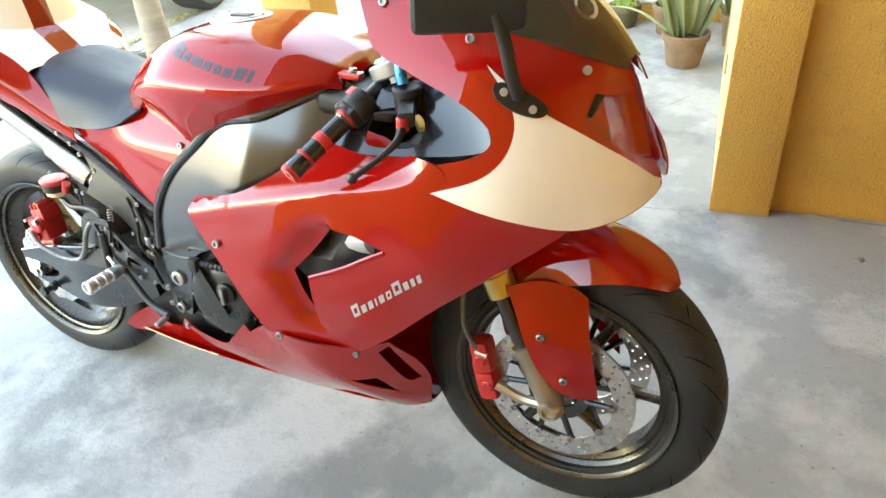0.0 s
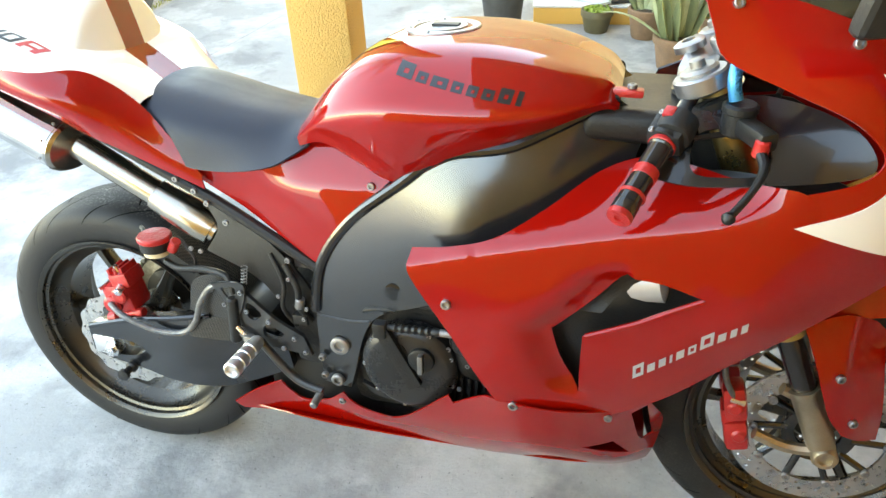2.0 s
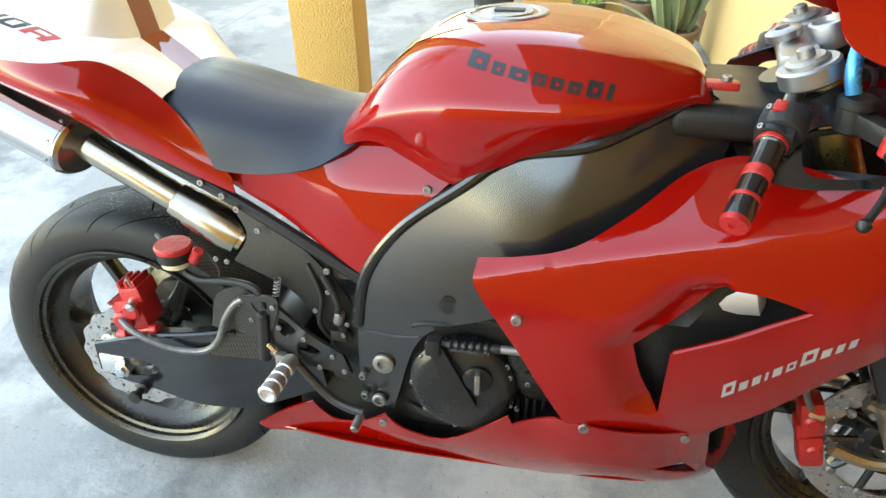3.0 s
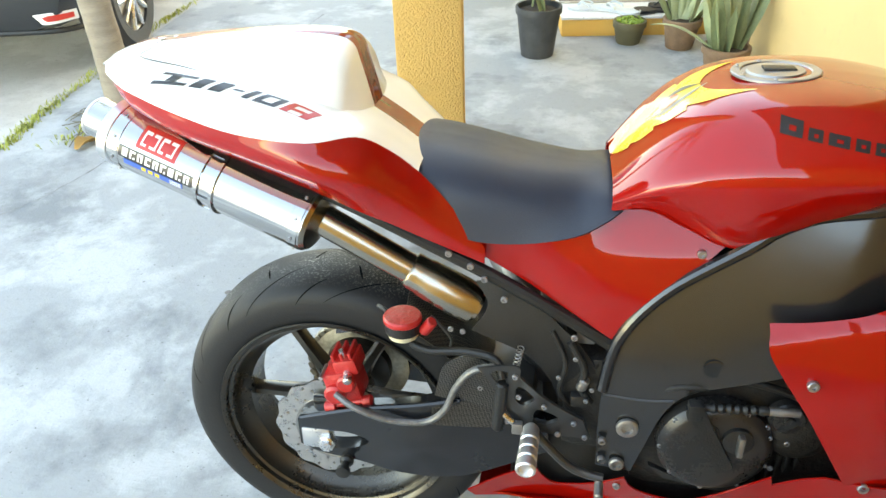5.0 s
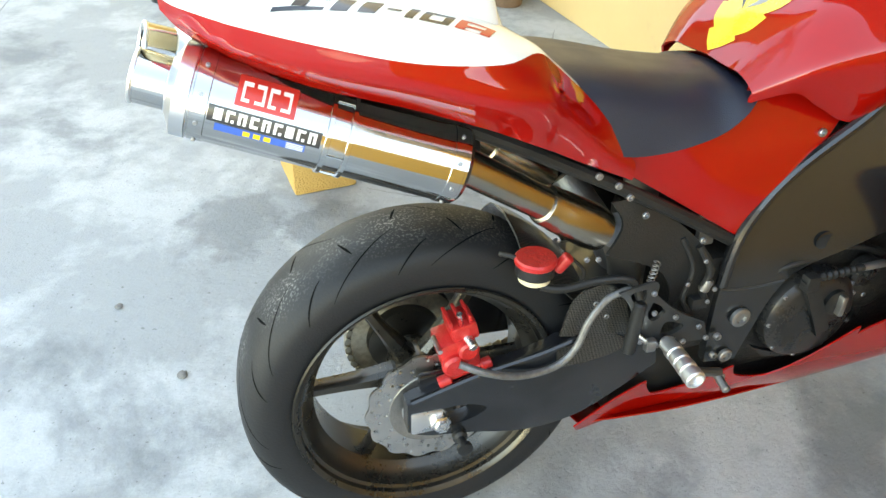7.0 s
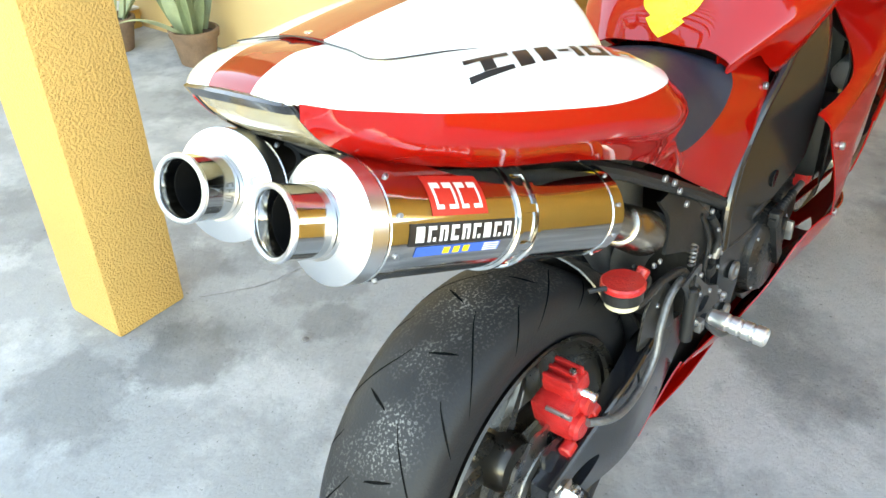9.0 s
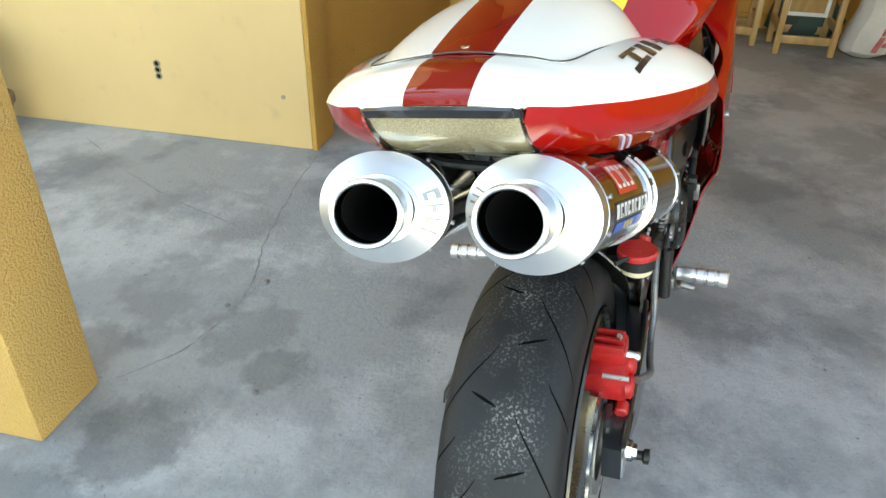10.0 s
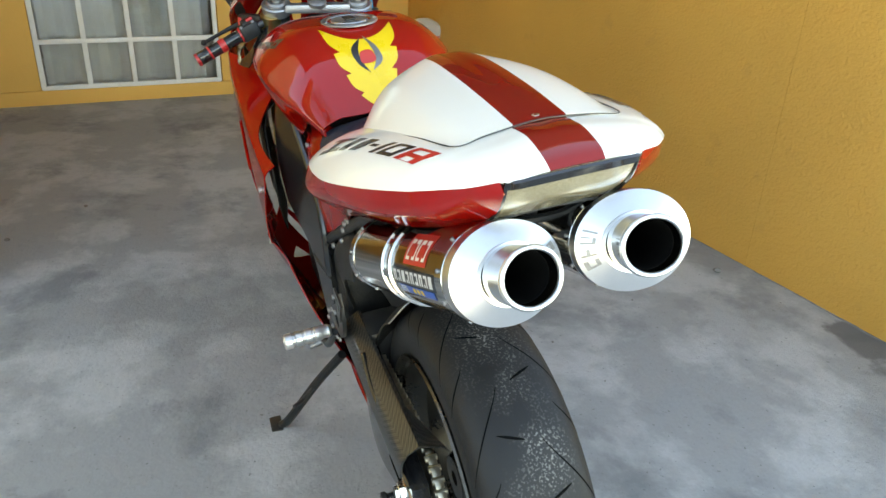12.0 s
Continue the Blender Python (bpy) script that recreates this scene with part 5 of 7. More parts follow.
for k, (x, z) in enumerate(((0.255, 0.585), (0.235, 0.588), (0.262, 0.50), (0.285, 0.47))):
    bolt((x, -0.134, z), size=0.9)

# brake light spring, hoses and fittings behind the rear set
coil = bmesh.new()
turns = [(0.345 + 0.00018 * k + 0.0055 * math.cos(k * 0.9), -0.150 + 0.0055 * math.sin(k * 0.9), 0.535 + 0.0010 * k) for k in range(40)]
part("switch_spring", tube(turns, 0.0011, 5, 2, bm=coil), CAST, bike, "small coil spring")
part("link_rod", rod((0.352, -0.172, 0.425), (0.322, -0.168, 0.452), 0.005, 10, bevel=0.001), ALU, bike, "short bare metal link rod")
part("clevis", box((0.018, 0.014, 0.022), (0.352, -0.173, 0.424), 0.003), CAST, bike)
for pts, r in (([(0.43, -0.142, 0.585), (0.455, -0.150, 0.540), (0.452, -0.146, 0.500), (0.470, -0.140, 0.465)], 0.0065), ([(0.40, -0.135, 0.60), (0.425, -0.145, 0.545), (0.418, -0.145, 0.490), (0.44, -0.140, 0.45)], 0.0045), ([(0.60, -0.150, 0.540), (0.66, -0.160, 0.555), (0.74, -0.165, 0.545), (0.80, -0.160, 0.52)], 0.007), ([(0.575, -0.150, 0.505), (0.60, -0.165, 0.53), (0.65, -0.168, 0.536)], 0.004)):
    part("engine_hose", tube(pts, r, 10), PLASTIC, bike, "black rubber hose beside the engine")
part("hose_joint", rod((0.458, -0.150, 0.520), (0.452, -0.147, 0.497), 0.009, 12, bevel=0.002), CAST, bike, "grey hose fitting")
part("switch_body", box((0.030, 0.018, 0.022), (0.452, -0.142, 0.470), 0.004), PLASTIC, bike, "black brake light switch")
for x, z in ((0.440, 0.560), (0.470, 0.500), (0.462, 0.476), (0.415, 0.520)):
    bolt((x, -0.152, z), size=0.8)
for k in range(5):
    part("case_rib", box((0.006, 0.012, 0.060 - 0.006 * k), (0.752 + 0.014 * k, -0.150, 0.36 + 0.008 * k), 0.002), ENGINE, bike)
part("pump_housing", lathe([(0.030, 0), (0.030, 0.014), (0.024, 0.020), (0.010, 0.020), (0.009, 0.026), (0.001, 0.026)], 24, (0, -1, 0), (0.775, -0.150, 0.485)), COVER, bike, "round dark pump housing")
part("case_web", panel([(0.575, 0.36, 1), (0.60, 0.335, 1), (0.70, 0.318), (0.75, 0.35, 1), (0.72, 0.335), (0.64, 0.335)], lambda x, z: 0.165, thick=0.01), COVER, bike)

# side stand on the far side
part("side_stand", tube([(0.47, 0.15, 0.30), (0.54, 0.21, 0.19), (0.60, 0.285, 0.060), (0.615, 0.310, 0.032)], 0.011, 10), PLASTIC, bike, "black side stand, folded out")
part("stand_foot", box((0.06, 0.03, 0.008), (0.625, 0.322, 0.030), 0.003), MATT_BLACK, bike)
part("stand_lug", tube([(0.545, 0.215, 0.18), (0.52, 0.25, 0.165), (0.50, 0.275, 0.168)], 0.005, 8), MATT_BLACK, bike)

# ---- engine ----
part("crankcase", box((0.40, 0.28, 0.30), (0.74, 0, 0.43), 0.04), ENGINE, bike, "dark engine block")
part("cylinder_head", box((0.26, 0.28, 0.26), (0.86, 0, 0.66), 0.03), ENGINE, bike)
part("gearbox", box((0.22, 0.27, 0.20), (0.53, 0, 0.45), 0.03), ENGINE, bike)
# added black box: stands for the shade under the engine, hides the floor behind
part("dark_filler", box((0.26, 0.20, 0.17), (0.47, 0, 0.275), 0.02), PLASTIC, bike, "black box added to fill the shaded gap under the frame")
part("oil_sump", box((0.34, 0.20, 0.12), (0.74, 0, 0.25), 0.03), ENGINE, bike)
part("radiator", box((0.04, 0.30, 0.30), (1.08, 0, 0.64), 0.01), PLASTIC, bike, "black radiator behind the fairing")
part("coolant_bottle", lathe([(0.02, 0), (0.035, 0.01), (0.035, 0.06), (0.02, 0.07)], 20, (1, -0.2, 0.3), (1.03, -0.17, 0.655)), SILVER, bike, "pale grey bottle behind the fairing vent")
part("vent_box", box((0.12, 0.14, 0.16), (0.97, -0.11, 0.55), 0.02), PLASTIC, bike)
clutch = part("clutch_cover", lathe([(0.092, 0), (0.090, 0.020), (0.080, 0.030), (0.074, 0.032), (0.060, 0.034), (0.002, 0.036)], 48, (0, -1, 0), (0.672, -0.15, 0.418)), COVER, bike, "round black clutch cover")
part("clutch_arm", panel([(0.612, 0.512, 1), (0.638, 0.515, 1), (0.700, 0.40, 1), (0.678, 0.385, 1)], lambda x, z: 0.195, thick=0.012), PLASTIC, bike)
part("filler_cap", lathe([(0.024, 0), (0.024, 0.008), (0.020, 0.010), (0.001, 0.010)], 24, (0, -1, 0), (0.700, -0.184, 0.452)), PLASTIC, clutch)
part("filler_grip", box((0.010, 0.016, 0.040), (0.702, -0.198, 0.452), 0.003), CAST, clutch)
part("oil_window", lathe([(0.017, 0), (0.017, 0.006), (0.001, 0.006)], 20, (0, -1, 0), (0.655, -0.18, 0.46)), PLASTIC, clutch)
part("cable_boot", lathe([(0.006, 0)] + [(0.0085 if i % 2 else 0.006, 0.008 + 0.006 * i) for i in range(14)] + [(0.006, 0.10)], 12, (1, 0, 0.04), (0.640, -0.186, 0.512)), PLASTIC, bike, "ribbed rubber cable boot")
part("cable_end", rod((0.735, -0.186, 0.516), (0.78, -0.186, 0.517), 0.007, 12), CAST, bike)
part("lever_head", box((0.024, 0.02, 0.03), (0.627, -0.19, 0.508), 0.004), PLASTIC, bike)
for k in range(9):
    a = 0.4 + k * 2 * math.pi / 9
    bolt((0.672 + 0.086 * math.cos(a), -0.172, 0.418 + 0.086 * math.sin(a)), size=0.8)
part("water_pump", lathe([(0.05, 0), (0.048, 0.02), (0.03, 0.03), (0.001, 0.03)], 24, (0, -1, 0), (0.80, -0.14, 0.45)), ENGINE, bike)
for x, z in ((0.745, 0.47), (0.75, 0.42), (0.765, 0.385), (0.78, 0.44)):
    bolt((x, -0.168, z), size=0.9)
for x, z, k in ((0.533, 0.433, 2.7), (0.523, 0.351, 1.9), (0.495, 0.40, 1.0), (0.497, 0.358, 1.0)):
    part("frame_plug", lathe([(0.0068 * k, 0), (0.0068 * k, 0.006), (0.0055 * k, 0.008), (0.0035 * k, 0.008), (0.0032 * k, 0.003), (0.0004, 0.003)], 24, (0, -1, 0), (x, -0.157, z)), CAST, bike, "steel frame bolt")
# no opening is cut: a black disc on the spar paints the hole's shade
part("frame_hole_shade", lathe([(0.0155, 0), (0.0165, 0.0012), (0.0145, 0.0016), (0.001, 0.0009)], 24, (0, -1, 0), (0.648, -fr(0.648, 0.576) - 0.0002, 0.576)), BLACKGLOSS, bike, "black disc on the frame spar, painting the shade of a round hole")
for sgn in (-1, 1):
    part("frame_seam", tube([(0.4885, sgn * (fr(0.4885, 0.49) + 0.0005), 0.490), (0.55, sgn * (fr(0.55, 0.492) + 0.0005), 0.492), (0.598, sgn * (fr(0.598, 0.502) + 0.0005), 0.502)], 0.0022, 6), MATT_BLACK, bike)
    part("frame_edge", tube([(x, sgn * (fr(x, z) + 0.001), z) for x, z in ((0.487, 0.50), (0.505, 0.60), (0.565, 0.69), (0.665, 0.775), (0.703, 0.808), (0.75, 0.833), (0.833, 0.852), (0.89, 0.875), (0.985, 0.92))], 0.0100, 10), BLACKGLOSS, bike, "glossy black strip between tank and frame")
    for ob_x, ob_z, f in ((0.761, 0.616, fa), (0.874, 0.427, fa), (1.03, 0.404, be), (0.528, 0.300, be), (0.607, 0.757, sp_fold)):
        bolt((ob_x, sgn * (f(ob_x, ob_z) + 0.0005), ob_z), (0, sgn, 0.1), 1.6 if f is fa else 1.3)
    part("inner_fairing", panel([(0.95, 0.80, 1), (1.25, 0.86), (1.32, 0.80), (1.30, 0.66), (1.10, 0.46, 1), (0.90, 0.44, 1), (0.86, 0.60)], lambda x, z: fa(x, z) - 0.045, thick=0.003, side=sgn, step=0.04), PLASTIC, bike)
part("belly_floor", skin([(x, [(0, z), (w * 0.6, z + 0.004), (w, z + 0.02)]) for x, z, w in ((0.28, 0.185, 0.11), (0.5, 0.178, 0.12), (0.8, 0.165, 0.10), (1.0, 0.155, 0.075), (1.11, 0.18, 0.05))]), RED, bike, "red underside of the belly pan")

# ---- cockpit and steering ----


def cockpit_depth(x, z):
    """The inner panel slopes down from the instruments to the fairing's edge."""
    k = (z - 0.848) / 0.082
    return 0.224 - 0.085 * k + 0.42 * max(0.0, x - 1.18) * k - 0.25 * max(0.0, 1.10 - x)


for sgn in (-1, 1):
    part("cockpit_panel", panel([(1.045, 0.905, 1), (1.12, 0.94), (1.22, 0.945), (1.29, 0.925), (1.315, 0.885), (1.27, 0.865), (1.18, 0.852), (1.09, 0.846), (1.03, 0.848, 1)], cockpit_depth, holes=[[(1.100, 0.900), (1.150, 0.908), (1.190, 0.895), (1.188, 0.866), (1.140, 0.858), (1.095, 0.862)]], side=sgn, step=0.012), BLACKGLOSS, bike, "black inner cockpit panel")
part("instrument_panel", box((0.06, 0.20, 0.11), (1.30, 0, 1.02), 0.02, Matrix.Rotation(radians(-40), 4, "Y")), PLASTIC, bike, "black instrument housing")
part("steering_head", rod((1.10, 0, 0.93), (1.18, 0, 0.74), 0.04, 24), MATT_BLACK, bike)
part("airbox_cover", box((0.17, 0.24, 0.05), (1.02, 0, 0.882), 0.022, segs=4), PLASTIC, bike)
for sgn in (-1, 1):
    off = Vector((0, sgn * 0.107, 0))
    foot = AXLE_F + off
    leg = put("fork_tube", rod(foot + FORK_DIR * 0.10, foot + FORK_DIR * 0.30, 0.0215, 28), BLACKGLOSS, bike, "black coated fork tube", STEER)
    put("fork_outer", lathe([(0.025, 0.255), (0.0305, 0.258), (0.031, 0.300), (0.0295, 0.302), (0.0295, 0.40), (0.027, 0.42), (0.027, 0.70)], 32, FORK_DIR, foot), GOLD, leg, "gold anodised upper fork tube", STEER)
    put("fork_bottom", lathe([(0.012, -0.026), (0.020, -0.02), (0.024, 0.02), (0.0245, 0.06), (0.0255, 0.13), (0.0275, 0.135), (0.0275, 0.145), (0.022, 0.146)], 28, FORK_DIR, foot), FORKCAST, leg, "cast grey-gold fork bottom", STEER)
    put("axle_clamp", lathe([(0.019, -0.026), (0.022, -0.022), (0.022, 0.018), (0.018, 0.024), (0.012, 0.024), (0.012, 0.018), (0.001, 0.018)], 24, (0, sgn, 0), foot + Vector((0.0, sgn * 0.004, 0.0))), FORKCAST, leg, "", STEER)
    put("caliper_mount", tube([foot + Vector((-0.01, sgn * 0.004, 0.10)), foot + Vector((-0.05, 0, 0.105)), foot + Vector((-0.09, 0, 0.120))], 0.011, 8), FORKCAST, leg, "", STEER)
    put("caliper_mount", tube([foot + Vector((-0.01, sgn * 0.004, 0.0)), foot + Vector((-0.06, 0, -0.006)), foot + Vector((-0.115, 0, 0.012))], 0.011, 8), FORKCAST, leg, "", STEER)
    fc = box((0.040, 0.046, 0.072), (0, sgn * 0.002, 0.034), 0.011)
    box((0.042, 0.046, 0.066), (-0.004, sgn * 0.002, -0.036), 0.011, bm=fc)
    box((0.020, 0.040, 0.040), (-0.016, 0, 0.004), 0.007, bm=fc)
    bmesh.ops.transform(fc, matrix=Matrix.Translation(AXLE_F + Vector((-0.146, sgn * 0.080, 0.028))) @ Matrix.Rotation(radians(-14), 4, "Y"), verts=fc.verts)
    fcal = put("front_caliper", fc, REDANO, bike, "red painted radial front brake caliper", STEER)
    for dz in (-0.034, 0.030):
        put("piston_boss", rod(AXLE_F + Vector((-0.146 - 0.25 * dz, sgn * 0.098, 0.028 + dz * 0.95)), AXLE_F + Vector((-0.146 - 0.25 * dz, sgn * 0.109, 0.028 + dz * 0.95)), 0.0145, 18, bevel=0.005), REDANO, fcal, "", STEER)
    put("banjo_bolt", rod(AXLE_F + Vector((-0.165, sgn * 0.10, 0.075)), AXLE_F + Vector((-0.140, sgn * 0.10, 0.070)), 0.007, 12), ALU, fcal, "", STEER)
    put("front_brake_hose", tube([AXLE_F + Vector((-0.160, sgn * 0.10, 0.08)), AXLE_F + Vector((-0.185, sgn * 0.11, 0.14)), AXLE_F + Vector((-0.19, sgn * 0.09, 0.25)), AXLE_F + Vector((-0.17, sgn * 0.07, 0.36))], 0.0055, 8), HOSE, bike, "braided brake hose", STEER)
    fd = disc(AXLE_F, 0.154, 0.112, sgn * 0.069, 0, 90, front_rim, STEER)
    put("disc_carrier", ring_y([(0.040, sgn * 0.054), (0.062, sgn * 0.062), (0.062, sgn * 0.068), (0.040, sgn * 0.062)], AXLE_F, 40), BLACKGLOSS, fd, "", STEER)
    for k in range(10):
        a = 2 * math.pi * k / 10
        arm = tube([AXLE_F + Vector((0.055 * math.cos(a - 0.1), sgn * 0.064, 0.055 * math.sin(a - 0.1))), AXLE_F + Vector((0.112 * math.cos(a), sgn * 0.068, 0.112 * math.sin(a)))], 0.0065, 8)
        put("carrier_arm", arm, BLACKGLOSS, fd, "", STEER)
        p = AXLE_F + Vector((0.111 * math.cos(a), sgn * 0.0715, 0.111 * math.sin(a)))
        bolt(STEER @ p, STEER.to_3x3() @ Vector((0, sgn, 0)), 1.5, fd)
    # clip-on bar, grip, switch block and levers, in the straight position
    root = HEAD + off + FORK_DIR * 0.685
    end = Vector((1.050, sgn * 0.336, 0.838))
    inner = root + (end - root) * 0.42 + Vector((-0.014, 0, 0.012))
    way = (end - inner).normalized()
    put("clip_on", lathe([(0.030, -0.014), (0.033, -0.012), (0.033, 0.012), (0.030, 0.014)], 28, FORK_DIR, root), PLASTIC, bike, "black clip-on clamp", BARS)
    bar = put("handlebar", rod(inner - way * 0.10, inner + way * 0.1, 0.011, 16), MATT_BLACK, bike, "", BARS)
    put("grip", lathe([(0.0185, 0), (0.0185, 0.006), (0.0165, 0.008), (0.0165, 0.108), (0.0175, 0.109)], 24, way, inner), BLACKGLOSS, bar, "black and red handlebar grip", BARS)
    put("grip_ring", lathe([(0.0185, -0.004), (0.0195, -0.003), (0.0195, 0.003), (0.0185, 0.004)], 24, way, inner, True), REDANO, bar, "", BARS)
    put("grip_band", lathe([(0.0168, 0.046), (0.0176, 0.047), (0.0176, 0.062), (0.0168, 0.063)], 24, way, inner, True), REDANO, bar, "red metal band round the grip", BARS)
    put("grip_band", lathe([(0.0168, 0.090), (0.0185, 0.091), (0.0185, 0.095), (0.0168, 0.096)], 24, way, inner, True), REDANO, bar, "", BARS)
    put("bar_end", lathe([(0.0170, 0), (0.0172, 0.016), (0.0160, 0.018)], 24, way, inner + way * 0.109), BLACKGLOSS, bar, "black bar end", BARS)
    put("bar_end_cap", lathe([(0.0172, 0), (0.0176, 0.003), (0.0165, 0.008), (0.006, 0.008), (0.006, 0.005), (0.001, 0.005)], 24, way, inner + way * 0.125), REDANO, bar, "red anodised bar end cap", BARS)
    sb = box((0.050, 0.040, 0.048), (0, 0, 0), 0.010)
    bmesh.ops.transform(sb, matrix=Matrix.Translation(inner - way * 0.024) @ frame_along(way), verts=sb.verts)
    put("throttle_drum", lathe([(0.021, -0.048), (0.026, -0.045), (0.027, -0.030), (0.027, -0.016), (0.025, -0.012), (0.020, -0.010)], 28, way, inner + Vector((0.006, 0, 0.004))), PLASTIC, bike, "round black throttle housing", BARS)
    put("switch_block", sb, PLASTIC, bike, "black switch housing", BARS)
    rb = box((0.016, 0.008, 0.018), (0, 0, 0), 0.003)
    bmesh.ops.transform(rb, matrix=Matrix.Translation(inner - way * 0.026 + Vector((-0.004, 0, 0.029))) @ frame_along(way), verts=rb.verts)
    for off_w in (-0.042, -0.008):
        put("switch_clamp", lathe([(0.021, -0.005), (0.0235, -0.004), (0.0235, 0.004), (0.021, 0.005)], 20, way, inner + way * off_w, True), PLASTIC, bike, "black clamp ring", BARS)
        bolt(BARS @ (inner + way * off_w + Vector((-0.018, sgn * 0.004, 0.016))), (-0.6, sgn * 0.3, 0.6), 0.8)
    put("kill_switch", rb, REDANO, bike, "red kill switch", BARS)
    pivot = Vector((1.205, sgn * 0.208, 0.915))
    tip = Vector((1.184, sgn * 0.312, 0.868))
    lev = put("hand_lever", tube([pivot, pivot + (tip - pivot) * 0.25 + Vector((0.014, 0, 0)), pivot + (tip - pivot) * 0.6 + Vector((0.012, 0, 0)), tip], 0.0058, 10, 8, radii=[0.008, 0.0065, 0.005, 0.005]), PLASTIC, bike, "black adjustable hand lever", BARS)
    put("lever_ball", lathe([(0.001, -0.009), (0.006, -0.006), (0.009, 0), (0.006, 0.006), (0.001, 0.009)], 14, way, tip), PLASTIC, lev, "", BARS)
    put("lever_adjuster", rod(pivot + Vector((0, 0, -0.008)), pivot + Vector((0.002, 0, 0.016)), 0.010, 12, bevel=0.002), REDANO, lev, "red lever adjuster", BARS)
    mc = box((0.075, 0.026, 0.026), (0, 0, 0), 0.006)
    bmesh.ops.transform(mc, matrix=Matrix.Translation(pivot + Vector((-0.012, -sgn * 0.030, 0.012))) @ Matrix.Rotation(radians(sgn * 55), 4, "Z"), verts=mc.verts)
    put("lever_perch", mc, PLASTIC, bike, "black master cylinder", BARS)
    put("control_cable", tube([inner - way * 0.03 + Vector((0.02, 0, -0.01)), inner - way * 0.06 + Vector((0.06, 0, -0.02)), root + Vector((0.09, 0, -0.02)), Vector((1.22, sgn * 0.05, 0.90))], 0.0045, 8), PLASTIC, bike, "black control cable", BARS)
    put("fork_cap", lathe([(0.027, 0.0), (0.027, 0.012), (0.022, 0.016), (0.011, 0.016), (0.010, 0.026), (0.007, 0.028)], 24, FORK_DIR, root + FORK_DIR * 0.045), CAST, bike, "grey fork cap with adjuster", BARS)
tc = bmesh.new()
for sgn in (-1, 1):
    lathe([(0.036, -0.013), (0.039, -0.010), (0.039, 0.010), (0.036, 0.013)], 32, FORK_DIR, HEAD + Vector((0, sgn * 0.107, 0)) + FORK_DIR * 0.725, bm=tc)
box((0.052, 0.17, 0.022), HEAD + FORK_DIR * 0.725 + Vector((-0.012, 0, 0)), 0.006, bm=tc)
clamp = put("top_clamp", tc, CLAMPM, bike, "grey cast top fork clamp", BARS)
put("stem_nut", lathe([(0.024, 0), (0.024, 0.010), (0.017, 0.014), (0.010, 0.014), (0.010, 0.006), (0.001, 0.006)], 24, FORK_DIR, HEAD + FORK_DIR * 0.737 + Vector((-0.026, 0, 0))), CLAMPM, clamp, "", BARS)
put("ignition_barrel", lathe([(0.024, 0), (0.027, 0.03), (0.025, 0.035), (0.020, 0.036), (0.018, 0.028), (0.001, 0.028)], 24, FORK_DIR, HEAD + FORK_DIR * 0.732 + Vector((0.034, 0, 0))), CLAMPM, clamp, "", BARS)
lowc = box((0.09, 0.22, 0.04), HEAD + FORK_DIR * 0.49 + Vector((-0.015, 0, 0)), 0.012)
put("lower_clamp", lowc, PLASTIC, bike, "", BARS)
put("blue_hose", tube([HEAD + FORK_DIR * 0.715 + Vector((0.045, -0.145, 0.000)), HEAD + FORK_DIR * 0.740 + Vector((0.048, -0.140, 0.006)), HEAD + FORK_DIR * 0.765 + Vector((0.062, -0.122, 0.010)), HEAD + FORK_DIR * 0.775 + Vector((0.085, -0.090, 0.008))], 0.0095, 12), BLUE, bike, "short blue hose sleeve", BARS)
put("front_reservoir", lathe([(0.018, 0), (0.022, 0.004), (0.022, 0.032), (0.024, 0.034), (0.024, 0.042), (0.02, 0.045)], 24, (0, 0, 1), HEAD + FORK_DIR * 0.685 + Vector((0.040, -0.146, -0.020))), PLASTIC, bike, "black brake fluid reservoir", BARS)
part("red_tank_bracket", box((0.045, 0.022, 0.012), (1.000, -0.088, 0.928), 0.004), REDANO, bike, "red tank bracket")
bolt((1.005, -0.088, 0.9345), (0, 0, 1), 1.4)

# front mudguard, with covers down the fork legs
bm = bmesh.new()
grid = []
for a, c in [(radians(54.5 + 62 * k / 24), None) for k in range(25)]:
    t = (a - radians(54.5)) / radians(62)
    R0 = 0.329 + 0.018 * math.sin(math.pi * t) + 0.02 * t
    wide = 0.010 + 0.084 * math.sqrt(1 - (1 - min(1.0, t / 0.5)) ** 2)
    deep = 0.006 + 0.084 * (lambda k: k * k * (3 - 2 * k))(min(1.0, t / 0.62))
    row = []
    for j in range(-8, 9):
        s = j / 8
        y = wide * math.copysign(abs(s) ** 0.85, s)
        r = R0 - deep * abs(s) ** 2.6
        row.append(bm.verts.new(AXLE_F + Vector((r * math.cos(a), y, r * math.sin(a)))))
    grid.append(row)
for a, b in zip(grid, grid[1:]):
    for i in range(16):
        bm.faces.new((a[i], a[i + 1], b[i + 1], b[i]))
bmesh.ops.recalc_face_normals(bm, faces=bm.faces)
if max(bm.faces, key=lambda f: f.calc_center_median().z).normal.z < 0:
    bmesh.ops.reverse_faces(bm, faces=bm.faces)
shell(bm, 0.003)
mud = put("front_mudguard", bm, RED, bike, "glossy red front mudguard", STEER)
mc_s = surface([(1.325, 0.575, 0.130), (1.382, 0.499, 0.1365), (1.426, 0.402, 0.1225), (1.484, 0.342, 0.082), (1.446, 0.556, 0.074), (1.39, 0.59, 0.105), (1.40, 0.40, 0.130)])
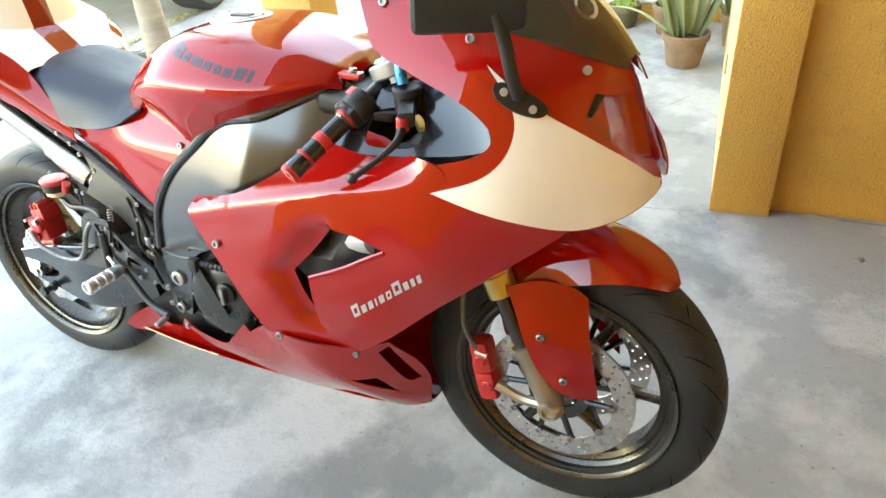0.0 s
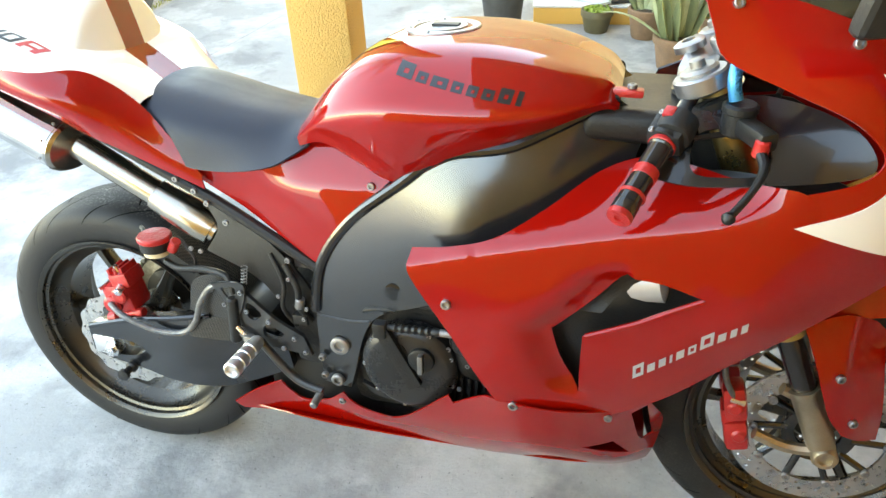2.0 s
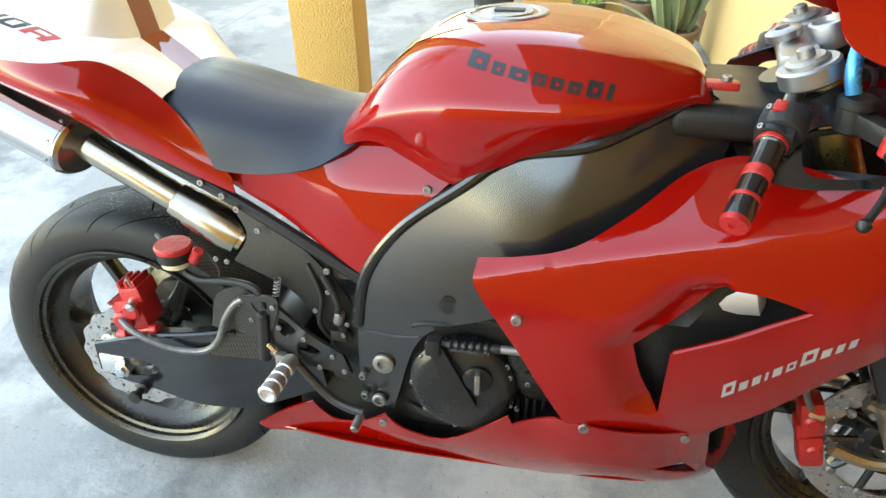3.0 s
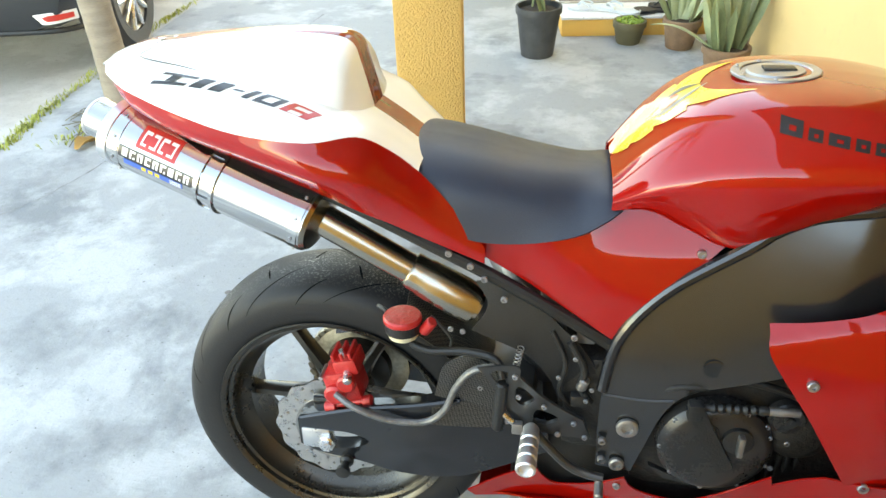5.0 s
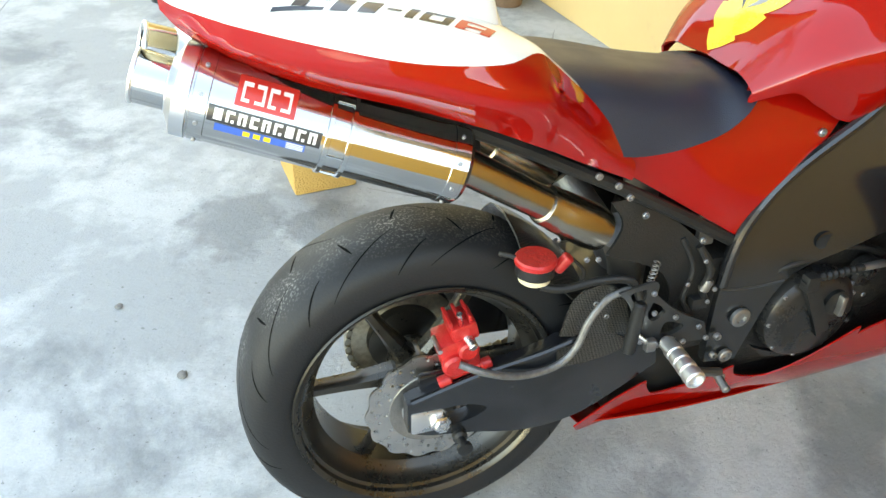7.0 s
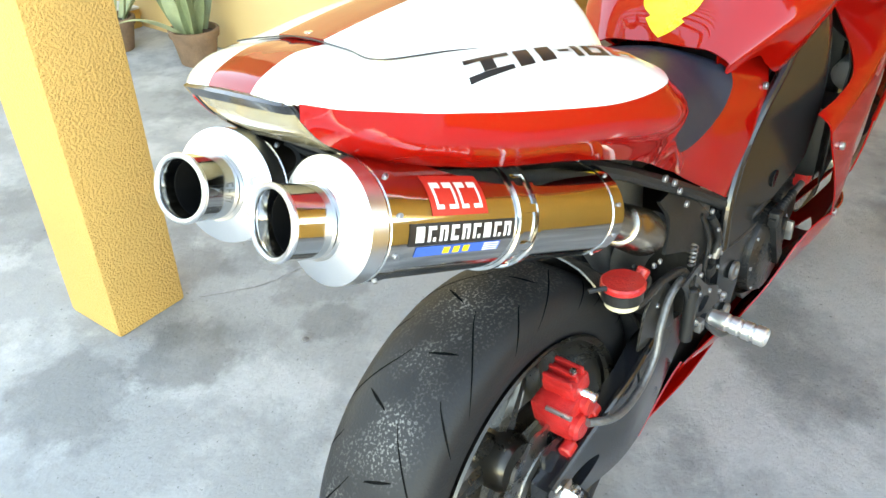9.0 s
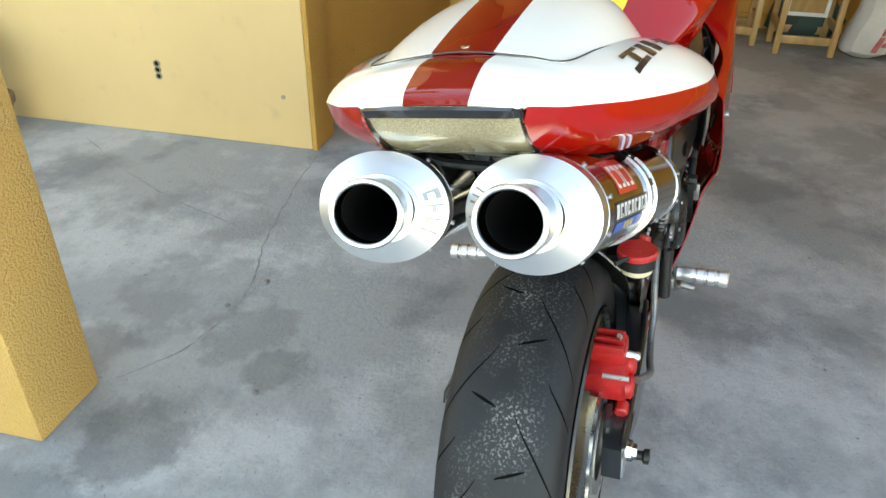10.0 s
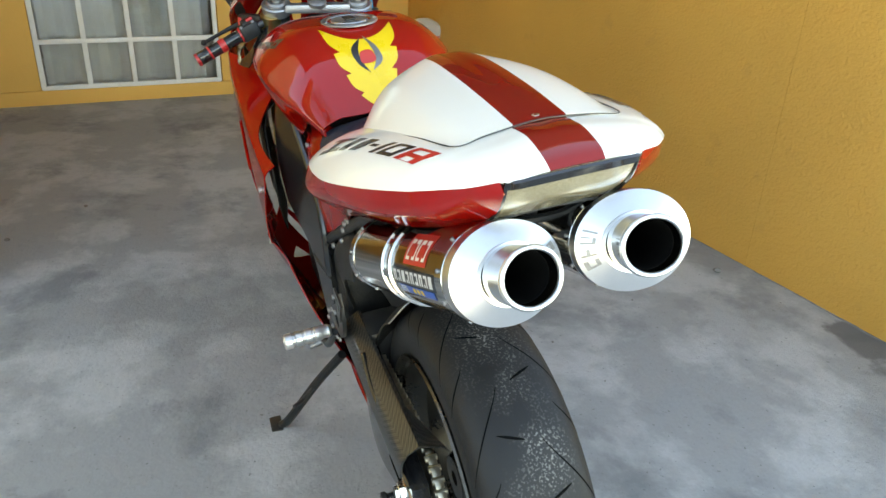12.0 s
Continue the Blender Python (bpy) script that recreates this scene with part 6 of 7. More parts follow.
for sgn in (-1, 1):
    cover_y = lambda x, z: mc_s(x, z) + sgn * AXLE_F.y
    put("fork_cover", panel([(1.312, 0.585, 1), (1.338, 0.53), (1.362, 0.47), (1.385, 0.415), (1.415, 0.372, 1), (1.450, 0.350), (1.486, 0.340, 1), (1.478, 0.40), (1.462, 0.48), (1.448, 0.560, 1), (1.42, 0.585), (1.37, 0.600)], cover_y, side=sgn), RED, mud, "red fork leg cover", STEER)
    for x, z in ((1.382, 0.499), (1.426, 0.402)):
        bolt(STEER @ Vector((x, sgn * (cover_y(x, z) + 0.0005), z)), STEER.to_3x3() @ Vector((0.4, sgn, 0)), 1.5, mud)

# windscreen and mirrors
SCREEN = [
    (1.16, [(0, 1.200), (0.07, 1.185), (0.125, 1.130), (0.155, 1.082)]),
    (1.25, [(0, 1.175), (0.07, 1.160), (0.120, 1.105), (0.148, 1.058)]),
    (1.34, [(0, 1.120), (0.06, 1.108), (0.105, 1.065), (0.130, 1.028)]),
    (1.42, [(0, 1.050), (0.05, 1.040), (0.080, 1.018), (0.095, 1.000)]),
    (1.472, [(0, 0.985), (0.02, 0.984), (0.035, 0.980), (0.044, 0.974)]),
]
part("windscreen", skin(SCREEN, nu=6, nv=6, thick=0.003), SCREENM, bike, "dark smoked windscreen")
part("windscreen_badge", lathe([(0.016, 0), (0.021, 0.0), (0.022, 0.001), (0.020, 0.002), (0.016, 0.002)], 28, (0.66, -0.40, 0.65), (1.400, -0.045, 1.061), True), SILVERW, bike, "round silver emblem")
for sgn in (-1, 1):
    part("mirror_base", panel([(1.318, 0.978), (1.345, 0.975), (1.388, 0.945), (1.384, 0.930), (1.355, 0.938), (1.325, 0.957)], lambda x, z: no(x, z) + 0.012, thick=0.014, side=sgn, step=0.012), PLASTIC, bike, "black mirror base")
    part("mirror_stalk", tube([(1.352, sgn * 0.196, 0.962), (1.348, sgn * 0.215, 1.0), (1.340, sgn * 0.225, 1.05), (1.33, sgn * 0.235, 1.085)], 0.010, 12), PLASTIC, bike, "black mirror stalk")
    mh = box((0.028, 0.155, 0.085), (0, 0, 0), 0.013, segs=3)
    bmesh.ops.transform(mh, matrix=Matrix.Translation((1.300, sgn * 0.250, 1.100)) @ Matrix.Rotation(radians(sgn * 60), 4, "Z") @ Matrix.Rotation(radians(15), 4, "Y"), verts=mh.verts)
    part("mirror_head", mh, PLASTIC, bike, "black mirror housing")
    for x, z in ((1.332, 0.967), (1.372, 0.942)):
        bolt((x, sgn * (no(x, z) + 0.0125), z), (0.3, sgn, 0.3), 1.2)
    for x, z in ((1.121, 1.073), (1.267, 1.031), (1.425, 0.982)):
        bolt((x, sgn * (abs(no(x, z)) + 0.001), z), (0.25, sgn, 0.35), 1.4)
# fuel cap
cap = part("fuel_cap", lathe([(0.062, 0.0), (0.062, 0.003), (0.060, 0.0045), (0.049, 0.0045), (0.047, 0.002), (0.041, 0.002), (0.039, 0.005), (0.001, 0.0055)], 48, (-0.05, 0, 1), (0.696, 0, 0.988)), CLAMPM, bike, "round silver fuel cap")
part("cap_lock", box((0.045, 0.022, 0.004), (0.70, 0, 0.9945), 0.0015), PLASTIC, cap)
for k in range(7):
    a = 2 * math.pi * k / 7
    bolt((0.696 + 0.0545 * math.cos(a), 0.0545 * math.sin(a), 0.9915), (0, 0, 1), 0.5, cap)

# ---- stickers on the bodywork ----


def slanted(u0, u1, v0, v1, lean):
    return [(u0 + lean * v0, v0, 1), (u1 + lean * v0, v0, 1), (u1 + lean * v1, v1, 1), (u0 + lean * v1, v1, 1)]


fairings = [o for o in scene.objects if o.name.startswith("side_fairing")]
for sgn, fairing in zip((-1, 1), fairings):
    # dark marks on the tank's shoulders
    u = 0.0
    for k, w in enumerate((0.026, 0.017, 0.025, 0.017, 0.016, 0.017, 0.019, 0.008)):
        h = 0.026 if k in (0, 6, 7) else 0.019
        part("tank_mark", decal(slanted(u, u + w, 0, h, 0.15), tank, (0.668, sgn * 0.4, 0.955), (0.988, 0, -0.150), (0, 0, 0.66), (0, -sgn, 0), holes=[slanted(u + w * 0.38, u + w * 0.70, h * 0.30, h * 0.62, 0.15)] if w > 0.012 else [], step=0.012, n=3), INK, tank, "dark sticker mark")
        u += w + 0.0065
    # tail marks, black then red, read from the tail's end on one side and from its front on the other
    start, along = ((-0.197, -0.156, 1.3), (0.98, -0.10, 0)) if sgn < 0 else ((0.012, 0.202, 1.3), (-0.95, -0.26, 0))
    u = 0.0
    for k, (w, h0, h1) in enumerate(((0.056, 0, 0.034), (0.052, 0, 0.034), (0.016, 0.014, 0.021), (0.010, 0, 0.034), (0.034, 0, 0.034), (0.042, 0, 0.034))):
        if k == 0:
            shapes = [slanted(0, w, 0, 0.008, 0.5), slanted(0, w, 0.026, 0.034, 0.5), slanted(w * 0.34, w * 0.62, 0.008, 0.026, 0.5)]
        elif k == 1:
            shapes = [slanted(0, w * 0.38, 0, 0.034, 0.5), slanted(w * 0.58, w * 0.96, 0, 0.034, 0.5)]
        else:
            shapes = [slanted(0, w, h0, h1, 0.5)]
        for n_s, sh in enumerate(shapes):
            hole = [slanted(0.009, w - 0.009, 0.008, 0.028, 0.5)] if k == 4 else [slanted(0.010, w - 0.010, 0.018, 0.028, 0.5), slanted(0.012, w - 0.012, 0.001, 0.010, 0.5)] if k == 5 else []
            moved = [[(p[0] + u, *p[1:]) for p in q] for q in (sh, *hole)]
            part("tail_mark", decal(moved[0], tail_cover, start, along, (0, -0.70 * sgn, 0), (0, 0, -1), lift=0.0007 + 0.0002 * n_s, holes=moved[1:], step=0.012, n=3), REDINK if k == 5 else INK, tail_cover, "slanted black and red sticker mark")
        u += w + 0.007
    # pale marks along the side fairing
    u = 0.0
    for k, w in enumerate((0.019, 0.013, 0.012, 0.0045, 0.013, 0.013, 0.021, 0.013, 0.010, 0.010)):
        h = 0.024 if k in (0, 6) else 0.015
        part("fairing_mark", decal(slanted(u, u + w, 0, h, 0.45), fairing, (1.058, sgn * 0.6, 0.520), (0.785, 0, 0.620), (-0.45, 0, 0.89), (0, -sgn, 0), holes=[slanted(u + w * 0.28, u + w * (1.02 if k % 3 == 1 else 0.74), h * 0.28, h * 0.72, 0.45)] if w > 0.012 and k % 3 != 1 else [], step=0.012, n=3), SILVER, fairing, "pale silver sticker mark")
        u += w + 0.0065
# yellow pad on the tank's back
HALF_FLAME = [(0.040, 0.098), (0.088, 0.112, 1), (0.080, 0.092), (0.060, 0.078, 1), (0.075, 0.076, 1), (0.068, 0.056), (0.048, 0.042, 1), (0.060, 0.040, 1), (0.050, 0.020), (0.030, 0.008, 1), (0.038, 0.004, 1), (0.020, -0.010)]
FLAME = [(0.0, 0.094), *HALF_FLAME, (0.0, -0.020, 1), *[(-p[0], *p[1:]) for p in reversed(HALF_FLAME)]]
pad = part("tank_pad", decal(FLAME, tank, (0.30, 0, 0.872), (0, 0.88, 0), (0, 0, 1), (1, 0, 0), lift=0.0012, step=0.010), YELLOW, tank, "yellow flame-shaped tank pad with a round emblem")
SWOOSH = [(-0.033, 0.058), (-0.026, 0.082), (-0.002, 0.099, 1), (-0.014, 0.082), (-0.018, 0.062), (-0.004, 0.042, 1)]
for turn in (1, -1):
    swoosh = [(turn * p[0], 0.069 + turn * (p[1] - 0.069), *p[2:]) for p in SWOOSH]
    part("pad_emblem", decal(swoosh, tank, (0.30, 0, 0.872), (0, 0.88, 0), (0, 0, 1), (1, 0, 0), lift=0.0018, step=0.006), INK if turn < 0 else CAST, pad, "curved dark emblem stroke")
part("pad_emblem_core", decal([(-0.016, 0.058), (-0.012, 0.075), (0.014, 0.074), (0.016, 0.056)], tank, (0.30, 0, 0.872), (0, 0.88, 0), (0, 0, 1), (1, 0, 0), lift=0.0024, step=0.008), REDINK, pad, "red core of the emblem")
part("tail_screw", lathe([(0.0045, 0), (0.0045, 0.0008), (0.0025, 0.0010), (0.001, 0.0003)], 14, (0, 0, 1), (-0.228, 0, 1.0242)), ALU, bike)

# the tail unit sits slightly twisted, its left side lower
TWIST = Matrix.Translation((0, -0.06, 0.92)) @ Matrix.Rotation(-0.035, 4, "X") @ Matrix.Translation((0, 0.06, -0.92))
for ob in bike.children:
    if ob.name.split(".")[0] in ("tail_stripe", "tail_cover", "tail_flank", "hump_stripe", "seat_hump", "tail_light", "silencer", "tail_screw", "lamp_bracket", "hump_seam"):
        ob.matrix_basis = TWIST

# ---- window grille at the back ----
PAINTW = mat("white_enamel", (0.74, 0.73, 0.70), 0.4, 0.0, 0.2, 0.06, 8)


def glass_mat():
    m, t, b = nodes_of("window_glass")
    b.inputs["Base Color"].default_value = (0.85, 0.88, 0.86, 1)
    b.inputs["Roughness"].default_value = 0.02
    b.inputs["Transmission Weight"].default_value = 0.9
    b.inputs["IOR"].default_value = 1.9
    return m


window = thing("window_1", ROOM, "low white steel window grille in the back wall", "window", kind="structure")
for v in [-0.26 + 0.2655 * k for k in range(5)]:
    part("grille_upright", box((0.022, 0.030, 1.90), (4.262, v, 1.045), 0.004), PAINTW, window)
for z in [0.105 + 0.28 * k for k in range(7)]:
    part("grille_bar", box((0.018, 1.08, 0.028), (4.259, 0.271, z), 0.004), PAINTW, window)
pane = part("pane", box((0.006, 1.09, 1.905), (4.33, 0.271, 1.045), 0.0), glass_mat(), window)
pane.visible_shadow = False
part("window_sill", box((0.10, 1.09, 0.012), (4.32, 0.271, 0.098), 0.003), PAINTW, window)
# cloth colour raised to paint in the bright outdoor reflections on the panes
CLOTH = mat("reflection_paled_curtain", (0.66, 0.63, 0.60), 0.9, 0, 0, 0.15, 5)
cur = bmesh.new()
rows = [[cur.verts.new((4.42 + 0.02 * math.sin(k * 1.1), -0.2 + 0.02 * k, z)) for k in range(50)] for z in (0.06, 1.0, 2.0)]
for a, b in zip(rows, rows[1:]):
    for i in range(49):
        cur.faces.new((a[i], a[i + 1], b[i + 1], b[i]))
shell(cur, 0.002)
curtain = part("curtain", cur, CLOTH)
curtain.matrix_world = ROOM
tagged(curtain, "folded curtain hanging behind the window, paled to paint the panes' reflections", "curtain")

# ---- stool, bench and sack by the back wall ----
WOOD = mat("varnished_wood", (0.42, 0.24, 0.09), 0.42, 0.0, 0.3, 0.25, 6, 0.1, 90, stretch=(1, 6, 1))


def wooden_stool(m, w, d, h, label):
    st = thing("wooden_stool", m, label, "stool")
    part("seat", box((w + 0.04, d + 0.04, 0.028), (0, 0, h), 0.004), WOOD, st)
    for sx in (-1, 1):
        for sy in (-1, 1):
            part("leg", box((0.034, 0.034, h), (sx * w / 2, sy * d / 2, h / 2), 0.004), WOOD, st)
        part("rail", box((0.022, d, 0.045), (sx * w / 2, 0, 0.085), 0.003), WOOD, st)
    part("rail", box((w, 0.022, 0.045), (0, d / 2 + 0.006, 0.15), 0.003), WOOD, st)
    part("rail", box((w, 0.022, 0.045), (0, -d / 2 - 0.006, 0.15), 0.003), WOOD, st)
    return st


wooden_stool(pose(3.90, -0.645, 0, 0, 0, 6), 0.26, 0.30, 0.42, "varnished wooden stool with a low front rail")
wooden_stool(pose(3.98, -0.26, 0, 0, 0, 6), 0.24, 0.22, 0.30, "low varnished wooden stool by the wall")
pic = thing("picture_frame", ROOM @ pose(3.84, -1.075, 0.32, 0, -8, 0), "white picture frame leaning against the stool", "frame")
for dz in (-0.13, 0.13):
    part("frame_bar", box((0.015, 0.24, 0.022), (0, 0, dz), 0.002), PAINTW, pic)
for dy in (-0.109, 0.109):
    part("frame_bar", box((0.015, 0.022, 0.238), (0, dy, 0), 0.002), PAINTW, pic)
part("backing", box((0.004, 0.20, 0.24), (0.002, 0, 0), 0), WOOD, pic)

SACKM = mat("woven_sack", (0.60, 0.57, 0.52), 0.7, 0, 0, 0.12, 8, 0.3, 160)
SACKR = mat("faded_red_print", (0.52, 0.13, 0.13), 0.7, 0, 0, 0.2, 20)
sack = thing("cement_sack", ROOM @ pose(3.72, -1.40, 0, 0, 0, 12), "white cement sack with faded red print, slumped on the wall", "sack")
sk = bmesh.new()
bmesh.ops.create_cube(sk, size=1.0)
bmesh.ops.subdivide_edges(sk, edges=sk.edges, cuts=7, use_grid_fill=True)
for v in sk.verts:
    p = v.co.copy()
    q = p.normalized() * 0.62
    p = p * 0.55 + q * 0.45
    z = (p.z + 0.5)
    v.co = Vector((p.x * 0.17 * (1.1 - 0.2 * z), p.y * 0.28 - 0.13 * z, z * 0.50)) + Vector((0.008 * math.sin(z * 17 + p.y * 6), 0.008 * math.sin(z * 11), 0))
zmin = min(v.co.z for v in sk.verts)
for v in sk.verts:
    v.co.z -= zmin
body = part("sack_body", sk, SACKM, sack)
for k in range(2):
    part("print_band", decal([(-0.035 + 0.085 * k, 0.05, 1), (0.0 + 0.085 * k, 0.05, 1), (0.0 + 0.085 * k, 0.44, 1), (-0.035 + 0.085 * k, 0.44, 1)], body, (-0.6, -0.06, 0), (0, 1, 0), (0, -0.30, 1), (1, 0, 0), lift=0.002, step=0.03), SACKR, sack, "faded red printed band")
for k in range(8):
    part("print_bar", decal([(0.012, 0.08 + 0.042 * k, 1), (0.040, 0.08 + 0.042 * k, 1), (0.040, 0.106 + 0.042 * k, 1), (0.012, 0.106 + 0.042 * k, 1)], body, (-0.6, -0.06, 0), (0, 1, 0), (0, -0.30, 1), (1, 0, 0), lift=0.002, step=0.03), SACKR, sack)
TARP = mat("dark_green_tarp", (0.03, 0.06, 0.05), 0.6)
tp = bmesh.new()
bmesh.ops.create_icosphere(tp, subdivisions=3, radius=0.2)
for v in tp.verts:
    n = noise.noise(v.co * 9) * 0.25 + noise.noise(v.co * 25) * 0.1
    v.co *= 1 + n
    v.co.x *= 0.7
    v.co.z = max(v.co.z, -0.13) + 0.13
tarp = part("tarp", tp, TARP)
tarp.matrix_world = ROOM @ pose(4.06, -1.12, 0.0)
tagged(tarp, "crumpled dark green tarp bundle beside the sack", "tarp")

# ---- fixtures on the side wall ----
CONDUIT = mat("grey_fitting", (0.30, 0.26, 0.18), 0.6)
fix = thing("wall_bracket", ROOM @ pose(1.66, 1.79, 0.28), "small three-hole metal bracket on the wall", "bracket")
for k in (-1, 0, 1):
    part("ring", lathe([(0.010, 0), (0.014, 0.0), (0.014, 0.006), (0.010, 0.006)], 16, (-1, 0, 0), (0, 0, 0.026 * k), True), CONDUIT, fix)
    # a flat black disc paints the shade inside each hole
    part("ring_shade", lathe([(0.0095, 0.0), (0.0095, 0.001)], 14, (-1, 0, 0), (0, 0, 0.026 * k)), SOOT_HOLE, fix)
plug = part("wall_plug", lathe([(0.009, 0), (0.009, 0.003), (0.005, 0.004), (0.001, 0.003)], 14, (-1, 0, 0), (1.66, 1.249, 0.215)), CONDUIT)
plug.matrix_world = ROOM
tagged(plug, "small round plug hole in the wall", "plug")

# ---- step, mat and slippers ----
block("doorstep", 0.74, 1.655, 3.17, 4.6, 0, 0.095, PLASTER, "low orange doorstep", "step", 0.006)
top = block("doorstep_tiles", 0.735, 1.655, 3.165, 4.6, 0.097, 0.110, TILEM, "pale tiles on the doorstep", "floor", 0.003)
MATM = mat("striped_mat", (0.16, 0.10, 0.08), 0.9, 0, 0, 0.2, 20, 0.4, 200)
MATP = mat("striped_mat_pale", (0.45, 0.40, 0.35), 0.9, 0, 0, 0.2, 20, 0.4, 200)
rug = thing("doormat", ROOM @ pose(1.05, 3.62, 0.1105), "brown striped doormat on the step", "mat")
for k in range(12):
    part("stripe", box((0.6, 0.028, 0.010), (0, -0.16 + 0.0285 * k, 0.005), 0.003), MATM if k % 2 else MATP, rug)


def slipper(m, color, label):
    s = thing("slipper", m, label, "slipper", "slippers on the step")
    rim = [(0.0, -0.045), (0.05, -0.05), (0.10, -0.035), (0.16, -0.045), (0.22, -0.052), (0.26, -0.03), (0.268, 0.0), (0.26, 0.03), (0.22, 0.048), (0.16, 0.04), (0.10, 0.034), (0.05, 0.045), (0.0, 0.04), (-0.012, 0.0)]
    vs, fs = fill(rim, step=0.03, n=3)
    bm = bmesh.new()
    made = [bm.verts.new((v.x - 0.13, v.y, 0.018 + 0.006 * math.cos(v.x * 14))) for v in vs]
    for f in fs:
        bm.faces.new([made[i] for i in f])
    bmesh.ops.recalc_face_normals(bm, faces=bm.faces)
    if sum(f.normal.z for f in bm.faces) < 0:
        bmesh.ops.reverse_faces(bm, faces=bm.faces)
    shell(bm, 0.016)
    part("sole", bm, color, s)
    for sy in (-1, 1):
        part("strap", tube([(0.075, 0, 0.024), (0.05, sy * 0.022, 0.045), (0.01, sy * 0.040, 0.035), (-0.005, sy * 0.043, 0.020)], 0.006, 8), color, s)
    return s


SLIPW = mat("pale_rubber", (0.62, 0.68, 0.72), 0.6)
SLIPB = mat("black_foam", (0.02, 0.02, 0.025), 0.6)
slipper(pose(0.55, 3.40, 0.111, 0, 0, 170), SLIPW, "pale blue rubber slipper on the step")
slipper(pose(0.70, 3.36, 0.111, 0, 0, 140), SLIPW, "pale blue rubber slipper on the step")
slipper(pose(0.93, 3.38, 0.111, 0, 0, 20), SLIPB, "black rubber slipper on the step")
slipper(pose(1.02, 3.45, 0.111, 0, 0, 10), SLIPB, "black rubber slipper on the step")

# ---- potted plants ----
CLAY = mat("old_terracotta", (0.22, 0.13, 0.08), 0.8, 0, 0, 0.3, 12, 0.4, 60)
BLACKPOT = mat("black_nursery_pot", (0.04, 0.042, 0.045), 0.55, 0, 0, 0.4, 14, 0.2, 60)
GREENPOT = mat("brown_green_pot", (0.10, 0.085, 0.045), 0.6, 0, 0, 0.2, 14)
SOIL = mat("potting_soil", (0.05, 0.035, 0.025), 0.95, 0, 0, 0.4, 30, 0.8, 80)
LEAFG = mat("leaf_green", (0.21, 0.25, 0.13), 0.45, 0, 0, 0.35, 14, spec=0.4, stretch=(1, 1, 0.25))
LEAFP = mat("pale_leaf", (0.36, 0.40, 0.24), 0.5, 0, 0, 0.2, 14)
MOSS = mat("bright_seedling", (0.22, 0.32, 0.05), 0.6, 0, 0, 0.3, 30)
rng = random.Random(7)


def pot_of(m, r, h, material, label, lip=0.012):
    p = thing("plant_pot", m, label, "plant pot")
    part("pot", lathe([(r * 0.68, 0.0), (r * 0.72, 0.004), (r * 0.94, h - 0.035), (r + lip * 0.2, h - 0.033), (r + lip * 0.4, h - 0.004), (r, h), (r - 0.012, h), (r - 0.016, h - 0.03), (r * 0.5, h - 0.035)], 36), material, p)
    part("soil", lathe([(r * 0.90, h - 0.034), (r * 0.88, h - 0.026), (r * 0.4, h - 0.018), (0.002, h - 0.014)], 24), SOIL, p)
    return p


def blade(base, way, length, width, droop, twist, material, parent):
    """A thick pointed leaf, folded along its middle."""
    bm = bmesh.new()
    d = Vector(way).normalized()
    side = d.cross(Vector((0, 0, 1)))
    side = (side if side.length > 0.1 else Vector((1, 0, 0))).normalized()
    side = Matrix.Rotation(twist, 3, d) @ side
    rows, p = [], Vector(base)
    n = 11
    for k in range(n):
        t = k / (n - 1)
        w = width * (0.45 + 0.75 * math.sin(math.pi * min(1, 0.12 + t * 0.75))) * (1 - t**4)
        fold = d.cross(side) * w * 0.35
        rows.append([bm.verts.new(p - side * w + fold), bm.verts.new(p - side * w * 0.5 + fold * 0.4), bm.verts.new(p), bm.verts.new(p + side * w * 0.5 + fold * 0.4), bm.verts.new(p + side * w + fold)])
        p = p + d * (length / (n - 1))
        d = (d + Vector((d.x, d.y, -1.0)) * droop * t / n).normalized()
    for a, b in zip(rows, rows[1:]):
        for i in range(4):
            bm.faces.new((a[i], a[i + 1], b[i + 1], b[i]))
    shell(bm, 0.003)
    return part("leaf", bm, material, parent)


def snake_plant(m, r, h, count, tall, material, label, droopers=0, spread=0.75):
    p = pot_of(m, r, h, material, label)
    for k in range(count):
        a = rng.uniform(0, 2 * math.pi)
        q = r * 0.55 * math.sqrt(rng.random())
        tilt = rng.uniform(0.05, spread)
        blade((q * math.cos(a), q * math.sin(a), h - 0.03), (math.cos(a) * tilt, math.sin(a) * tilt, 1), tall * rng.uniform(0.6, 1.1), rng.uniform(0.015, 0.031), rng.uniform(0.0, 0.9), rng.uniform(-0.8, 0.8), LEAFG if rng.random() < 0.65 else LEAFP, p)
    for k in range(droopers):
        blade((-0.05, -0.02, h - 0.02), (-1, 0.1 * k, 0.75), 0.36, 0.022, 2.2, 0.3, LEAFP, p)
    return p


snake_plant(pose(1.185, 2.65, 0), 0.112, 0.165, 19, 0.46, CLAY, "snake plant with broad leaves in an old clay pot", 1, 0.45)
snake_plant(pose(1.03, 3.10, 0), 0.10, 0.16, 12, 0.48, CLAY, "smaller snake plant in a weathered clay pot")
snake_plant(pose(1.40, 2.98, 0), 0.10, 0.17, 10, 0.50, CLAY, "snake plant in a clay pot near the step")
bucket = pot_of(pose(0.262, 2.93, 0), 0.122, 0.265, BLACKPOT, "black plastic nursery pot with thin stems", 0.004)
for k in range(5):
    blade((rng.uniform(-0.05, 0.05), rng.uniform(-0.05, 0.05), 0.24), (rng.uniform(-0.3, 0.3), rng.uniform(-0.3, 0.3), 1), 0.40, 0.020, 0.6, rng.uniform(-1, 1), LEAFG, bucket)
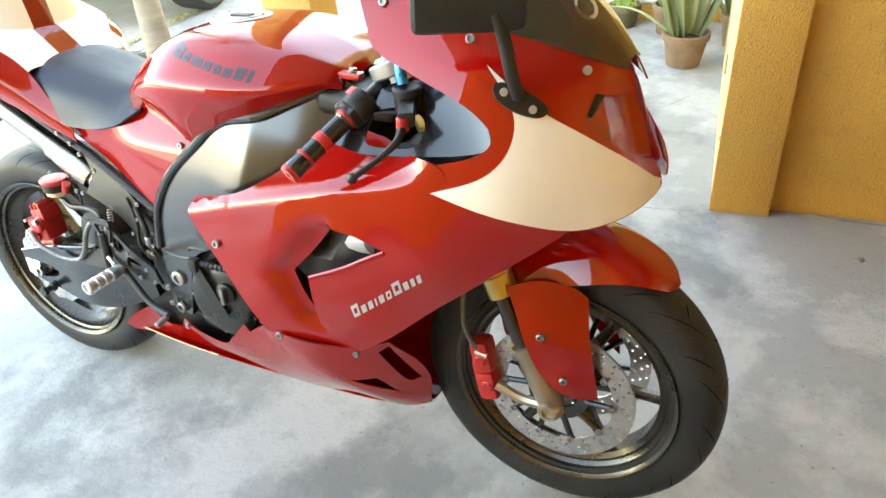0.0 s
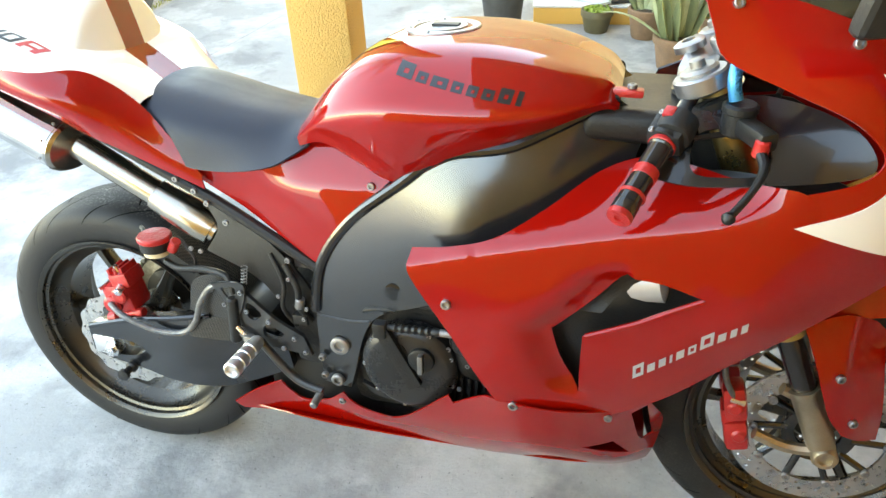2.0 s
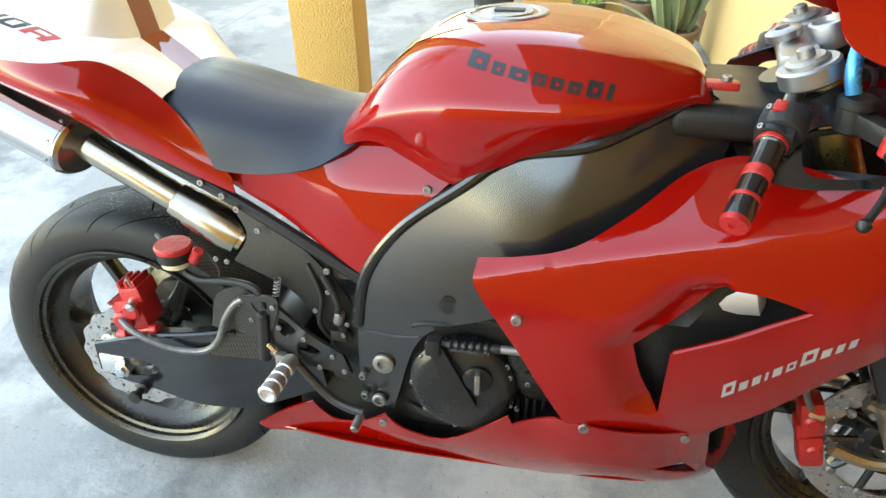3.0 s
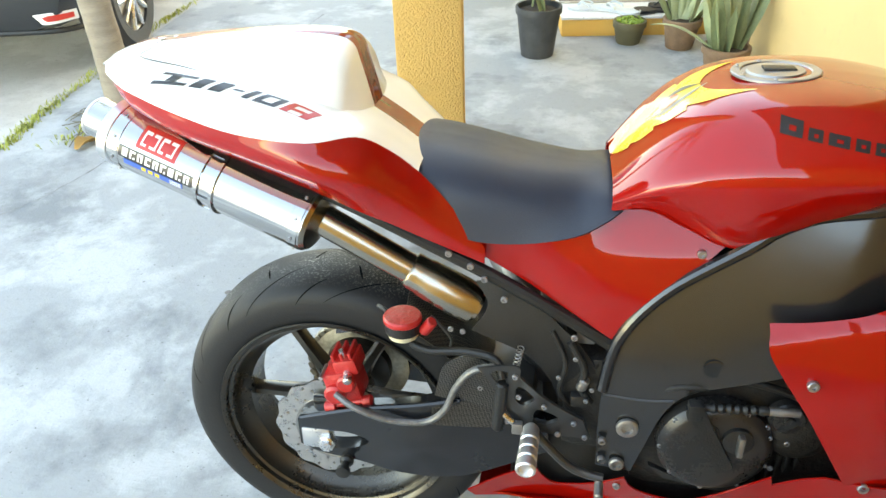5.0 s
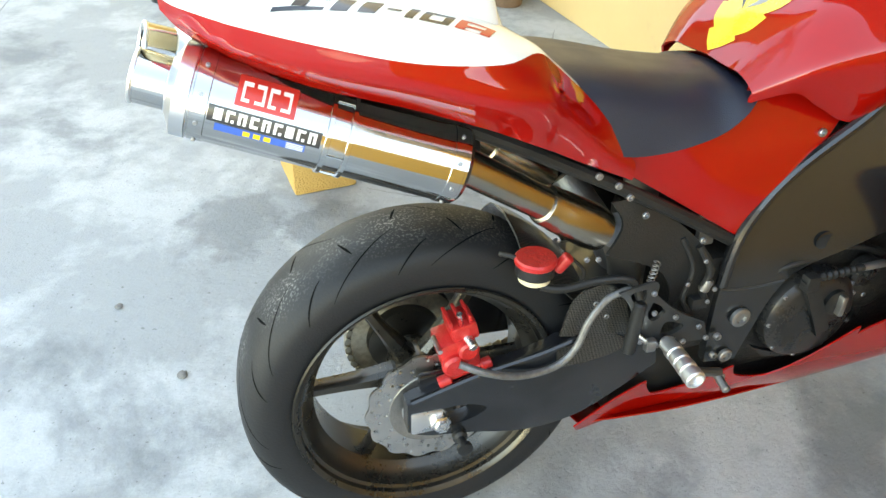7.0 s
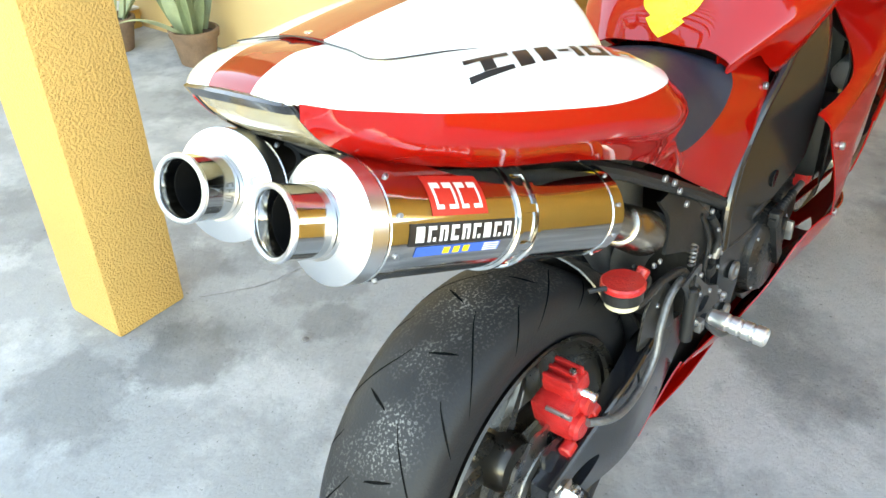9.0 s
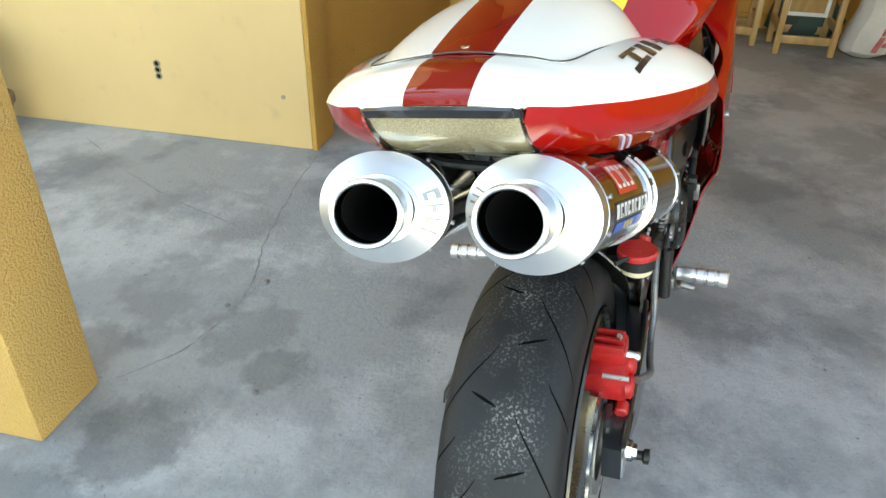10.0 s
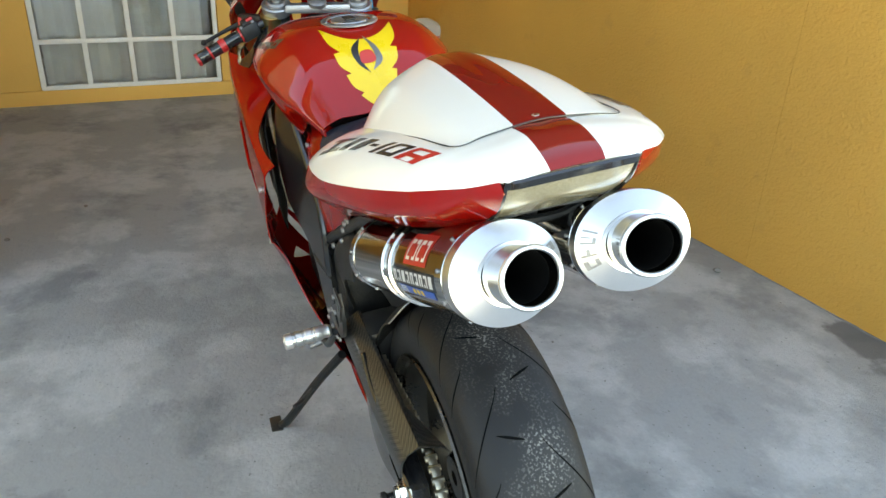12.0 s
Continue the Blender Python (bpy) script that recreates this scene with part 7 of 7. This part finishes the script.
part("stem", tube([(0.02, 0, 0.23), (0.025, 0.01, 0.45), (0.0, 0.0, 0.7)], 0.006, 8), CLAY, bucket)
small = pot_of(pose(0.76, 3.16, 0), 0.09, 0.125, GREENPOT, "small brown pot full of bright seedlings", 0.006)
for k in range(70):
    a, q = rng.uniform(0, 6.28), 0.07 * math.sqrt(rng.random())
    bm = bmesh.new()
    bmesh.ops.create_icosphere(bm, subdivisions=1, radius=rng.uniform(0.007, 0.013), matrix=Matrix.Translation((q * math.cos(a), q * math.sin(a), 0.112 + rng.uniform(0, 0.02))))
    part("seedling", bm, MOSS, small)

# ---- tree, verge and road outside ----
BARK = mat("palm_bark", (0.27, 0.22, 0.17), 0.85, 0, 0, 0.25, 5, 0.5, 40, stretch=(1, 1, 6))
DRY = mat("dry_leaf", (0.42, 0.24, 0.07), 0.7, 0, 0, 0.3, 20)
DRYGRASS = mat("dry_grass", (0.13, 0.11, 0.07), 0.8, 0, 0, 0.3, 20)
GRASS = mat("verge_grass", (0.34, 0.36, 0.08), 0.7, 0, 0, 0.35, 20)
tree = thing("palm_tree", pose(-1.585, 1.90, 0), "slender palm with a ringed grey trunk", "tree")
line, radii = [], []
for k in range(60):
    z = 3.6 * k / 59
    line.append((-0.015 * z - 0.006 * z * z, 0.02 * z, z))
    radii.append(0.063 + 0.022 * math.exp(-z * 4) - 0.003 * z + (0.0018 if k % 2 else 0))
part("trunk", tube(line, 0.09, 18, 2, radii=radii), BARK, tree, "grey ringed trunk")
crown = bmesh.new()
top_at = Vector(line[-1])
for k in range(16):
    a = k * 2.4
    rise = rng.uniform(0.1, 0.9)
    spine = [top_at + Vector((math.cos(a), math.sin(a), 0)) * s * 1.5 + Vector((0, 0, rise * s * 1.4 - 1.3 * s * s)) for s in np.linspace(0, 1, 14)]
    for i, q in enumerate(spine[1:], 1):
        d = (q - spine[i - 1]).normalized()
        for sy in (-1, 1):
            w = d.cross(Vector((0, 0, 1))).normalized() * sy
            tip = q + w * 0.36 * math.sin(math.pi * (0.15 + 0.8 * i / 14)) + d * 0.12 - Vector((0, 0, 0.10))
            v = [crown.verts.new(c) for c in (q - d * 0.02, q + d * 0.03, tip)]
            crown.faces.new(v)
part("crown", crown, LEAFG, tree, "arching green palm fronds")
rootm = bmesh.new()
for k in range(40):
    a = rng.uniform(2.3, 4.6)
    rr = rng.uniform(0.10, 0.32)
    s = Vector((0.07 * math.cos(a), 0.07 * math.sin(a), 0.05))
    e = Vector((rr * math.cos(a), rr * math.sin(a), 0.004))
    mid = (s + e) / 2 + Vector((rng.uniform(-0.06, 0.06), rng.uniform(-0.06, 0.06), rng.uniform(0.0, 0.05)))
    tube([s, mid, e], 0.0022, 5, 4, bm=rootm)
part("dry_root", rootm, DRYGRASS, tree, "tangle of dry roots and grass")
leaf = bmesh.new()
grid = [[leaf.verts.new((0.21 * (i / 6 - 0.5), 0.045 * math.sin(math.pi * (0.08 + 0.84 * i / 6)) * (j - 1), 0.012 + 0.03 * abs(j - 1) * math.sin(i))) for j in range(3)] for i in range(7)]
for a, b in zip(grid, grid[1:]):
    for i in range(2):
        leaf.faces.new((a[i], a[i + 1], b[i + 1], b[i]))
shell(leaf, 0.002)
fallen = part("fallen_leaf", leaf, DRY)
fallen.matrix_world = pose(-1.645, 1.685, 0.0, 0, 0, 80)
tagged(fallen, "curled orange-brown dry leaf on the ground", "leaf")


def grass_strip(name, pts, wide, count, tall, label):
    bm = bmesh.new()
    line = spline(pts, 20)
    for k in range(count):
        q = line[rng.randrange(len(line))]
        x, y = q[0] + rng.gauss(0, wide), q[1] + rng.gauss(0, wide)
        a, h, w = rng.uniform(0, 6.28), tall * rng.uniform(0.4, 1.2), 0.004
        lean = Vector((math.cos(a), math.sin(a), 0)) * h * rng.uniform(0.1, 0.9)
        s = Vector((-math.sin(a), math.cos(a), 0)) * w
        p = Vector((x, y, 0.0))
        v = [bm.verts.new(c) for c in (p - s, p + s, p + lean * 0.4 + Vector((0, 0, h * 0.7)) + s * 0.6, p + lean + Vector((0, 0, h)))]
        bm.faces.new(v)
    ob = part(name, bm, GRASS)
    return tagged(ob, label, "grass", kind="stuff")


grass_strip("grass_strip", [(-1.93, 0.6), (-2.00, 1.4), (-2.044, 1.73), (-2.072, 1.96), (-2.11, 2.5), (-2.15, 3.3), (-2.14, 3.75), (-2.1, 5.0)], 0.018, 1300, 0.024, "thin strip of green grass in the road joint")
grass_strip("weed_patch", [(-1.80, 1.66), (-1.74, 1.74), (-1.70, 1.86)], 0.035, 70, 0.035, "weeds round the palm's foot")
road_bm = bmesh.new()
vs = [road_bm.verts.new(p) for p in ((-1.75, -3.0, 0.004), (-2.08, 2.1, 0.004), (-2.13, 5.0, 0.004), (-2.0, 12, 0.004), (-40, 12, 0.004), (-40, -3, 0.004))]
road_bm.faces.new(vs)
road = part("road", road_bm, ROADM, smooth=False)
tagged(road, "dusty sunlit road beyond the grass joint", "road", kind="structure")


def crack(name, pts, w, seed, label):
    """A thin dark joint in the concrete, with a wandering edge."""
    r2 = random.Random(seed)
    line = spline([(x + r2.uniform(-0.008, 0.008), y + r2.uniform(-0.008, 0.008)) for x, y in pts], 10)
    bm = bmesh.new()
    rows = []
    for i, q in enumerate(line):
        d = Vector(line[min(i + 1, len(line) - 1)] - line[max(i - 1, 0)]).normalized()
        s = Vector((-d.y, d.x))
        j = r2.uniform(-0.004, 0.004)
        k = w * r2.uniform(0.15, 1.0)
        p = Vector((q[0], q[1])) + s * j
        rows.append([bm.verts.new((*(p - s * k), 0.0015)), bm.verts.new((*(p + s * k), 0.0015))])
    for a, b in zip(rows, rows[1:]):
        bm.faces.new((a[0], a[1], b[1], b[0]))
    ob = part(name, bm, CRACKM, smooth=False)
    return tagged(ob, label, "crack", kind="structure")


CRACKM = mat("dark_crack", (0.24, 0.24, 0.24), 0.9, 0, 0, 0.4, 30)
crack("floor_joint", [(1.50, 1.27), (1.20, 1.22), (0.85, 1.12), (0.55, 1.0), (0.30, 1.02), (0.12, 1.10)], 0.004, 1, "dark wandering joint in the concrete floor")
crack("floor_joint", [(1.28, 2.25), (1.10, 1.90), (0.95, 1.55), (0.85, 1.15)], 0.003, 2, "fine crack in the concrete floor")
crack("floor_joint", [(-2.2, 0.5), (-1.75, 0.95), (-1.55, 1.25), (-1.45, 1.7), (-1.30, 2.4), (-1.15, 3.6)], 0.006, 4, "dark joint along the driveway edge")
crack("floor_joint", [(0.994 * u + 0.1805, 0.1097 * u - 1.6345) for u in (-0.35, 0.3, 0.9, 1.6, 2.4, 3.2, 4.2)], 0.007, 8, "grimy joint along the foot of the stucco wall")
crack("floor_joint", [(1.53, 1.29), (1.62, 1.40), (2.0, 1.37), (2.8, 1.44), (3.6, 1.52)], 0.008, 5, "grimy joint at the foot of the wall")

# small stones and bits on the floor
BITM = mat("grit", (0.20, 0.19, 0.18), 0.9, 0, 0, 0.4, 40)
for k, (x, y, r) in enumerate([(0.95, -0.95, 0.004), (0.78, -0.55, 0.004), (0.55, -0.60, 0.003), (1.35, -0.55, 0.004), (0.62, 0.98, 0.010), (0.48, 1.02, 0.007), (0.20, 0.75, 0.008), (-0.45, 0.42, 0.012), (-0.60, 0.70, 0.010), (2.0, 1.15, 0.010), (2.3, 0.9, 0.008), (1.06, -1.40, 0.014)]):
    bm = bmesh.new()
    bmesh.ops.create_icosphere(bm, subdivisions=2, radius=r)
    for v in bm.verts:
        v.co *= 1 + 0.5 * noise.noise(v.co * 300 + Vector((k, 0, 0)))
        v.co.z = v.co.z * 0.5 + r * 0.45
    ob = part("pebble", bm, BITM)
    ob.location = (x, y, 0)
    tagged(ob, "small grey bit of grit on the concrete", "pebble", "grit on the floor")
stone = bmesh.new()
bmesh.ops.create_icosphere(stone, subdivisions=3, radius=0.035)
for v in stone.verts:
    v.co *= 1 + 0.35 * noise.noise(v.co * 30)
    v.co.z = v.co.z * 0.7 + 0.022
rock = part("stone", stone, FLOORM)
rock.location = (1.52, -1.38, 0)
tagged(rock, "lump of grey stone on the floor", "stone")

# ---- parked car ----
CARP = mat("dark_car_paint", (0.008, 0.010, 0.013), 0.35, 0.0, 0.5, 0.1, 4)
car = thing("parked_car", pose(-2.07, 2.90, 0.0, 0, 0, 8), "dark parked car seen from its rear corner", "car")
bodyc = bmesh.new()
ringp = []
for y, w, z0, z1 in ((-0.64, 0.70, 0.36, 0.80), (-0.61, 0.82, 0.28, 0.98), (-0.48, 0.89, 0.25, 1.10), (0.0, 0.90, 0.24, 1.25), (1.0, 0.90, 0.20, 1.45), (2.2, 0.86, 0.20, 1.40), (2.9, 0.84, 0.22, 1.0), (3.3, 0.70, 0.30, 0.80)):
    ring = []
    for k in range(24):
        a = 2 * math.pi * k / 24
        ring.append(bodyc.verts.new((-0.86 + w * math.copysign(abs(math.cos(a)) ** 0.35, math.cos(a)), y, (z0 + z1) / 2 + (z1 - z0) / 2 * math.copysign(abs(math.sin(a)) ** 0.5, math.sin(a)))))
    ringp.append(ring)
for a, b in zip(ringp, ringp[1:]):
    for k in range(24):
        bodyc.faces.new((a[k], a[(k + 1) % 24], b[(k + 1) % 24], b[k]))
bodyc.faces.new(ringp[0])
bodyc.faces.new(ringp[-1])
part("body", bodyc, CARP, car)
part("bumper_strip", tube([(-0.02, -0.40, 0.275), (-0.06, -0.52, 0.285), (-0.15, -0.59, 0.29), (-0.4, -0.612, 0.29), (-0.86, -0.615, 0.29), (-1.5, -0.60, 0.29)], 0.014, 8), PLASTIC, car, "black lower bumper strip")
refl = part("reflector_surround", panel([(-0.200, 0.381, 1), (-0.175, 0.352), (-0.15, 0.334), (-0.02, 0.338, 1), (-0.02, 0.384, 1), (-0.12, 0.388)], lambda x, z: 0.632 - 0.10 * max(0.0, (x + 0.16) / 0.14) ** 2, thick=0.006), PAINTW, car, "pale reflector surround")
part("reflector", panel([(-0.155, 0.368, 1), (-0.14, 0.354), (-0.12, 0.348), (-0.03, 0.350, 1), (-0.03, 0.374, 1), (-0.12, 0.376)], lambda x, z: 0.637 - 0.10 * max(0.0, (x + 0.16) / 0.14) ** 2, thick=0.004), REDINK, refl, "red rear reflector")
for y in (0.0, 2.55):
    for x in (0.0, -1.62):
        tyre = part("wheel", lathe([(0.20, -0.10), (0.27, -0.11), (0.305, -0.085), (0.31, 0.0), (0.305, 0.085), (0.27, 0.11), (0.20, 0.10)], 40, (1, 0, 0), (x - 0.06, y, 0.31), True), RUBBER, car, "black car tyre")
        part("hub_cap", lathe([(0.205, 0.06), (0.20, 0.085), (0.18, 0.075), (0.05, 0.085), (0.03, 0.10), (0.002, 0.10)], 30, (1, 0, 0), (x - 0.06, y, 0.31)), CAST, tyre)
        for k in range(10):
            a = 2 * math.pi * k / 10
            part("rim_spoke", tube([(x + 0.035, y + 0.04 * math.cos(a), 0.31 + 0.04 * math.sin(a)), (x + 0.03, y + 0.195 * math.cos(a), 0.31 + 0.195 * math.sin(a))], 0.014, 6, 2), ALU, tyre)
